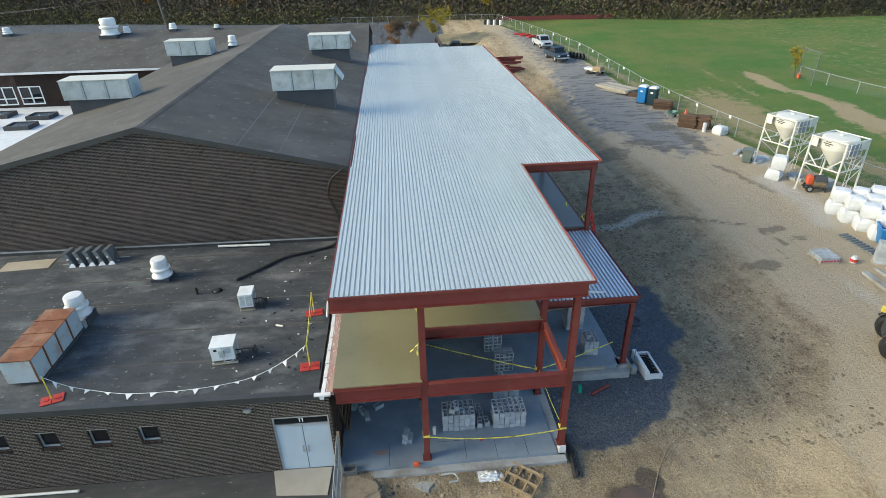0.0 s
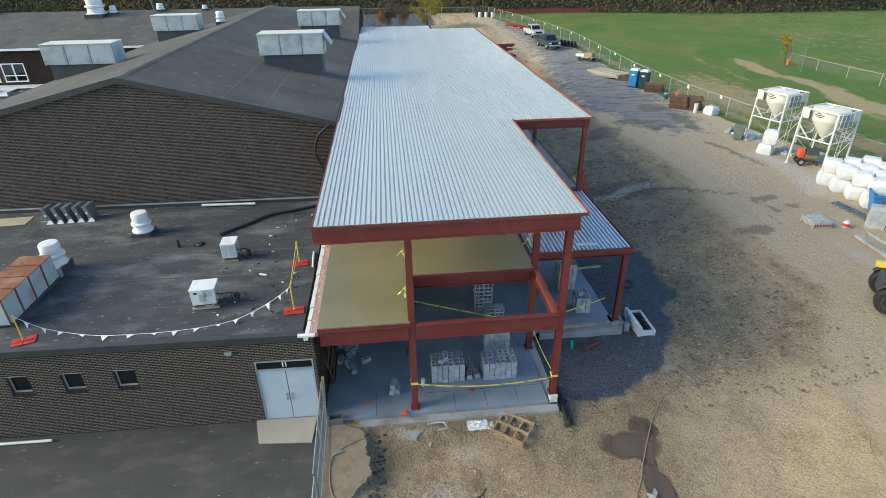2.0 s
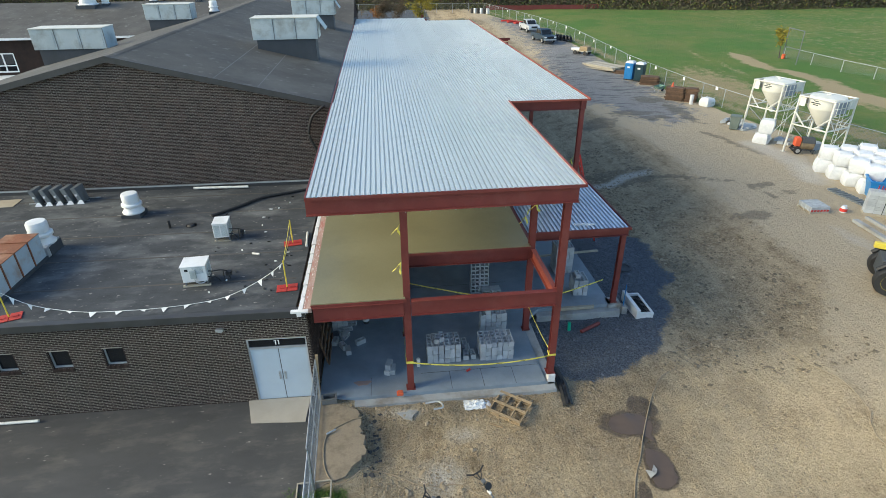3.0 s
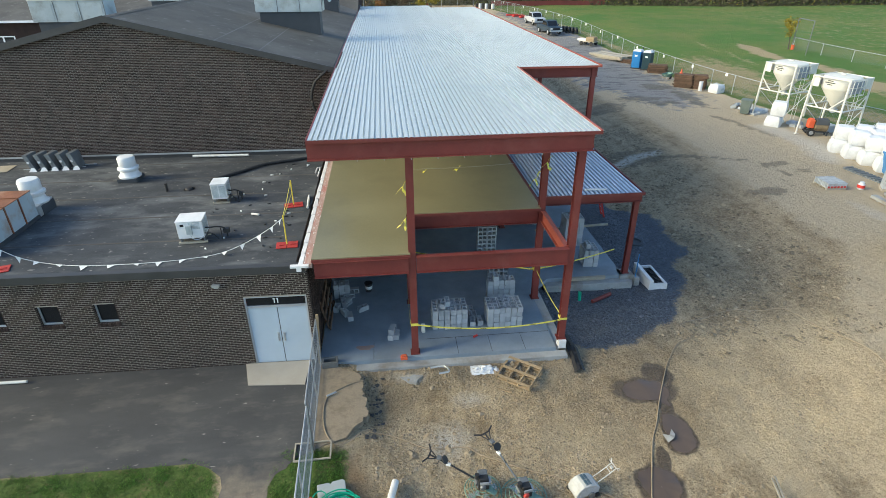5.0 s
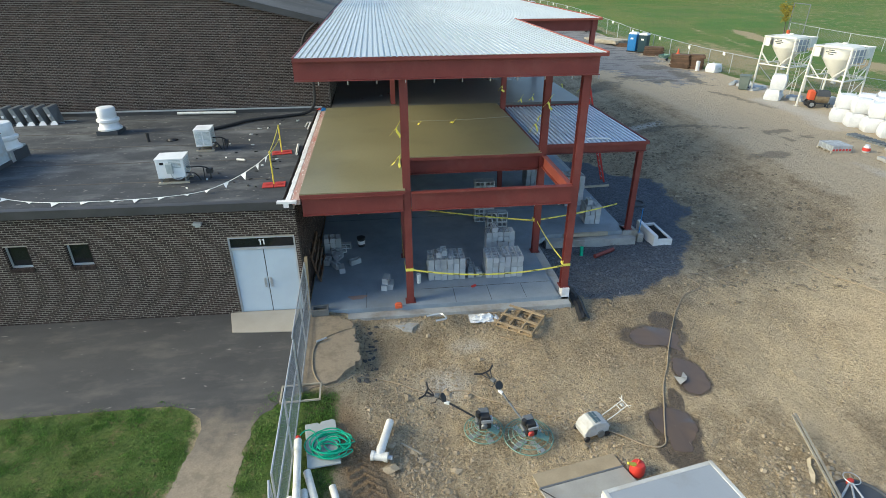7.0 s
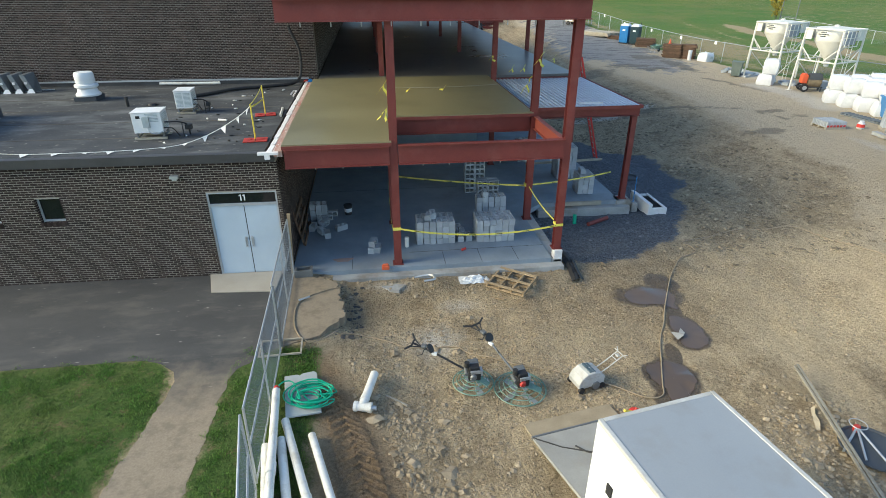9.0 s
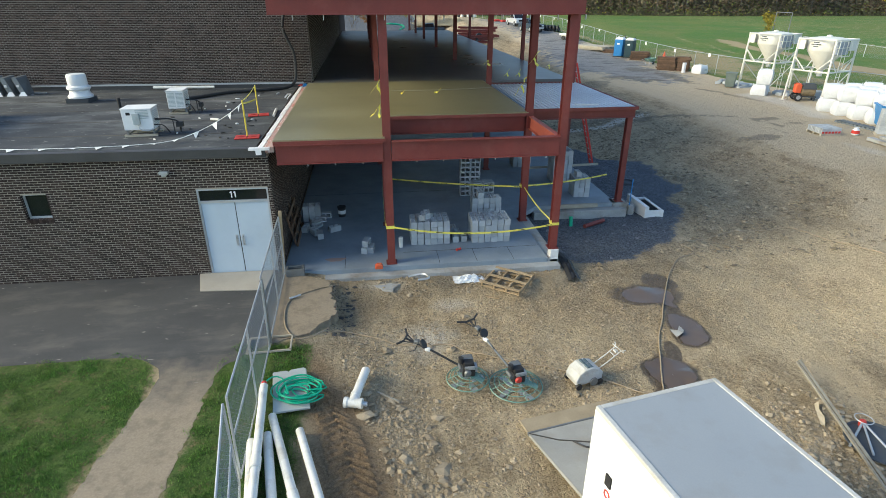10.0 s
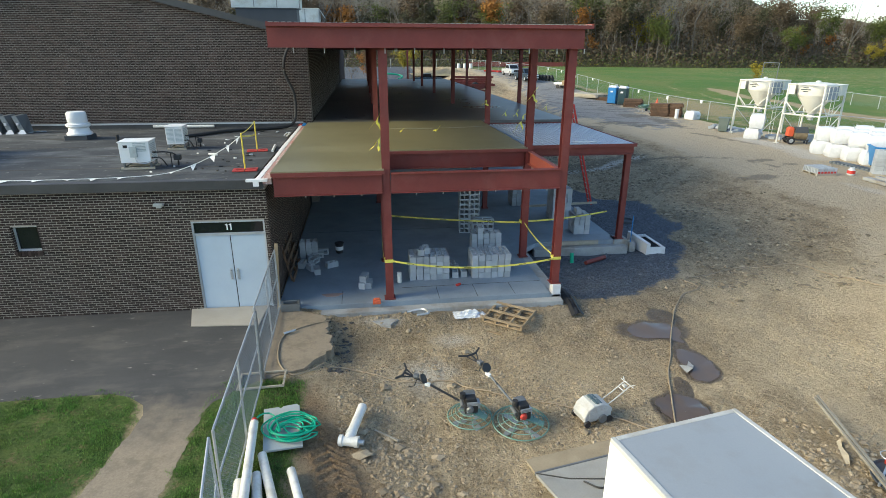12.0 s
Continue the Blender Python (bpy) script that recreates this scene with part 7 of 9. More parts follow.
def power_trowel(at, turn, r, handle_turn, red, label, long_handle):
    t = thing("power_trowel", label, "power trowel", at, turn, "power trowels")
    for k in range(5):
        part("guard_ring", Geo().ring((0, 0, 0.10 + 0.14 * (1 - (k / 4) ** 2)), r * (0.28 + 0.18 * k), 0.011 if k < 4 else 0.016, 30, 5), M["trowel"], t, "green guard ring")
    for k in range(8):
        a = k * math.pi / 4
        part("spoke", Geo().tube([(0.12 * math.cos(a), 0.12 * math.sin(a), 0.26), (0.6 * r * math.cos(a), 0.6 * r * math.sin(a), 0.20), (r * math.cos(a), r * math.sin(a), 0.10)], 0.010, 5), M["trowel"], t)
    for k in range(4):
        ob = part("blade", Geo().box(0.10, r * 0.86, -0.08, 0.07, 0.0, 0.012), M["galv"], t, "steel blade")
        ob.matrix_basis = pose(0, 0, 0.01, 8, 0, 90 * k + 20)
    eng = part("engine", Geo().box(-0.14, 0.14, -0.17, 0.15, 0.27, 0.50).box(-0.11, 0.11, -0.13, 0.10, 0.50, 0.60), M["black"], t, "black engine block", bevel=0.02)
    part("fuel_tank", Geo().box(-0.13, 0.12, 0.02, 0.19, 0.50, 0.62), M["channel"], eng, "grey tank", bevel=0.03)
    part("cylinder_head", Geo().box(0.14, 0.20, -0.10, 0.08, 0.33, 0.46).box(-0.10, -0.02, -0.19, -0.16, 0.30, 0.36), M["galv"], eng, "bare metal cylinder head", bevel=0.01)
    part("muffler", Geo().rod((-0.17, -0.12, 0.42), (-0.17, 0.10, 0.42), 0.045, 10), M["channel"], eng, "grey muffler", smooth=True)
    part("recoil_cover", Geo().lathe([(0.02, 0.05), (0.055, 0.048), (0.075, 0.02), (0.08, 0.0)], 16, pose(-0.03, -0.172, 0.37, 90, 0, 0)), M["plate"] if red else M["channel"], eng, "red starter cover" if red else "grey starter cover", smooth=True)
    part("cooling_fins", Geo().box(-0.10, 0.13, -0.185, -0.155, 0.46, 0.475).box(-0.10, 0.13, -0.185, -0.155, 0.49, 0.505).box(-0.10, 0.13, -0.185, -0.155, 0.52, 0.535), M["galv"], eng, "bare metal fins")
    part("belt_guard", Geo().add([(-0.10, -0.12, 0.27), (0.10, -0.12, 0.27), (0.07, -r * 0.80, 0.17), (-0.07, -r * 0.80, 0.17), (-0.10, -0.12, 0.235), (0.10, -0.12, 0.235), (0.07, -r * 0.80, 0.135), (-0.07, -r * 0.80, 0.135)], [(0, 1, 2, 3), (7, 6, 5, 4), (0, 4, 5, 1), (1, 5, 6, 2), (2, 6, 7, 3), (3, 7, 4, 0)], pose(0, 0, 0, 0, 0, 55)), M["trowel"], t, "green cover plate")
    part("air_filter", Geo().rod((-0.16, -0.02, 0.56), (-0.16, -0.02, 0.68), 0.06, 12), M["black"], eng, smooth=True)
    hd = pose(0, 0, 0, 0, 0, handle_turn)
    ln = long_handle
    part("handle_tube", Geo(hd).rod((0, 0.08, 0.36), (0, ln * 0.62, 0.72), 0.024, 8), M["channel"] if red else M["black"], t, "bare steel handle tube" if red else "dark handle tube", smooth=True)
    part("handle_post", Geo(hd).rod((0, ln * 0.45, 0.62), (0, ln, 0.92), 0.022, 8), M["black"], t, "black handle", smooth=True)
    part("grip_bar", Geo(hd).tube([(-0.30, ln + 0.10, 0.95), (-0.12, ln, 0.93), (0.12, ln, 0.93), (0.30, ln + 0.10, 0.95)], 0.024, 6), M["black"], t, "black grip bar")
    part("grip_brace", Geo(hd).tube([(-0.16, ln + 0.03, 0.93), (-0.03, ln * 0.88, 0.86), (0.03, ln * 0.88, 0.86), (0.16, ln + 0.03, 0.93)], 0.014, 5), M["black"], t)
    part("control_box", Geo(hd).box(-0.05, 0.06, ln * 0.78, ln * 0.86, 0.84, 0.91), M["channel"], t, "grey control box", bevel=0.015)
    part("strut", Geo(hd).tube([(0.05, ln * 0.8, 0.84), (0.04, ln * 0.86, 0.60), (0.04, ln * 0.95, 0.55)], 0.012, 5), M["black"], t)
    part("pitch_wheel", Geo(hd).lathe([(0.02, -0.02), (0.11, -0.015), (0.11, 0.015), (0.02, 0.02)], 14, pose(0.05, ln * 0.72, 0.80, 55, 0, 0)), M["black"], t)
    part("rag", Geo(hd).box(-0.034, 0.036, ln * 0.60, ln * 0.69, 0.67, 0.75), M["flag"], t, "white cloth tied to the handle", bevel=0.02)
    return t


power_trowel((5.00, -5.42, gz(5.0, -5.4)), 0, 0.46, 68, False, "walk-behind power trowel with a green guard, parked on the dirt", 1.42)
power_trowel((6.02, -5.72, gz(6.0, -5.7)), 10, 0.58, 19, True, "larger power trowel with a red starter and green guard", 1.62)

# concrete saw
s = thing("concrete_saw", "white dusty walk-behind concrete saw with a rounded hood", "concrete saw", (7.56, -5.72, gz(7.5, -5.7)), 14)
s.matrix_basis = s.matrix_basis @ Matrix.Scale(0.88, 4)
prof = [(-0.36, 0.10), (0.38, 0.10), (0.40, 0.34), (0.28, 0.47), (0.08, 0.54), (-0.14, 0.53), (-0.30, 0.42), (-0.38, 0.26)]
body = Geo(Matrix(((1, 0, 0, 0), (0, 0, -1, 0), (0, 1, 0, 0), (0, 0, 0, 1)))).prism(prof, -0.24, 0.24)
hood = part("hood", body, M["saw"], s, "dusty white hood", bevel=0.03)
for k in range(4):
    for j in range(2):
        part("vent", Geo(pose(-0.02 + 0.115 * k * 0.9, -0.10 + 0.2 * j, 0.545 - 0.022 * k * k * 0.9, 0, 8 + 10 * k, 0)).box(-0.038, 0.038, -0.085, 0.085, -0.02, 0.022), M["vent"], hood, "dark vent slot")
part("side_panel", Geo().box(-0.26, 0.22, -0.252, -0.24, 0.16, 0.40), M["saw"], s, "scuffed side panel", bevel=0.004)
part("blade_guard", Geo().rod((0.12, -0.25, 0.15), (0.12, -0.29, 0.15), 0.11, 18), M["channel"], s, "grey blade guard", smooth=True)
for x, y in ((-0.30, -0.25), (-0.30, 0.25), (0.32, -0.25), (0.32, 0.25)):
    part("wheel", Geo().rod((x, y - 0.03, 0.085), (x, y + 0.03, 0.085), 0.085, 14), M["black"], s, smooth=True)
for y in (-0.11, 0.11):
    part("handle_bar", Geo().tube([(0.35, y, 0.38), (0.62, y, 0.52), (0.98, y, 0.74), (1.02, y * 1.9, 0.80)], 0.016, 6), M["saw"], s)
part("handle_cross", Geo().rod((0.80, -0.11, 0.63), (0.80, 0.11, 0.63), 0.014, 6).rod((0.97, -0.22, 0.75), (0.97, 0.22, 0.75), 0.014, 6).box(0.86, 0.94, -0.05, 0.05, 0.67, 0.72), M["saw"], s)

# fuel can
c = thing("fuel_can", "red plastic fuel can with a yellow spout", "fuel can", (8.14, -6.98, gz(8.1, -7.0)), 30)
part("body", Geo().lathe([(0.15, 0.0), (0.165, 0.05), (0.165, 0.22), (0.13, 0.30), (0.05, 0.33)], 18), M["red"], c, smooth=True)
part("spout", Geo().rod((-0.06, 0.02, 0.27), (-0.26, 0.10, 0.40), 0.055, 10, 0.028), M["yellow"], c, "yellow spout", smooth=True)
part("handle", Geo().tube([(-0.06, 0, 0.31), (0.0, 0, 0.40), (0.09, 0, 0.30)], 0.016, 6), M["red"], c)

# box trailer with its ramp down
T = thing("box_trailer", "white enclosed box trailer with its ramp down", "trailer", (6.19, -9.19, -0.40), 10.2)
TW, TL, T0, T1 = 2.10, 5.2, 0.52, 2.42
part("side_wall", Geo().box(0, 0.05, -TL, 0, T0, T1 - 0.03), M["trailer_side"], T, "glossy white side")
part("side_wall", Geo().box(TW - 0.05, TW, -TL, 0, T0, T1 - 0.03), M["trailer_side"], T, "glossy white side")
part("front_wall", Geo().box(0.05, TW - 0.05, -TL, -TL + 0.05, T0, T1 - 0.03), M["trailer_side"], T)
part("floor", Geo().box(0.05, TW - 0.05, -TL + 0.05, 0, T0, T0 + 0.05), M["plywood"], T, "plywood floor")
part("roof", Geo().add([(0.06, -TL + 0.06, T1), (TW - 0.06, -TL + 0.06, T1), (TW - 0.06, -0.06, T1), (0.06, -0.06, T1), (TW / 2, -TL + 0.06, T1 + 0.006), (TW / 2, -0.06, T1 + 0.006), (0.06, -TL + 0.06, T1 - 0.03), (TW - 0.06, -TL + 0.06, T1 - 0.03), (TW - 0.06, -0.06, T1 - 0.03), (0.06, -0.06, T1 - 0.03)],
                       [(0, 4, 5, 3), (4, 1, 2, 5), (0, 6, 7, 1, 4), (3, 5, 2, 8, 9), (0, 3, 9, 6), (1, 7, 8, 2), (6, 9, 8, 7)]), M["trailer_roof"], T, "pale metal roof sheet")
for a in (Geo().box(-0.012, 0.065, -TL - 0.012, 0.012, T1 - 0.06, T1 + 0.012), Geo().box(TW - 0.065, TW + 0.012, -TL - 0.012, 0.012, T1 - 0.06, T1 + 0.012), Geo().box(0.065, TW - 0.065, -0.065, 0.012, T1 - 0.06, T1 + 0.012), Geo().box(0.065, TW - 0.065, -TL - 0.012, -TL + 0.065, T1 - 0.06, T1 + 0.012)):
    part("roof_rail", a, M["rail"], T, "dirty white edge rail", bevel=0.012)
for x in (-0.008, TW - 0.052):
    part("corner_post", Geo().box(x, x + 0.06, -0.05, 0.015, T0 - 0.05, T1 - 0.06), M["white_metal"], T)
part("side_vent", Geo().box(-0.025, 0.0, -0.58, -0.45, 1.38, 1.58), M["dark"], T, "dark side vent")
part("decal", Geo(Matrix.Translation((-0.004, -0.52, 1.22)) @ pose(0, 0, 0, 0, 90, 0)).ring((0, 0, 0), 0.06, 0.014, 18, 4), M["plate"], T, "round red decal")
part("chassis", Geo().box(0.1, 0.2, -TL - 0.9, -0.05, T0 - 0.12, T0 - 0.001).box(TW - 0.2, TW - 0.1, -TL, -0.05, T0 - 0.12, T0 - 0.001), M["black"], T, "black chassis")
for x in (-0.02, TW - 0.20):
    for y in (-2.2, -3.0):
        w = part("wheel", Geo().rod((x, y, 0.33), (x + 0.22, y, 0.33), 0.33, 20), M["black"], T, "black tyre", smooth=True)
        part("rim", Geo().rod((x - 0.006, y, 0.33), (x + 0.226, y, 0.33), 0.19, 16), M["galv"], w, smooth=True)
ramp = part("ramp", Geo().add([(0.06, 0.03, 0.50), (TW - 0.02, 0.03, 0.50), (TW - 0.02, 2.00, 0.08), (0.06, 2.00, 0.08), (0.06, 0.03, 0.43), (TW - 0.02, 0.03, 0.43), (TW - 0.02, 2.00, 0.02), (0.06, 2.00, 0.02)],
                              [(0, 1, 2, 3), (7, 6, 5, 4), (0, 4, 5, 1), (1, 5, 6, 2), (2, 6, 7, 3), (3, 7, 4, 0)]), M["ramp"], T, "scuffed grey ramp sheet")
part("ramp_flap", Geo().add([(0.06, 2.05, 0.08), (TW - 0.02, 2.05, 0.08), (TW - 0.02, 2.42, 0.06), (0.06, 2.42, 0.06), (0.06, 2.05, 0.03), (TW - 0.02, 2.05, 0.03), (TW - 0.02, 2.42, 0.01), (0.06, 2.42, 0.01)],
                            [(0, 1, 2, 3), (7, 6, 5, 4), (0, 4, 5, 1), (1, 5, 6, 2), (2, 6, 7, 3), (3, 7, 4, 0)]), M["flap"], ramp, "dirty ramp flap")
part("hinge", Geo().box(0.05, TW, 2.005, 2.04, 0.03, 0.088), M["channel"], ramp, "dark hinge bar")
part("ramp_cable", Geo().tube([(0.03, -0.02, 1.75), (0.02, 0.9, 0.95), (0.04, 1.95, 0.14)], 0.012, 5), M["black"], T, "black ramp cable")
part("strap", Geo().tube(curve_points([(0.70, 1.45, 0.215), (0.82, 1.2, 0.27), (1.02, 1.1, 0.29), (1.10, 0.85, 0.345)], 4), 0.018, 5), M["black"], ramp, "black bungee strap")

# planks and scrap by the track
for k, (a, b, w_) in enumerate((((12.58, -5.98), (11.42, -10.0), 0.060), ((12.48, -6.03), (11.32, -10.05), 0.040))):
    a, b = Vector((*a, gz(*a) + 0.28)), Vector((*b, gz(*b) + 0.16))
    d = b - a
    m = Matrix.Translation(a) @ d.to_track_quat("X", "Z").to_matrix().to_4x4()
    solid("long_plank", Geo(m).box(0, d.length, -w_ / 2, w_ / 2, -0.02, 0.025), M["plank"], "long weathered plank lying over rubble", "plank", "planks by the track")
pan = thing("float_pan", "dark steel float disc with a red hub beside the planks", "float disc", (12.45, -8.35, gz(12.4, -8.3) + 0.05), 25)
part("disc", Geo().lathe([(0.02, 0.03), (0.55, 0.03), (0.58, 0.06), (0.60, 0.06), (0.60, 0.03), (0.56, 0.0), (0.02, 0.0)][::-1], 32), M["curb"], pan, "dark steel disc", smooth=True)
part("hub", Geo().lathe([(0.065, 0.03), (0.07, 0.12), (0.05, 0.16), (0.02, 0.165)], 12, pose(0.25, 0.42, 0)), M["plate"], pan, "red hub cover", smooth=True)
part("hub_ring", Geo().ring((0.25, 0.42, 0.20), 0.16, 0.010, 20, 5), M["galv"], pan, "thin grey guard ring")
for k in range(3):
    part("bar", Geo().rod((0.25, 0.42, 0.12), (0.15 - 0.75 * math.cos(0.5 * k + 0.1), 0.35 - 0.75 * math.sin(0.5 * k + 0.1), 0.06), 0.022, 6), M["galv"], pan, "grey steel bar")
# Pale ragged strip standing for a rough stone lip.
solid("torn_sack", Geo(pose(11.98, -7.4, gz(11.9, -7.4), 0, 0, 62) @ Matrix.Scale(0.7, 4)).add([(-0.5, -0.04, 0.02), (-0.2, -0.07, 0.10), (0.2, -0.03, 0.05), (0.5, -0.06, 0.11), (-0.48, 0.05, 0.0), (-0.15, 0.07, 0.03), (0.15, 0.05, 0.0), (0.46, 0.04, 0.02)], [(0, 1, 5, 4), (1, 2, 6, 5), (2, 3, 7, 6)]), M["plywood"], "pale ragged strip, a rough stone lip in the rubble", "sack")
solid("cardboard_box", Geo(pose(4.55, -9.55, gz(4.5, -9.5), 0, 0, 12)).box(-0.2, 0.2, -0.16, 0.16, 0, 0.22).box(-0.2, 0.2, -0.19, -0.16, 0.20, 0.22), M["cardboard"], "tan cardboard box on the dirt beside the trailer", "box", bevel=0.004)
solid("cord_coil", Geo(pose(4.95, -9.1, gz(4.9, -9.1) + 0.03)).ring((0, 0, 0), 0.10, 0.018).ring((0.02, 0.01, 0.03), 0.09, 0.016), M["flag"], "small coil of white cord on the dirt", "cord")


# ---------------------------------------------------------------- loose stones
def stones(name, count, seed, place, size, material_, label):
    r = random.Random(seed)
    g = Geo()
    shape = [(1, 0, 0), (-1, 0, 0), (0, 1, 0), (0, -1, 0), (0, 0, 1), (0.6, 0.6, 0.5), (-0.6, 0.5, 0.6), (0, 0, -0.6)]
    hull = [(0, 5, 4), (5, 2, 4), (2, 6, 4), (6, 1, 4), (1, 3, 4), (3, 0, 4), (0, 2, 5), (2, 1, 6), (0, 7, 2), (2, 7, 1), (1, 7, 3), (3, 7, 0)]
    made = 0
    while made < count:
        x, y = place(r)
        if x is None:
            continue
        s = size * (0.42 + 1.9 * r.random() ** 7)
        m = pose(x, y, gz(x, y) + s * 0.06, 25 * (r.random() - 0.5), 25 * (r.random() - 0.5), 360 * r.random())
        sx, sy, sz = s * (0.7 + 0.6 * r.random()), s * (0.6 + 0.5 * r.random()), s * (0.22 + 0.34 * r.random())
        g.add([(px_ * sx * (0.8 + 0.4 * r.random()), py_ * sy * (0.8 + 0.4 * r.random()), pz_ * sz) for px_, py_, pz_ in shape], hull, m)
        made += 1
    return solid(name, g, material_, label, "stones", kind="stuff")


def yard(r):
    x, y = 2.2 + 14 * r.random(), -11.5 + 11.2 * r.random()
    if puddle_distance(x, y) > -0.05 or (5.9 < x < 9 and y < -6.8) or masks["soil"](x, y) > -0.12:
        return None, None
    density = 0.30 - 0.22 * smoothstep(8.5, 11.0, x) + 0.8 * noise.noise((x * 0.35, y * 0.35, 2.0)) + 0.5 * math.exp(-((x - 3.2) / 1.6) ** 2 - ((y + 7.5) / 3.0) ** 2) + 0.5 * math.exp(-((x - 11.5) / 1.5) ** 2 - ((y + 8.8) / 1.6) ** 2)
    return (x, y) if r.random() < density else (None, None)


stones("rubble", 13000, 31, yard, 0.024, M["stone"], "scattered broken tan stones over the dirt")
stones("rubble", 13000, 44, yard, 0.025, M["clod"], "crumbled tan clods of the dirt")
stones("rubble", 300, 32, lambda r: (lambda p: p if p[0] is not None and (p[0] < 5.5 or r.random() < 0.02) else (None, None))(yard(r)), 0.075, M["stone"], "larger broken stones over the dirt")
stones("rubble", 800, 33, lambda r: (1.5 + 7.0 * r.random(), -0.62 - 0.9 * r.random() ** 2), 0.042, M["stone"], "broken stone along the foundation")
stones("rubble", 7000, 34, lambda r: (lambda x, y: (x, y) if masks["gravel"](x, y) < -0.15 and r.random() < 0.25 + 1.3 * noise.noise((x * 0.45, y * 0.45, 5.0)) else (None, None))(9.2 + 12 * r.random(), -1 + 26 * r.random()), 0.052, M["bank_stone"], "stones on the loose bank beside the building")
stones("rubble", 6500, 39, lambda r: (lambda x, y: (x, y) if masks["gravel"](x, y) < -0.2 and masks["track"](x, y) < 0.4 and r.random() < (0.5 + 0.5 * noise.noise((x * 0.45, y * 0.45, 9.0))) * min(1.0, 0.15 + (22.5 - x) / 5) else (None, None))(11.0 + 11.5 * r.random(), 0.5 + 24 * r.random()), 0.050, M["bank_pale"], "pale broken stones lying over the loose bank")
stones("rubble", 3600, 40, lambda r: (lambda x, y: (x, y) if masks["gravel"](x, y) < -0.2 and r.random() < (0.5 - 0.6 * noise.noise((x * 0.4, y * 0.4, 2.0))) * min(1.0, 0.15 + (22.5 - x) / 5) else (None, None))(12.0 + 10.5 * r.random(), 1.0 + 23 * r.random()), 0.050, M["bank_dark"], "dark clods of earth over the loose bank")
stones("rubble", 900, 37, lambda r: (lambda y: (sum(soil_strip(y)) + 0.1 + 1.2 * r.random() ** 1.4, y))(-5.6 - 5.0 * r.random()), 0.044, M["clod"], "flat broken stones heaped beside the tyre track")
stones("rubble", 1200, 38, lambda r: (r.gauss(11.9, 0.7), r.gauss(-8.6, 1.0)), 0.045, M["stone"], "heaped rubble under the planks")
stones("rubble", 34, 45, lambda r: (r.gauss(3.9, 0.6), r.gauss(-7.1, 1.0)), 0.095, M["stone"], "flat stone slabs half sunk in the dirt")
stones("gravel", 3200, 35, lambda r: (lambda x, y: (x, y) if masks["gravel"](x, y) > 0.2 and not (x < 12.9 and y > 3.9) and not (x < 8.9) else (None, None))(8.9 + 8 * r.random(), -0.5 + 14 * r.random()), 0.036, M["stone_blue"], "dark blue-grey crushed stone")
stones("broken_asphalt", 150, 36, lambda r: (1.75 + 0.75 * r.random(), -0.9 - 2.6 * r.random()), 0.055, M["asphalt"], "crumbled dark asphalt at the broken edge")


def grass(name, count, seed, place, h, label):
    r = random.Random(seed)
    g = Geo()
    made = 0
    while made < count:
        x, y = place(r)
        inside = lawn_mask(x, y) + 0.20 * noise.noise((x * 3.4, y * 3.4, 3))
        if inside < -0.04 or r.random() > 0.75 + 1.6 * noise.noise((x * 1.1, y * 1.1, 9)) or r.random() > 0.35 + inside * 3:
            made += 0.2
            continue
        z = gz(x, y)
        for k in range(3):
            a, hh = 6.28 * r.random(), h * (0.5 + 0.8 * r.random())
            dx, dy = 0.35 * hh * math.cos(a), 0.35 * hh * math.sin(a)
            px_, py_ = x + 0.05 * r.random(), y + 0.05 * r.random()
            g.add([(px_ - dy * 0.3, py_ + dx * 0.3, z - 0.005), (px_ + dy * 0.3, py_ - dx * 0.3, z - 0.005), (px_ + dx, py_ + dy, z + hh)], [(0, 1, 2)])
        made += 1
    return solid(name, g, M["blade"], label, "grass", kind="stuff")


grass("grass", 46000, 41, lambda r: next(p for p in iter(lambda: (-9.5 + 11.0 * r.random(), -12 + 8.2 * r.random()), None) if r.random() < 0.5 + 1.5 * noise.noise((p[0] * 2.6, p[1] * 2.6, 6.0)) + 0.7 * noise.noise((p[0] * 0.8, p[1] * 0.8, 1.0))), 0.045, "short patchy autumn lawn grass")
grass("grass", 1300, 42, lambda r: (0.55 + 1.0 * r.random(), -8.0 + 4.0 * r.random()), 0.055, "rough grass along the fence foot")


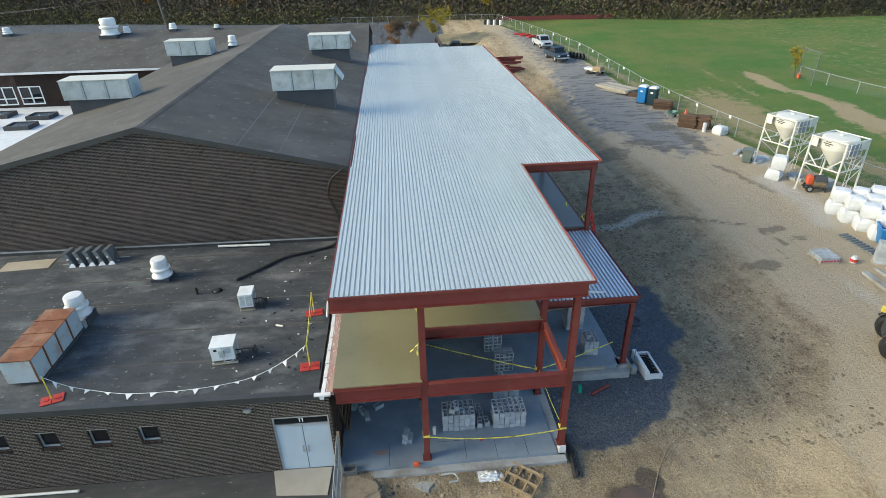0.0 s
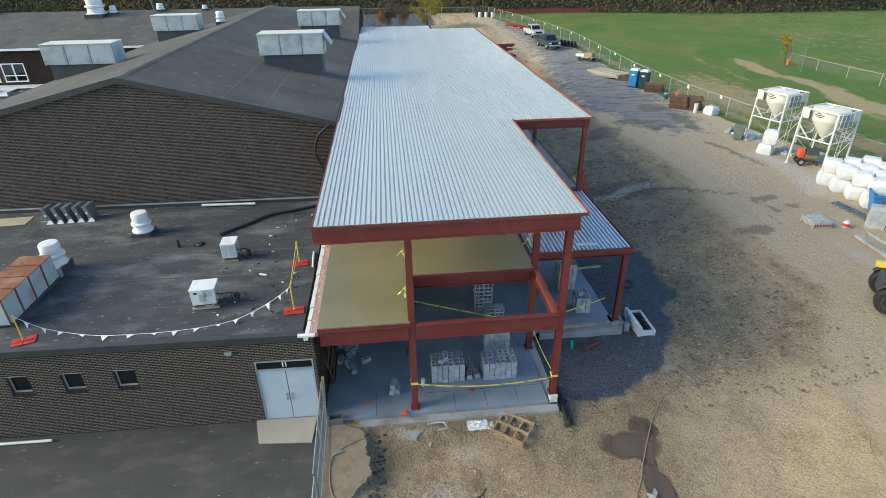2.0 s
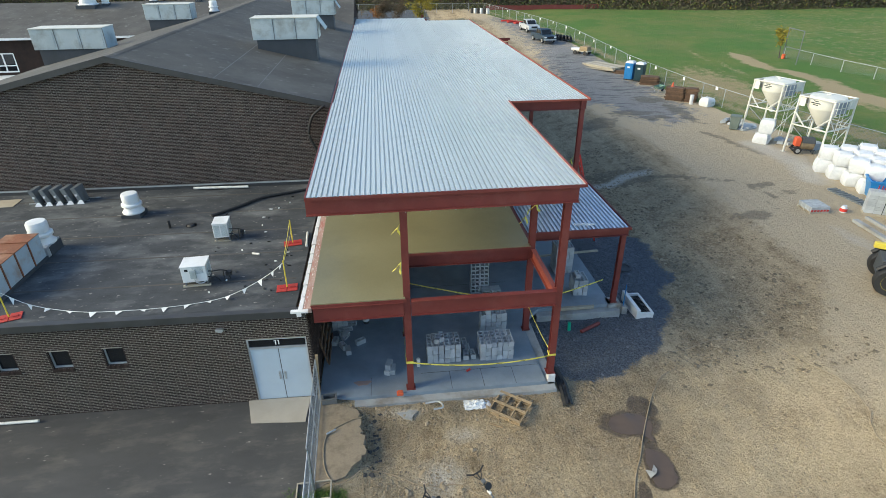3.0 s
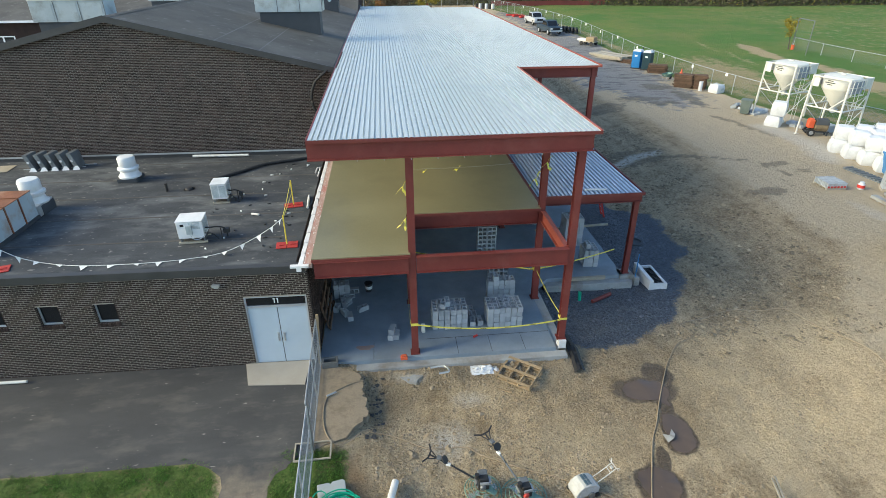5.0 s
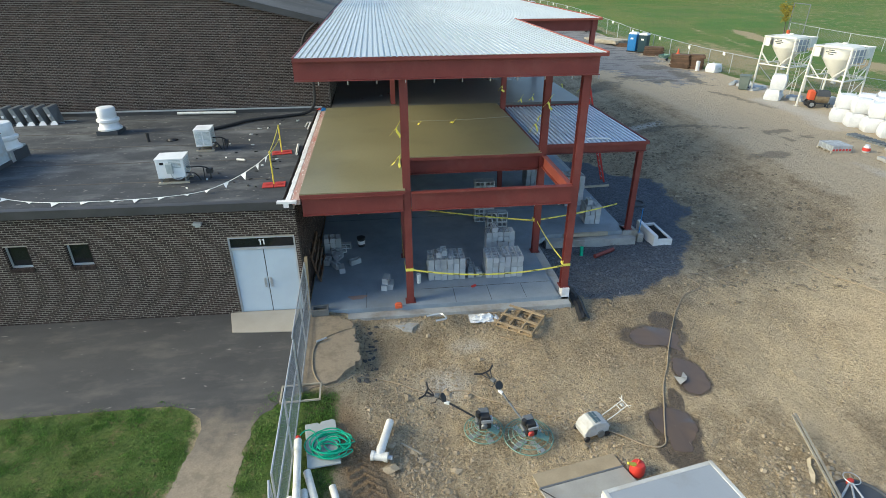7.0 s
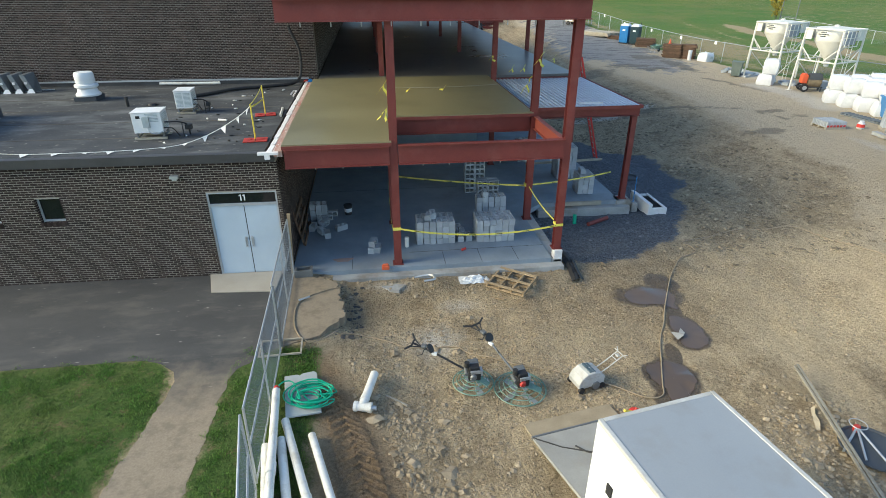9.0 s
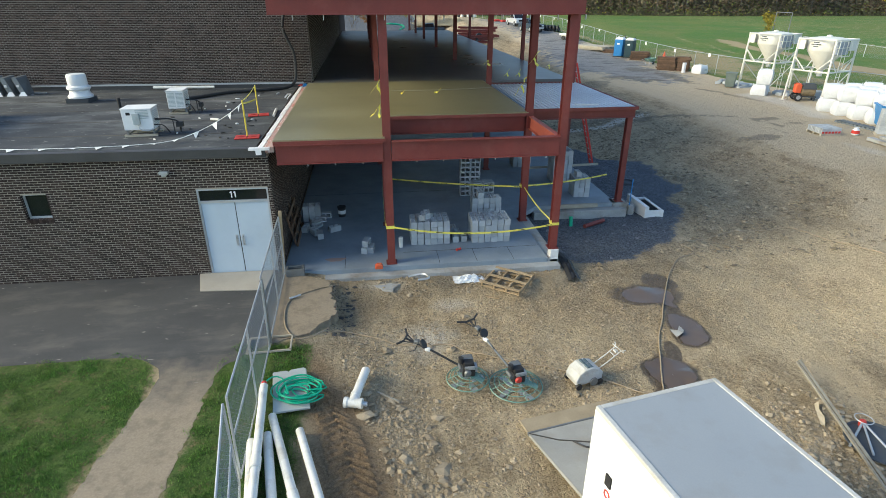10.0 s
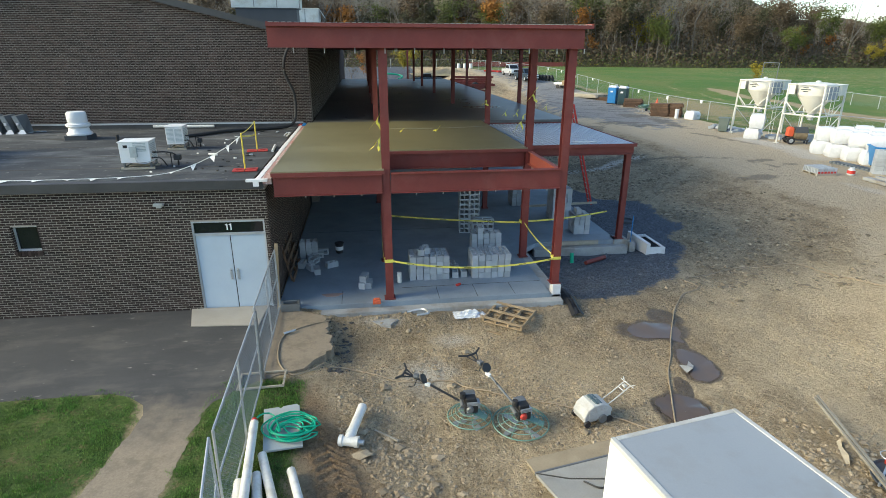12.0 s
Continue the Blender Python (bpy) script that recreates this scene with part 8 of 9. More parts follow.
# ---------------------------------------------------------------- along the track
def bulk_bag(at, turn, h, seed, label="full white woven bulk bag", group="white bulk bags"):
    r = random.Random(seed)
    b = thing("bulk_bag", label, "bulk bag", at, turn, group)
    n, rows, w = 24, 9, 0.56 if h < 0.8 else 0.55
    flare = r.uniform(-0.22, -0.08) if h < 0.8 else r.uniform(-0.02, 0.14)
    g = Geo()
    vs, fs = [], []
    for j in range(rows):
        t = j / (rows - 1)
        bulge = 0.88 + 0.13 * math.sin(math.pi * t) ** 0.7 + flare * (t - 0.5) - 0.16 * max(0, t - 0.8) * 5 * 0.5
        for i in range(n):
            a = 2 * math.pi * i / n
            sq = 1 / max(abs(math.cos(a)), abs(math.sin(a))) ** 0.74
            rr = w * bulge * sq * 0.93 + 0.035 * (r.random() - 0.5)
            vs.append((rr * math.cos(a), rr * math.sin(a), h * t * (1 if j < rows - 1 else 0.97)))
    fs = [(j * n + i, j * n + (i + 1) % n, (j + 1) * n + (i + 1) % n, (j + 1) * n + i) for j in range(rows - 1) for i in range(n)]
    vs.append((0, 0, h * 1.05))
    fs += [((rows - 1) * n + i, (rows - 1) * n + (i + 1) % n, rows * n) for i in range(n)]
    part("sack", g.add(vs, fs), M["bag"], b, smooth=True)
    for sx, sy in ((-1, -1), (1, -1), (1, 1), (-1, 1)):
        x, y = 0.40 * sx, 0.40 * sy
        part("lifting_loop", Geo().tube([(x, y, h * 0.86), (x * 1.02, y * 1.02, h * 1.04), (x * 0.7, y * 1.02, h * 1.04), (x * 0.7, y, h * 0.9)], 0.018, 5), M["bag"], b)
    part("print_patch", Geo().box(-0.16, 0.16, -0.625, -0.615, h * 0.38, h * 0.62), M["unit"], b, "faint grey print")
    return b


for i in range(3):
    for j in range(4):
        x, y = 31.45 + i * 1.22, 16.1 - j * 1.24 - 0.12 * i
        z = gz(x, y)
        bulk_bag((x, y, z), 60 + 7 * math.sin(3 * i + j), 0.78, i * 7 + j)
        if not (i == 2 and j == 3):
            bulk_bag((x + 0.18, y + 0.06, z + 0.80), 55 + 9 * math.sin(5 * i + 2 * j), 0.82, i * 9 + j + 50)
bulk_bag((31.35, 22.35, gz(31.3, 22.3)), 40, 0.75, 3)
bulk_bag((31.5, 22.3, gz(31.3, 22.3) + 0.76), 48, 1.0, 4)
bulk_bag((33.0, 33.0, gz(33, 33)), 20, 0.75, 77, "half-empty white bulk bag by the fence")


def mortar_silo(at, turn, label):
    s = thing("mortar_silo", label, "mortar silo", at, turn, "mortar silos")
    w, top = 1.18, 4.0
    legs = [(-w, -w), (w, -w), (w, w), (-w, w)]
    for x, y in legs:
        part("leg", Geo().rod((x * 1.06, y * 1.06, 0), (x, y, top), 0.065, 8), M["silo"], s, "white tube leg", smooth=True)
        part("foot_plate", Geo().box(x * 1.06 - 0.14, x * 1.06 + 0.14, y * 1.06 - 0.14, y * 1.06 + 0.14, 0, 0.025), M["silo"], s)
    for k in range(4):
        (x0, y0), (x1, y1) = legs[k], legs[(k + 1) % 4]
        for z in (2.0, top - 0.05):
            part("cross_beam", Geo().rod((x0 * 1.03, y0 * 1.03, z), (x1 * 1.03, y1 * 1.03, z), 0.05, 6), M["silo"], s)
        part("brace", Geo().rod((x0 * 1.02, y0 * 1.02, 2.85), ((x0 * 0.65 + x1 * 0.35), (y0 * 0.65 + y1 * 0.35), 2.0), 0.04, 6), M["silo"], s)
        part("brace", Geo().rod((x1 * 1.02, y1 * 1.02, 2.85), ((x1 * 0.65 + x0 * 0.35), (y1 * 0.65 + y0 * 0.35), 2.0), 0.04, 6), M["silo"], s)
        if k in (1, 3):
            part("brace", Geo().rod((x0 * 1.04, y0 * 1.04, 0.3), (x1 * 1.03, y1 * 1.03, 1.95), 0.03, 6), M["silo"], s)
    part("side_panel", Geo().box(-w, -w * 0.62, -w - 0.01, -w + 0.03, 3.30, top - 0.02), M["silo"], s, "off-white corner panel")
    part("side_panel", Geo().box(-w - 0.01, -w + 0.03, -w + 0.04, w, 3.30, top - 0.02), M["silo"], s, "off-white side panel")
    part("side_panel", Geo().box(w - 0.03, w + 0.01, w * 0.36, w, 3.28, top - 0.02), M["silo"], s, "off-white end panel")
    part("control_box", Geo().box(w * 0.86, w + 0.06, -w * 0.80, w * 0.24, 3.06, top - 0.16), M["silo_grey"], s, "grey box behind the bars", bevel=0.02)
    for y in (-w * 0.86, -w * 0.50, -w * 0.12, w * 0.30):
        part("cage_bar", Geo().rod((w + 0.16, y, 2.98), (w + 0.16, y, top - 0.08), 0.024, 6), M["silo"], s, smooth=True)
    for z in (2.98, 3.5, top - 0.08):
        part("cage_rail", Geo().rod((w + 0.16, -w * 0.86, z), (w + 0.16, w * 0.30, z), 0.024, 6).rod((w + 0.16, -w * 0.86, z), (w, -w * 0.86, z), 0.024, 6).rod((w + 0.16, w * 0.30, z), (w, w * 0.30, z), 0.024, 6), M["silo"], s, smooth=True)
    part("drum", Geo().lathe([(0.22, 2.02), (0.25, 2.06), (1.08, 3.22), (1.10, 3.27), (1.10, top - 0.06), (1.06, top + 0.0), (0.6, top + 0.07), (0.3, top + 0.09)], 28), M["silo"], s, "off-white conical hopper", smooth=True)
    part("outlet", Geo().rod((0, 0, 1.62), (0, 0, 2.04), 0.16, 14).box(-0.2, 0.2, -0.2, 0.2, 1.78, 1.85), M["galv"], s, "grey outlet valve", smooth=True)
    part("hatch", Geo().lathe([(0.15, top + 0.07), (0.15, top + 0.17), (0.04, top + 0.20)], 18), M["silo"], s, "round hatch", smooth=True)
    for k in range(3):
        part("print_bar", Geo(pose(0, 0, 0, 0, 0, -4)).box(-0.18 - 0.16 * (k == 1), 0.16 + 0.16 * (k == 1), -1.14, -1.085, 3.74 - k * 0.12, 3.785 - k * 0.12), M["curb"], s, "dark bar of print")
    for k in range(8):
        part("rung", Geo().rod((w * 1.0, -0.2, 0.4 + 0.42 * k), (w * 1.0, 0.2, 0.4 + 0.42 * k), 0.015, 5), M["silo"], s)
    part("ladder_rail", Geo().rod((w, -0.2, 0), (w, -0.2, 3.6), 0.02, 6).rod((w, 0.2, 0), (w, 0.2, 3.6), 0.02, 6), M["silo"], s)
    return s


mortar_silo((33.15, 19.35, gz(33.1, 19.3)), -70, "off-white mortar silo on a tall braced frame")
mortar_silo((33.4, 24.8, gz(33.4, 24.8)), -70, "second off-white mortar silo standing beside the fence")

mx = thing("mortar_mixer", "orange and grey mortar mixer under the silo", "mortar mixer", (32.5, 19.65, gz(32.5, 19.6)), -21)
mx.scale = (0.84, 0.84, 0.84)
part("engine_cover", Geo().box(-0.62, -0.2, -0.33, 0.33, 0.62, 1.28).box(-0.55, -0.25, -0.25, 0.25, 1.27, 1.36), M["orange"], mx, "red-orange engine cover", bevel=0.04)
part("drum", Geo(Matrix.Translation((0.35, 0, 0.75)) @ pose(0, 0, 0, 0, 90, 0)).lathe([(0.02, -0.5), (0.38, -0.5), (0.44, -0.45), (0.44, 0.45), (0.38, 0.5), (0.02, 0.5)], 20), M["bank_dark"], mx, "mortar-crusted grey mixing drum", smooth=True)
part("guard", Geo().add([(-0.15, -0.44, 0.95), (0.88, -0.44, 0.95), (0.88, 0.44, 0.95), (-0.15, 0.44, 0.95), (-0.05, -0.26, 1.36), (0.80, -0.26, 1.36), (0.80, 0.26, 1.36), (-0.05, 0.26, 1.36)], [(4, 5, 6, 7), (0, 1, 5, 4), (1, 2, 6, 5), (2, 3, 7, 6), (3, 0, 4, 7)]), M["curb"], mx, "dark grey hood over the drum", bevel=0.02)
for y in (-0.45, 0.45):
    w = part("wheel", Geo().rod((-0.35, y - 0.08, 0.30), (-0.35, y + 0.08, 0.30), 0.30, 18), M["black"], mx, smooth=True)
    part("rim", Geo().rod((-0.35, y - 0.09, 0.30), (-0.35, y + 0.09, 0.30), 0.16, 14), M["galv"], w, smooth=True)
part("frame", Geo().box(-0.8, 1.0, -0.3, -0.22, 0.3, 0.4).box(-0.8, 1.0, 0.22, 0.3, 0.3, 0.4).box(0.85, 0.95, -0.3, -0.2, 0, 0.3).box(0.85, 0.95, 0.2, 0.3, 0, 0.3), M["curb"], mx, "dark frame")
b = thing("grey_bin", "faded green wheeled bin beside the silo", "bin", (31.35, 25.9, gz(31.3, 25.9)), -40)
part("body", Geo().add([(-0.3, -0.3, 0.05), (0.3, -0.3, 0.05), (0.3, 0.3, 0.05), (-0.3, 0.3, 0.05), (-0.38, -0.38, 1.05), (0.38, -0.38, 1.05), (0.38, 0.38, 1.05), (-0.38, 0.38, 1.05)], [(0, 3, 2, 1), (4, 5, 6, 7), (0, 1, 5, 4), (1, 2, 6, 5), (2, 3, 7, 6), (3, 0, 4, 7)]), M["bin_green"], b, bevel=0.03)
part("lid", Geo().box(-0.42, 0.42, -0.42, 0.42, 1.052, 1.12), M["bin_green"], b, bevel=0.02)
part("wheel", Geo().rod((-0.36, 0.28, 0.1), (-0.28, 0.28, 0.1), 0.1, 12).rod((0.28, 0.28, 0.1), (0.36, 0.28, 0.1), 0.1, 12), M["black"], b)
rnd = random.Random(61)
for k in range(24):
    x, y = 31.3 + 1.9 * rnd.random(), 26.3 + 2.2 * rnd.random()
    ob = tagged(new("concrete_block", BLOCK), "broken block in the heap by the fence", "concrete block", "heap of broken blocks")
    ob.matrix_basis = pose(x, y, gz(x, y) + 0.12 * rnd.random(), 40 * rnd.random(), 30 * rnd.random(), 360 * rnd.random())
for k in range(12):
    x, y = 31.6 + 2.4 * rnd.random(), 21.4 + 1.6 * rnd.random()
    ob = tagged(new("concrete_block", BLOCK), "dusty block near the silo legs", "concrete block", "heap of broken blocks")
    ob.matrix_basis = pose(x, y, gz(x, y), 0, 0, 360 * rnd.random())

for x, y, a, b, lift, turn, tilt in ((32.3, 25.9, 1.5, 0.9, 0.0, 20, 0), (33.0, 26.6, 1.3, 0.8, 0.0, -30, 4), (32.5, 26.0, 1.1, 0.7, 0.13, 38, 3), (34.0, 20.2, 0.8, 0.7, 0.0, 10, 0)):
    solid("concrete_slab", Geo(pose(x, y, gz(x, y) + lift - 0.02, tilt, 0, turn)).box(-a / 2, a / 2, -b / 2, b / 2, 0, 0.14 if x < 33.5 else 0.5), M["cmu"], "dusty grey concrete slab lying at the silo feet", "concrete slab", "slabs by the silos", bevel=0.015)

bp = thing("block_pallet", "pallet of small grey blocks with pale tops and red sides", "block pallet", (26.55, 10.45, gz(26.5, 10.4)), -3)
bp.scale = (0.84, 0.92, 0.9)
SMALL = Geo().box(0, 0.185, 0, 0.09, 0, 0.30).mesh("paver", M["cmu"])
part("skid", Geo().box(-0.65, 0.65, -0.6, -0.5, 0, 0.1).box(-0.65, 0.65, -0.05, 0.05, 0, 0.1).box(-0.65, 0.65, 0.5, 0.6, 0, 0.1).box(-0.65, 0.65, -0.6, 0.6, 0.1, 0.12), M["lumber"], bp, "timber skid")
for i in range(6):
    for j in range(10):
        ob = part("paver", SMALL, None, bp)
        ob.matrix_basis = pose(-0.62 + 0.21 * i, -0.6 + 0.12 * j, 0.121)
for i in range(6):
    part("wrap_strip", Geo().box(-0.61 + 0.21 * i, -0.47 + 0.21 * i, -0.612, -0.602, 0.13, 0.24), M["red"], bp, "red wrapping strip")
sd = thing("salt_sack", "crumpled red and white sack on the track", "sack", (27.9, 9.9, gz(27.9, 9.9)), 20)
part("sack", Geo().lathe([(0.14, 0.0), (0.19, 0.08), (0.17, 0.26), (0.09, 0.36), (0.12, 0.40)], 14), M["bag"], sd, smooth=True)
part("print_band", Geo().lathe([(0.192, 0.09), (0.178, 0.25)], 14), M["red"], sd, "red band", smooth=True)
solid("slat_mat", Geo(pose(29.75, 11.65, gz(29.7, 11.6), 0, 0, 4)).box(-0.30, 0.30, -1.35, 1.35, 0, 0.05), M["mat_slat"], "long grey-green slatted mat on the track", "mat", bevel=0.01)
for k in range(11):
    solid("mat_slat", Geo(pose(29.75 - 0.07 * (0.25 * k - 1.25), 10.40 + 0.25 * k, gz(29.7, 11.6) + 0.052, 0, 0, 4)).box(-0.30, 0.30, -0.07, 0.07, 0, 0.07), M["mat_slat"], "grey-green cross slat on the mat", "slat", "mat slats")
bn = thing("blue_skip", "open blue steel skip with red paint marks", "skip", (31.4, 11.35, gz(31.4, 11.3)), -30)
part("shell", Geo().add([(-0.7, -0.55, 0.1), (0.7, -0.55, 0.1), (0.7, 0.55, 0.1), (-0.7, 0.55, 0.1), (-0.85, -0.65, 1.15), (0.85, -0.65, 1.15), (0.85, 0.65, 1.15), (-0.85, 0.65, 1.15)], [(0, 3, 2, 1), (0, 1, 5, 4), (1, 2, 6, 5), (2, 3, 7, 6), (3, 0, 4, 7)]), M["blue"], bn, "blue steel shell")
part("rim", Geo().box(-0.9, 0.9, -0.7, -0.62, 1.1, 1.18).box(-0.9, 0.9, 0.62, 0.7, 1.1, 1.18).box(-0.9, -0.82, -0.62, 0.62, 1.1, 1.18).box(0.82, 0.9, -0.62, 0.62, 1.1, 1.18), M["blue"], bn)
for k in range(3):
    part("paint_mark", Geo().box(-0.45 + 0.32 * k, -0.22 + 0.32 * k, -0.668, -0.655, 0.62, 0.66).box(-0.45 + 0.32 * k, -0.40 + 0.32 * k, -0.668, -0.655, 0.66, 1.0).box(-0.27 + 0.32 * k, -0.22 + 0.32 * k, -0.668, -0.655, 0.66, 1.0), M["red"], bn, "red paint bars")
part("leg", Geo().box(-0.6, -0.5, -0.4, 0.4, 0, 0.1).box(0.5, 0.6, -0.4, 0.4, 0, 0.1), M["curb"], bn)
for k, (x, y) in enumerate(((29.45, 9.45), (30.1, 8.35))):
    s = thing("block_cube", "tall strapped cube of pale concrete blocks", "block cube", (x, y, gz(x, y)), -32, "strapped block cubes")
    for lvl in range(6):
        for i in range(3):
            for j in range(3):
                if 0 < j < 2 and 0 < i < 2 and lvl < 5:
                    continue
                ob = part("block", BLOCK, None, s)
                ob.matrix_basis = pose(i * 0.405 - 0.6, j * 0.205 - 0.3, 0.12 + lvl * 0.2)
    part("skid", Geo().box(-0.62, 0.62, -0.32, 0.34, 0, 0.115), M["lumber"], s, "timber skid")
    part("strap", Geo().box(0.18, 0.21, -0.312, -0.302, 0.1, 1.32), M["dark"], s, "black strap")
solid("precast_lintel", Geo(pose(27.42, 7.3, gz(27.4, 7.3), 0, 0, -5)).box(-0.15, 0.15, -1.35, 1.35, 0.04, 0.20).box(-0.15, 0.15, -0.9, -0.8, 0, 0.04).box(-0.15, 0.15, 0.8, 0.9, 0, 0.04), M["concrete_warm"], "long pale precast lintel on blocks", "lintel", bevel=0.015)
solid("precast_lintel", Geo(pose(28.45, 8.0, gz(28.4, 8.0), 0, 0, -5)).box(-0.10, 0.10, -1.0, 1.0, 0.0, 0.14), M["concrete_warm"], "shorter pale precast lintel", "lintel", bevel=0.015)

# loader that stands beside the track
ld = thing("wheel_loader", "yellow-wheeled dark loader standing beside the track", "loader", (24.60, 2.39, gz(24.6, 2.4)), -35)
for x, y in ((-0.75, 0.85), (-0.75, -0.85), (1.55, 0.85), (1.55, -0.85)):
    w = part("tyre", Geo(Matrix.Translation((x, y, 0.62)) @ pose(0, 0, 0, 90, 0, 0)).lathe([(0.34, -0.19), (0.56, -0.21), (0.62, -0.12), (0.62, 0.12), (0.56, 0.21), (0.34, 0.19)], 28), M["black"], ld, "worn black tyre", smooth=True)
    part("rim", Geo(Matrix.Translation((x, y, 0.62)) @ pose(0, 0, 0, 90, 0, 0)).lathe([(0.10, -0.13), (0.28, -0.15), (0.36, -0.195), (0.36, 0.195), (0.28, 0.15), (0.10, 0.13)], 24), M["yellow"], w, "yellow rim", smooth=True)
    part("fender", Geo().tube([(x - 0.6, y, 1.05), (x - 0.35, y, 1.30), (x + 0.35, y, 1.30), (x + 0.62, y, 1.0)], 0.09, 6), M["black"], ld, "black fender")
part("chassis", Geo().box(-1.2, 2.1, -0.55, 0.55, 0.55, 1.35), M["curb"], ld, "dark chassis", bevel=0.05)
part("cab", Geo().box(0.2, 1.4, -0.5, 0.5, 1.36, 2.4), M["glass"], ld, "dark glazed cab", bevel=0.06)
part("cab_roof", Geo().box(0.1, 1.5, -0.58, 0.58, 2.401, 2.5), M["yellow"], ld, bevel=0.04)
part("boom", Geo().box(-1.4, 1.9, 0.58, 0.80, 1.36, 1.62), M["yellow"], ld, bevel=0.03)

# stores along the fence
def toilet(at, turn, mat_, label):
    t = thing("portable_toilet", label, "portable toilet", at, turn, "portable toilets")
    part("cabin", Geo().box(-0.55, 0.55, -0.55, 0.55, 0.1, 2.05), M[mat_], t, bevel=0.04)
    part("roof", Geo().add([(-0.58, -0.58, 2.05), (0.58, -0.58, 2.05), (0.58, 0.58, 2.05), (-0.58, 0.58, 2.05), (-0.4, -0.42, 2.28), (0.4, -0.42, 2.28), (0.4, 0.42, 2.28), (-0.4, 0.42, 2.28)], [(0, 3, 2, 1), (4, 5, 6, 7), (0, 1, 5, 4), (1, 2, 6, 5), (2, 3, 7, 6), (3, 0, 4, 7)]), M["bag"], t, "white moulded roof", bevel=0.03)
    d = part("door", Geo().box(-0.44, 0.40, -0.575, -0.551, 0.2, 1.98), M[mat_], t, bevel=0.01)
    part("sign_patch", Geo().box(-0.2, 0.16, -0.584, -0.576, 1.45, 1.65), M["flag"], d, "white sign")
    part("skid", Geo().box(-0.6, 0.6, -0.6, -0.48, 0, 0.099).box(-0.6, 0.6, 0.48, 0.6, 0, 0.099), M["black"], t)
    part("vent_pipe", Geo().rod((0.42, 0.42, 2.0), (0.42, 0.42, 2.5), 0.05, 8), M["black"], t)
    t.scale = (0.80, 0.80, 0.84)
    return t


toilet((29.85, 43.35, gz(29.9, 43.3)), -45, "blue", "bright blue portable toilet by the fence")
toilet((30.65, 42.6, gz(30.6, 42.6)), -45, "toilet_green", "dark blue-green portable toilet beside the blue one")


def timber_stack(at, turn, nx, nz, l, mat_, label, w=0.14, h=0.09):
    s = thing("timber_stack", label, "timber stack", at, turn, "timber stacks")
    r = random.Random(int(at[1] * 10))
    for k in range(nz):
        for i in range(nx):
            ob = part("board", Geo().box(-l / 2, l / 2, 0, w - 0.015, 0, h - 0.012), M[mat_], s)
            ob.matrix_basis = pose(0.34 * (r.random() - 0.5) * (r.random() + 0.4), (i - nx / 2) * w + 0.03 * (r.random() - 0.5), k * h, 0, 0, 3 * (r.random() - 0.5))
    return s


timber_stack((31.2, 41.2, gz(31.2, 41.2)), -25, 8, 9, 1.7, "brown", "low stack of dark brown timber")
timber_stack((31.2, 35.6, gz(31.2, 35.6)), -38, 8, 13, 1.55, "brown", "tall stack of dark brown timber by the fence")
timber_stack((32.3, 34.7, gz(32.3, 34.7)), -30, 6, 14, 0.95, "brown", "tall dark stack of short timbers")
timber_stack((28.9, 48.1, gz(28.9, 48.1)), -62, 9, 4, 4.4, "lumber", "pile of long pale boards", 0.25)
timber_stack((27.7, 47.8, gz(27.7, 47.8)), -52, 2, 1, 3.4, "lumber", "two long pale boards on the ground", 0.28)
timber_stack((30.1, 45.5, gz(30.1, 45.5)), -35, 6, 4, 2.2, "brown", "scattered red-brown timber pile")
solid("white_cylinder", Geo().rod((31.9, 33.8, gz(31.9, 33.8)), (31.9, 33.8, gz(31.9, 33.8) + 0.85), 0.17, 14), M["bag"], "white cylinder standing by the timber", "cylinder", smooth=True)
solid("orange_cone", Geo().lathe([(0.18, 0), (0.18, 0.03), (0.12, 0.04), (0.03, 0.42)], 14, pose(31.0, 36.0, gz(31, 36) + 1.16)), M["orange"], "orange cone on the timber stack", "traffic cone", smooth=True)
wb = thing("wheelbarrow", "pale green wheelbarrow tipped by the timber", "wheelbarrow", (30.8, 38.2, gz(30.8, 38.2)), 30)
part("tray", Geo().add([(-0.3, -0.25, 0.35), (0.3, -0.25, 0.35), (0.3, 0.25, 0.35), (-0.3, 0.25, 0.35), (-0.5, -0.35, 0.62), (0.55, -0.35, 0.66), (0.55, 0.35, 0.66), (-0.5, 0.35, 0.62)], [(0, 3, 2, 1), (0, 1, 5, 4), (1, 2, 6, 5), (2, 3, 7, 6), (3, 0, 4, 7)]), M["trowel"], wb, "pale green tray")
part("frame", Geo().tube([(-1.0, -0.28, 0.6), (-0.3, -0.2, 0.33), (0.6, 0, 0.2)], 0.02, 6).tube([(-1.0, 0.28, 0.6), (-0.3, 0.2, 0.33), (0.6, 0, 0.2)], 0.02, 6).rod((-0.35, -0.2, 0.33), (-0.4, -0.22, 0), 0.018, 6).rod((-0.35, 0.2, 0.33), (-0.4, 0.22, 0), 0.018, 6), M["galv"], wb)
part("wheel", Geo().rod((0.62, -0.04, 0.18), (0.62, 0.04, 0.18), 0.18, 14), M["black"], wb, smooth=True)
ct = thing("material_cart", "small cart loaded with pale and reddish bundles", "cart", (28.4, 54.6, gz(28.4, 54.6)), -50)
ct.scale = (0.86, 0.86, 0.86)
part("bed", Geo().box(-1.2, 1.2, -0.6, 0.6, 0.45, 0.55), M["lumber"], ct)
part("load", Geo().box(-0.2, 1.1, -0.55, 0.5, 0.551, 1.15), M["wood"], ct, "reddish bundle", bevel=0.06)
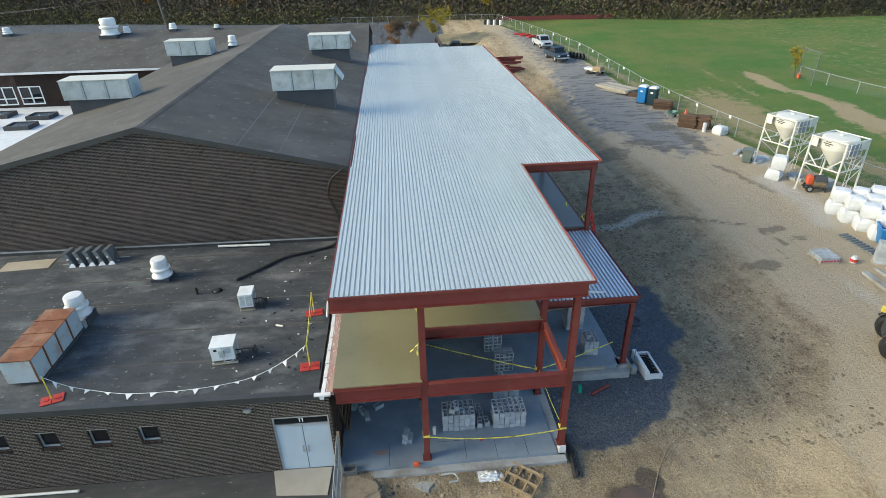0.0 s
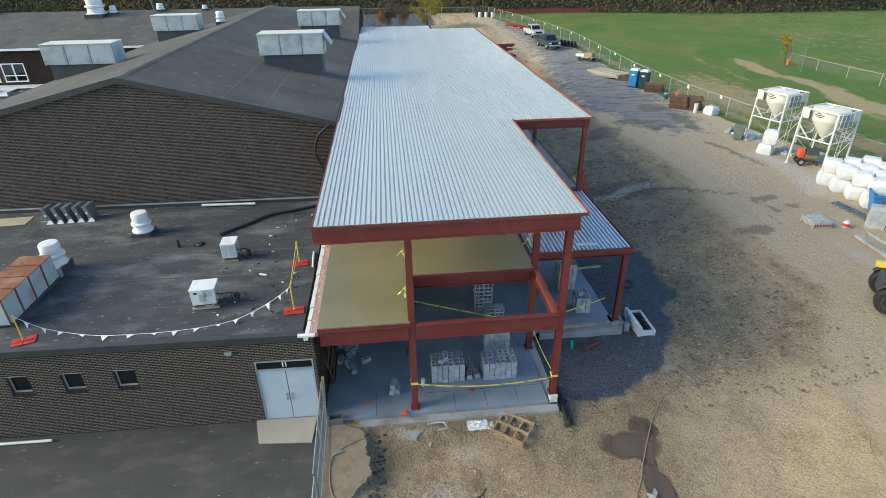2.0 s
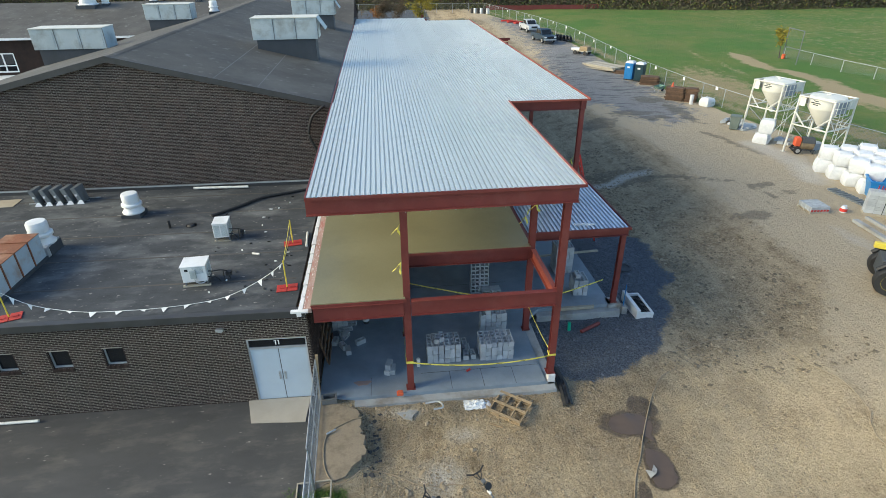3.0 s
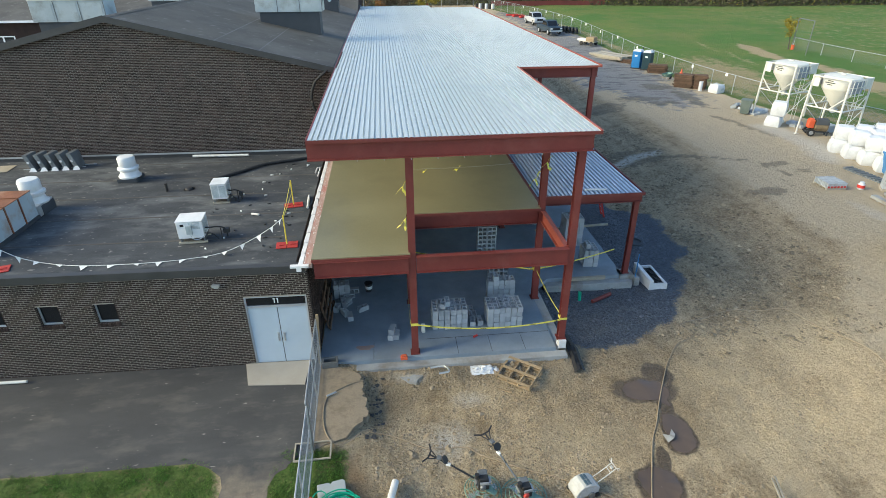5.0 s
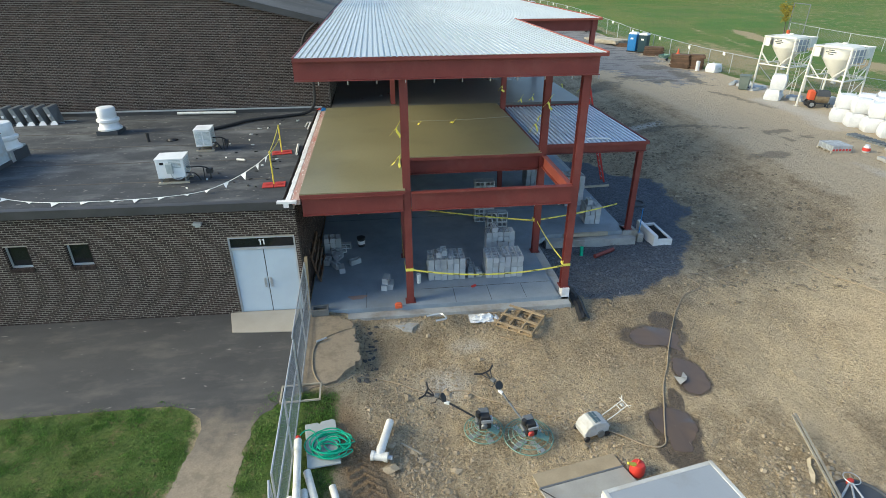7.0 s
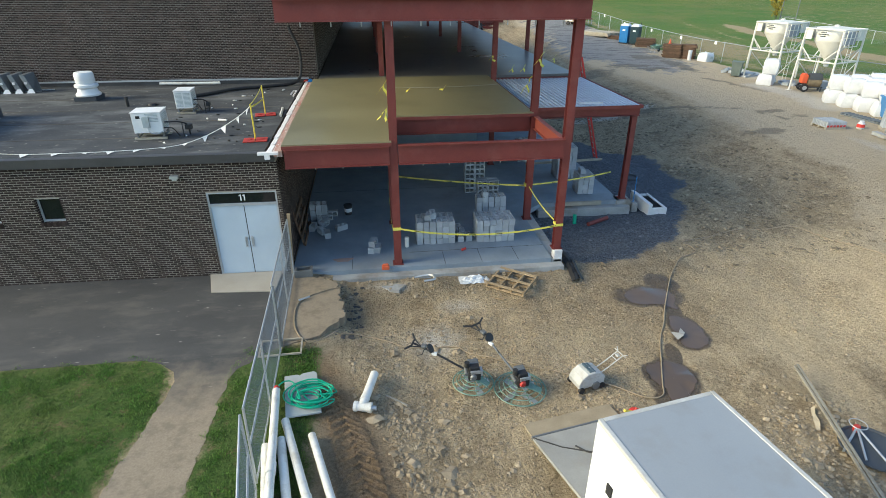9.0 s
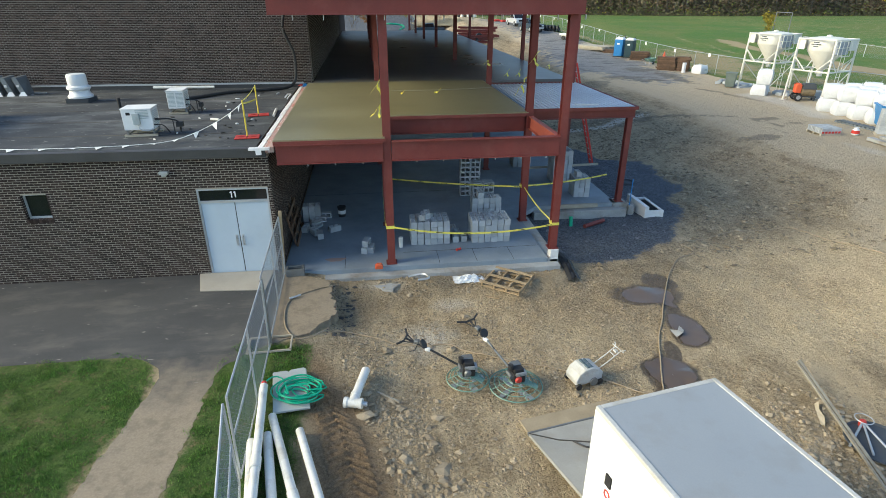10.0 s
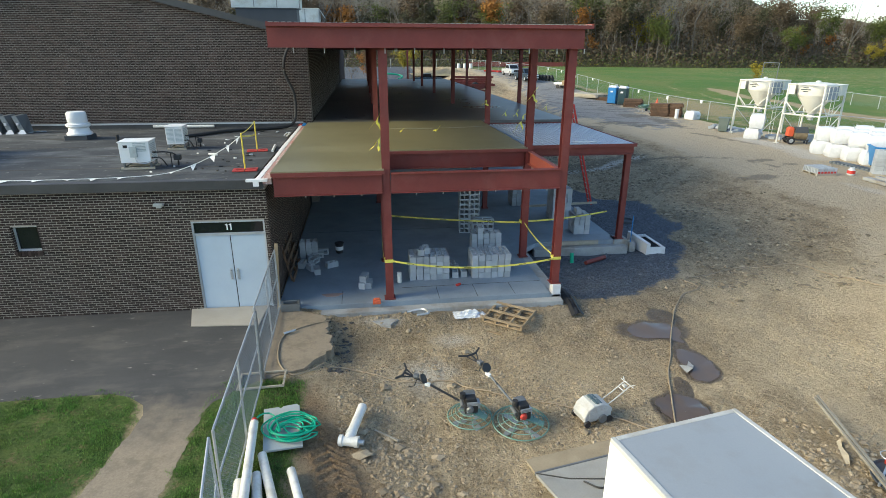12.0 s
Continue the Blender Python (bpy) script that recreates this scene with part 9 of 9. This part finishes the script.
part("load", Geo().box(-1.6, -0.2, -0.5, 0.5, 0.551, 0.85), M["flash"], ct, "pale bundle", bevel=0.05)
for x in (-0.8, 0.8):
    for y in (-0.62, 0.62):
        part("wheel", Geo().rod((x, y - 0.07, 0.28), (x, y + 0.07, 0.28), 0.28, 14), M["black"], ct, smooth=True)
for k in range(5):
    solid("black_pipe_roll", Geo(Matrix.Translation((27.9 + 0.30 * k, 63.6 - 0.50 * k, gz(28.5, 62.5) + 0.40)) @ pose(0, 0, 0, 70, 0, 30 + 6 * k)).lathe([(0.26, -0.10), (0.42, -0.10), (0.42, 0.10), (0.26, 0.10), (0.26, -0.10)], 18), M["black"], "black pipe roll leaning by the fence", "pipe roll", "black pipe rolls")


def pickup(at, turn, paint, label):
    v = thing("pickup_truck", label, "pickup truck", at, turn, "parked pickups")
    XZ = Matrix(((1, 0, 0, 0), (0, 0, -1, 0), (0, 1, 0, 0), (0, 0, 0, 1)))
    v.scale = (0.9, 0.9, 0.9)
    part("body", Geo(XZ).prism([(-2.7, 0.45), (2.6, 0.45), (2.7, 0.75), (2.62, 1.08), (1.45, 1.16), (-0.9, 1.16), (-2.72, 1.14), (-2.75, 0.7)], -0.95, 0.95), M[paint], v, bevel=0.05)
    part("cab", Geo(XZ).prism([(1.35, 1.16), (0.65, 1.82), (-0.75, 1.86), (-0.95, 1.16)], -0.82, 0.82), M[paint], v, bevel=0.05)
    part("windscreen", Geo().add([(1.33, -0.72, 1.20), (1.33, 0.72, 1.20), (0.76, 0.66, 1.76), (0.76, -0.66, 1.76)], [(0, 1, 2, 3)]), M["glass"], v, "dark windscreen")
    for y in (-0.826, 0.826):
        part("side_window", Geo(XZ).prism([(1.12, 1.22), (0.62, 1.74), (-0.66, 1.76), (-0.80, 1.22)], -y - 0.004, -y + 0.004), M["glass"], v)
    # Near-black plate on the solid body stands for the shaded hollow of the bed.
    part("bed_void", Geo().box(-2.6, -1.05, -0.78, 0.78, 1.145, 1.168), M["dark"], v, "dark plate, the shade of the load bed in its colour")
    for x in (-1.75, 1.75):
        for y in (-0.86, 0.86):
            w = part("wheel", Geo().rod((x, y - 0.12, 0.39), (x, y + 0.12, 0.39), 0.39, 20), M["black"], v, smooth=True)
            part("rim", Geo().rod((x, y - 0.125, 0.39), (x, y + 0.125, 0.39), 0.24, 14), M["galv"], w, smooth=True)
    part("bumper", Geo().box(2.62, 2.78, -0.92, 0.92, 0.48, 0.68), M["galv"], v, bevel=0.03)
    part("grille", Geo().box(2.66, 2.72, -0.5, 0.5, 0.72, 1.0), M["dark"], v, "dark grille")
    for y in (-0.72, 0.72):
        part("headlight", Geo().box(2.62, 2.71, y - 0.17, y + 0.17, 0.82, 1.0), M["flag"], v)
        part("mirror", Geo().box(1.0, 1.12, y * 1.35 - 0.06, y * 1.35 + 0.06, 1.22, 1.4), M["black"], v)
    return v


pickup((25.6, 62.6, gz(25.6, 62.6)), -83, "blue_car", "dark blue pickup parked along the track")
pickup((25.9, 71.6, gz(25.9, 71.6)), -86, "silver_car", "silver white pickup parked along the track")
pickup((13.6, 79.5, gz(13.6, 79.5)), 175, "blue_car", "dark pickup parked far behind the building")


# fences of the field
def long_fence(name, pts, h, label, wire=0.35):
    f = thing(name, label, "fence")
    mesh_g = Geo()
    for (x0, y0), (x1, y1) in zip(pts, pts[1:]):
        n = max(1, round(math.hypot(x1 - x0, y1 - y0) / 3.0))
        for k in range(n):
            a, b = Vector((x0, y0)).lerp(Vector((x1, y1)), k / n), Vector((x0, y0)).lerp(Vector((x1, y1)), (k + 1) / n)
            za, zb = gz(a.x, a.y), gz(b.x, b.y)
            part("post", Geo().rod((a.x, a.y, za), (a.x, a.y, za + h), 0.03, 6, caps=False), M["galv"], f)
            part("rail", Geo().rod((a.x, a.y, za + h), (b.x, b.y, zb + h), 0.022, 5, caps=False), M["galv"], f)
            m = int(3.0 / wire)
            for i in range(m):
                p, q = a.lerp(b, i / m), a.lerp(b, (i + 1) / m)
                for s in (0, 1):
                    lo, hi = (za + 0.05, zb + h) if s == 0 else (za + h, zb + 0.05)
                    # two crossing wires per bay, stacked in squares
                    rows = max(1, round(h / wire))
                    for r_ in range(rows):
                        z0, z1 = za + h * r_ / rows, za + h * (r_ + 1) / rows
                        if s:
                            z0, z1 = z1, z0
                        mesh_g.rod((p.x, p.y, z0), (q.x, q.y, z1), 0.0055, 3, caps=False)
    part("chain_link", mesh_g, M["wire"], f, "woven wire mesh", kind="stuff")
    return f


long_fence("site_fence", [(fence_x(y), y) for y in (4, 14, 20, 26, 32, 43, 47, 55, 65, 80, 99)] + [(8.7, 100.3), (-9.0, 100.7)], 1.65, "long galvanised chain-link fence between track and field")
rnd = random.Random(70)
for k in range(15):
    y = 33 + 4.5 * k
    solid("fence_sign", Geo(pose(fence_x(y) - 0.05, y, gz(fence_x(y), y) + 1.35 + 0.2 * rnd.random())).box(-0.008, 0.008, -0.17, 0.17, -0.14, 0.14), M["flag"], "small white sign on the fence", "sign", "fence signs")
long_fence("outfield_fence", [(51.6, 49.2), (55.2, 39.4), (57.5, 28.0), (58.5, 10.0)], 1.25, "low grey outfield fence across the field", 0.25)
bs = thing("backstop", "small rusty steel backstop frame on the field", "backstop", (50.9, 47.2, gz(51, 47)), 80)
part("frame", Geo().rod((-1.7, 0, 0), (-1.7, 0, 3.6), 0.05, 6).rod((1.7, 0, 0), (1.7, 0, 3.6), 0.05, 6).rod((-1.7, 0, 3.6), (1.7, 0, 3.6), 0.05, 6).rod((-1.7, 0, 1.6), (1.7, 0, 1.6), 0.03, 6), M["channel"], bs, "dull steel frame")
part("net", (lambda g: [g.rod((-1.7 + 0.34 * k, 0, 0.1), (-1.7 + 0.34 * k, 0, 3.6), 0.004, 3) for k in range(1, 10)] and g)(Geo()), M["wire"], bs, kind="stuff")
solid("red_bin", Geo().lathe([(0.17, 0), (0.21, 0.5), (0.22, 0.52)], 14, pose(51.2, 48.7, gz(51, 49))), M["orange"], "small orange bin at the backstop", "bin", smooth=True)
solid("orange_barrier", (lambda g: [g.ribbon([(24.5 + 3.2 * k, 100.2 - 0.2 * k, gz(40, 98) + 0.45 + 0.06 * math.sin(k * 2)), (27.7 + 3.2 * k, 100.0 - 0.2 * k, gz(40, 98) + 0.45 + 0.06 * math.sin(k * 2 + 2))], 0.8) for k in range(7)] and g)(Geo()), M["steel"], "dull red plastic barrier mesh along the far wood edge", "barrier", kind="stuff")

# far end behind the building
rnd = random.Random(77)
for k in range(16):
    x, y = 14.2 + 4.2 * rnd.random(), 57.5 + 5 * rnd.random()
    solid("steel_beam", Geo(pose(x, y, gz(x, y) + 0.3 + 0.5 * rnd.random(), 0, 3 * rnd.random(), 25 * rnd.random() - 12)).box(-2.5, 2.5, -0.1, 0.1, 0.24, 0.27).box(-2.5, 2.5, -0.1, 0.1, 0, 0.03).box(-2.5, 2.5, -0.01, 0.01, 0.03, 0.24), M["steel"], "loose red-primed steel beam in a pile", "steel beam", "pile of spare beams")
for x, y, t in ((17.6, 58.2, 20), (17.0, 56.5, 60)):
    solid("rubber_tyre", Geo(Matrix.Translation((x, y, gz(x, y) + 0.5)) @ pose(0, 0, 0, 80, 0, t)).lathe([(0.28, -0.15), (0.5, -0.16), (0.55, 0), (0.5, 0.16), (0.28, 0.15), (0.28, -0.15)], 20), M["black"], "old black tyre by the beam pile", "tyre", smooth=True)
for k in range(4):
    solid("red_formwork", Geo(pose(25.2 + 0.6 * k, 84.0 - 1.6 * k, gz(25.5, 83), 0, 0, 20 * k)).box(-1.0, 1.0, -0.25, 0.25, 0.0, 0.25), M["red"], "red plastic barrier section on the ground", "barrier", "red barrier sections", bevel=0.05)
for k in range(6):
    solid("white_barrel", Geo().lathe([(0.28, 0), (0.3, 0.45), (0.28, 0.9)], 12, pose(21.4 + 0.55 * k, 97.9 - 0.3 * k, gz(23, 97))), M["bag"] if k % 2 else M["black"], "barrel standing by the far fence" , "barrel", "far barrels", smooth=True)
g = Geo()
n = 18
mound = [(11.5 + 13 * i / n, 80 + 12 * j / n, gz(18, 86) - 0.2 + 1.2 * max(0, 1 - math.hypot((i / n - 0.5) * 2, (j / n - 0.5) * 2)) * (0.7 + 0.6 * noise.noise((i * 0.6, j * 0.6, 1)))) for j in range(n + 1) for i in range(n + 1)]
solid("dirt_mound", g.add(mound, [(j * (n + 1) + i, j * (n + 1) + i + 1, (j + 1) * (n + 1) + i + 1, (j + 1) * (n + 1) + i) for j in range(n) for i in range(n)]), M["ground"], "low tan dirt mound behind the building", "mound", kind="structure", smooth=True)
solid("green_tube", Geo().tube(curve_points([(6.0, 79, 3.3), (7.2, 77.5, 3.5), (8.9, 78, 3.3), (9.3, 75.5, 3.1), (8.5, 73, 2.9)], 6), 0.13, 8), M["hose_green"], "bright green curved play slide beyond the building", "slide", smooth=True)
pl = thing("utility_pole", "leaning wooden utility pole with wires behind the roofs", "utility pole", (-27.5, 72.0, 0), 0)
part("pole", Geo().rod((0, 0, 0), (-1.2, 0, 12.5), 0.16, 8), M["bark"], pl, "brown pole", smooth=True)
part("crossarm", Geo().box(-2.2, -0.2, -0.06, 0.06, 12.0, 12.12), M["bark"], pl)
for k in range(3):
    part("wire", Geo().tube(sag((-2.1 + 0.9 * k, 0, 12.15), (-62, 6, 9.5 + 0.3 * k), 1.5), 0.03, 4), M["black"], pl)

solid("white_pipe", Geo().rod((-11.9, -0.16, 0.07), (-8.7, -0.20, 0.07), 0.05, 10), M["pvc"], "long white pipe lying at the foot of the brick wall", "pipe", smooth=True)


# ---------------------------------------------------------------- woods
def tree(name, seed, height, spread, leaf, leaves, label, leaf_size=0.5, crown_from=0.3, bare=False):
    """A tapered trunk that forks into limbs and twigs, and a loose crown of leaf clumps at their ends."""
    r = random.Random(seed)
    t = thing(name, label, "tree", group="woodland trees")
    wood, ends = Geo(), []

    def limb(p, d, length, rad, depth):
        pts, q = [p], p
        for k in range(3):
            d = (d + Vector((r.uniform(-0.18, 0.18), r.uniform(-0.18, 0.18), 0.05))).normalized()
            q = q + d * length / 3
            pts.append(q)
        for k in range(3):
            wood.rod(pts[k], pts[k + 1], rad * (1 - 0.22 * k), 5 if depth < 2 else 3, rad * (1 - 0.22 * (k + 1)), caps=False)
        if depth >= (4 if bare else 3):
            ends.append(q)
            return
        for k in range(r.choice((2, 3, 3))):
            a, tilt = r.uniform(0, 6.28), r.uniform(0.35, 0.85)
            side = Vector((math.cos(a), math.sin(a), 0))
            nd = (d * math.cos(tilt) + side * math.sin(tilt) * spread).normalized()
            limb(pts[r.choice((1, 2, 3, 3))], nd, length * r.uniform(0.55, 0.8), rad * 0.5, depth + 1)
            if depth >= 2:
                ends.append(pts[2])

    limb(Vector((0, 0, -0.3)), Vector((r.uniform(-0.06, 0.06), r.uniform(-0.06, 0.06), 1)), height * 0.42, height * 0.009 + 0.05, 0)
    part("trunk", wood, M["bark"], t, "grey-brown trunk and limbs")
    if leaves:
        g = Geo()
        ends = [e for e in ends if e.z > height * crown_from] or ends
        for k in range(leaves):
            e = r.choice(ends)
            c = e + Vector((r.gauss(0, 1), r.gauss(0, 1), r.gauss(0, 0.8))) * height * 0.045
            a = Vector((r.uniform(-1, 1), r.uniform(-1, 1), r.uniform(-0.6, 0.6))).normalized()
            b = a.cross(Vector((r.uniform(-1, 1), r.uniform(-1, 1), r.uniform(-1, 1)))).normalized()
            s = leaf_size * r.uniform(0.5, 1.2)
            g.add([c - a * s, c - b * s * 0.6, c + a * s, c + b * s * 0.6], [(0, 1, 2, 3)])
        part("crown", g, M[leaf], t, "ragged autumn foliage")
    return t


KINDS = [
    (tree("bare_tree", 1, 19, 0.9, None, 0, "tall bare grey tree at the field's edge", bare=True), 5),
    (tree("bare_tree", 2, 21, 0.8, None, 0, "tall leafless grey tree at the field's edge", bare=True), 5),
    (tree("bare_tree", 13, 17, 1.0, "leaf_brown", 260, "nearly leafless tree with a few brown leaves", 0.32, bare=True), 4),
    (tree("oak_tree", 3, 16, 1.0, "leaf_green", 2400, "green leafy tree in the wood edge", 0.24), 3),
    (tree("oak_tree", 4, 18, 1.0, "leaf_brown", 2600, "russet brown tree in the wood edge", 0.24), 4),
    (tree("maple_tree", 5, 14, 1.0, "leaf_orange", 2200, "orange autumn tree in the wood edge", 0.24), 2),
    (tree("maple_tree", 6, 12, 1.0, "leaf_yellow", 2200, "yellow autumn tree in the wood edge", 0.23), 1),
    (tree("evergreen_tree", 7, 18, 0.9, "leaf_dark", 2800, "dark green tree in the wood edge", 0.25), 3),
]


def wood_y(x):
    """The line of the wood along the far side of the field."""
    return 103.5 - 0.16 * (x - 30) + 2.5 * math.sin(x * 0.07) + (1.5 if x < 24 else 0)


def wood_drop(x):
    """The wood gets lower towards the open end of the field."""
    return 1 - 0.22 * smoothstep(76, 96, x) - 0.14 * smoothstep(102, 114, x)


rnd = random.Random(90)
pool = [k for k, (ob, w) in enumerate(KINDS) for _ in range(w)]
placed = [False] * len(KINDS)
for n in range(230):
    row = n % 3
    x = -95 + (n // 3) * 3.7 + rnd.uniform(-1.6, 1.6)
    y = wood_y(x) + row * 5.5 + rnd.uniform(0.5, 5)
    k = rnd.choice(pool)
    if x < 20 and k in (3, 7) and rnd.random() < 0.5:
        k = 4
    m = pose(x, y, gz(x, y), 0, 0, 360 * rnd.random()) @ Matrix.Scale(rnd.uniform(0.74, 1.15) * wood_drop(x), 4)
    ob = KINDS[k][0]
    if not placed[k]:
        ob.matrix_basis, placed[k] = m, True
    else:
        made = copy_thing(ob, Matrix())
        made.matrix_basis = m

for x, y, k, s in ((107, 91.5, 6, 0.42), (110, 91, 6, 0.5), (112.5, 90.5, 6, 0.45), (61, 97.3, 3, 0.62), (65, 97.0, 3, 0.52), (88, 92.6, 3, 0.5), (91, 92.3, 3, 0.42), (74, 95.6, 4, 0.62), (78, 94.6, 4, 0.66), (82, 94.0, 4, 0.55), (21.5, 103, 6, 0.75), (11, 84, 6, 0.6), (4, 78, 5, 0.42), (4.5, 74, 4, 0.4), (6, 76, 4, 0.36), (1.5, 77, 2, 0.4)):
    made = copy_thing(KINDS[k][0], Matrix())
    made.matrix_basis = pose(x, y, gz(x, y), 0, 0, 50 * x) @ Matrix.Scale(s, 4)
young = tree("young_tree", 21, 4.4, 0.45, "leaf_yellow", 700, "slim yellow tree beside the backstop", 0.11, 0.12)
young.matrix_basis = pose(50.9, 49.0, gz(51, 49))

# undergrowth along the wood and the far wood behind
r = random.Random(95)


def thicket(name, count, x0, x1, off0, off1, h0, h1, leaf, label, seed, size):
    """A long band of leaf clumps of uneven height, thickest below."""
    r = np.random.default_rng(seed)
    x, o = r.uniform(x0, x1, count), r.uniform(off0, off1, count)
    uneven = np.array([0.6 + 1.6 * abs(noise.noise((v * 0.12, seed, 1.1))) for v in np.linspace(x0, x1, 2000)])
    top = (h0 + (h1 - h0) * r.random(count) ** 1.6) * np.interp(x, np.linspace(x0, x1, 2000), uneven)
    y = 103.5 - 0.16 * (x - 30) + 2.5 * np.sin(x * 0.07) + np.where(x < 24, 1.5, 0.0) + o
    top *= np.interp(x, np.arange(-120, 240, 2), [wood_drop(v) for v in range(-120, 240, 2)])
    c = np.stack([x, y, 3.6 + top * r.random(count)], 1)
    a = r.uniform(-1, 1, (count, 3)) * (1, 0.7, 0.7)
    b = np.cross(a, (0, -1, 0.55) + 1.1 * r.uniform(-1, 1, (count, 3)))
    a /= np.linalg.norm(a, axis=1)[:, None] + 1e-6
    b /= np.linalg.norm(b, axis=1)[:, None] + 1e-6
    s = (size * r.uniform(0.5, 1.3, count))[:, None]
    g = Geo()
    g.v = np.stack([c - a * s, c - b * s * 0.7, c + a * s, c + b * s * 0.7], 1).reshape(-1, 3).tolist()
    g.f = np.arange(4 * count).reshape(-1, 4).tolist()
    return solid(name, g, M[leaf], label, "undergrowth", kind="stuff")


thicket("undergrowth", 40000, -100, 195, -3, 2, 0.5, 1.6, "leaf_dark", "low dark green scrub along the wood", 1, 0.20)
thicket("undergrowth", 42000, -100, 195, -2, 6, 0.8, 6.0, "leaf_dark", "dark scrub along the wood", 2, 0.24)
thicket("undergrowth", 60000, -100, 195, -1, 7, 0.8, 9.0, "leaf_brown", "brown scrub along the wood", 3, 0.24)
thicket("undergrowth", 11000, -100, 195, -3, 4, 0.6, 6.0, "leaf_green", "green scrub along the wood", 14, 0.20)
thicket("undergrowth", 2200, -100, 195, -3, 2, 0.6, 3.5, "leaf_yellow", "yellowing vines along the wood", 4, 0.14)
thicket("far_woods", 90000, -110, 235, 7, 28, 5.0, 15.0, "leaf_brown", "deep brown autumn wood behind the field", 5, 0.34)
thicket("far_woods", 60000, -110, 235, 7, 30, 4.0, 14.0, "leaf_dark", "deep dark wood behind the field", 6, 0.34)
trunks = Geo()
for k in range(800):
    x = r.uniform(-108, 215)
    y = wood_y(x) + r.uniform(1, 30)
    h, rad = r.uniform(12, 24) * wood_drop(x), r.uniform(0.045, 0.13)
    trunks.rod((x, y, 3.4), (x + r.uniform(-1.2, 1.2), y, h), rad, 4, rad * 0.3, caps=False)
# Flat sheet added behind the trees; the wood's dim depth is only its colour.
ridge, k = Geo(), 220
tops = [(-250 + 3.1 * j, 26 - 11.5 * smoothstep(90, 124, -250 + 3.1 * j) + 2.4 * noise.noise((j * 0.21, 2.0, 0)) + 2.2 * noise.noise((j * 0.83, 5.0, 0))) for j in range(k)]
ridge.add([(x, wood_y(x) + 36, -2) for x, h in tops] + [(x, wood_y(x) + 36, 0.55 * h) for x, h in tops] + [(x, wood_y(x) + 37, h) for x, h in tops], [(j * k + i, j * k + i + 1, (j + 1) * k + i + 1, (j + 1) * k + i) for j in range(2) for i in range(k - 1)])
solid("backdrop", ridge, M["wood_depth"], "flat sheet behind the trees, dim wood depth put into its colour", "backdrop", kind="structure")
twigs = Geo()
for k in range(20000):
    x = r.uniform(-108, 215)
    y, z = wood_y(x) + r.uniform(0, 27), 3 + r.uniform(3, 21) * wood_drop(x)
    a, ln = r.uniform(0, 6.28), r.uniform(0.8, 2.6)
    d = Vector((math.cos(a) * 0.6, math.sin(a) * 0.3, r.uniform(0.4, 1.0))) * ln
    w_ = 0.022 + 0.014 * r.random()
    twigs.add([(x - w_, y, z), (x + w_, y, z), (x + d.x, y + d.y, z + d.z)], [(0, 1, 2)])
solid("far_twigs", twigs, M["bark"], "haze of bare grey twigs through the wood", "twigs", kind="stuff")
solid("far_trunks", trunks, M["bark"], "many slim grey trunks deep in the wood", "trunks", kind="stuff")

# ---------------------------------------------------------------- single bricks of the wing wall above the door
unit = {}


def single_bricks(cells, wall, y, mat_):
    """Bricks as parts of their wall; alike ones share a mesh."""
    for a, b, z0, z1 in cells:
        key = (round(b - a, 3), mat_)
        if key not in unit:
            g = Geo().add([(0, -0.004, 0), (b - a, -0.004, 0), (b - a, -0.004, z1 - z0), (0, -0.004, z1 - z0), (0, 0, 0), (b - a, 0, 0), (b - a, 0, z1 - z0), (0, 0, z1 - z0)],
                          [(0, 1, 2, 3), (0, 4, 5, 1), (1, 5, 6, 2), (2, 6, 7, 3), (3, 7, 4, 0)])
            unit[key] = g.mesh("brick", M[mat_])
        ob = part("brick", unit[key], None, wall)
        ob.matrix_basis = OB @ Matrix.Translation((a, y, z0))


single_bricks(near_cells[:300], wall_front, 0.012, "brick")
single_bricks(single_gable, wall_gable, GY + 0.012, "brick_gable")
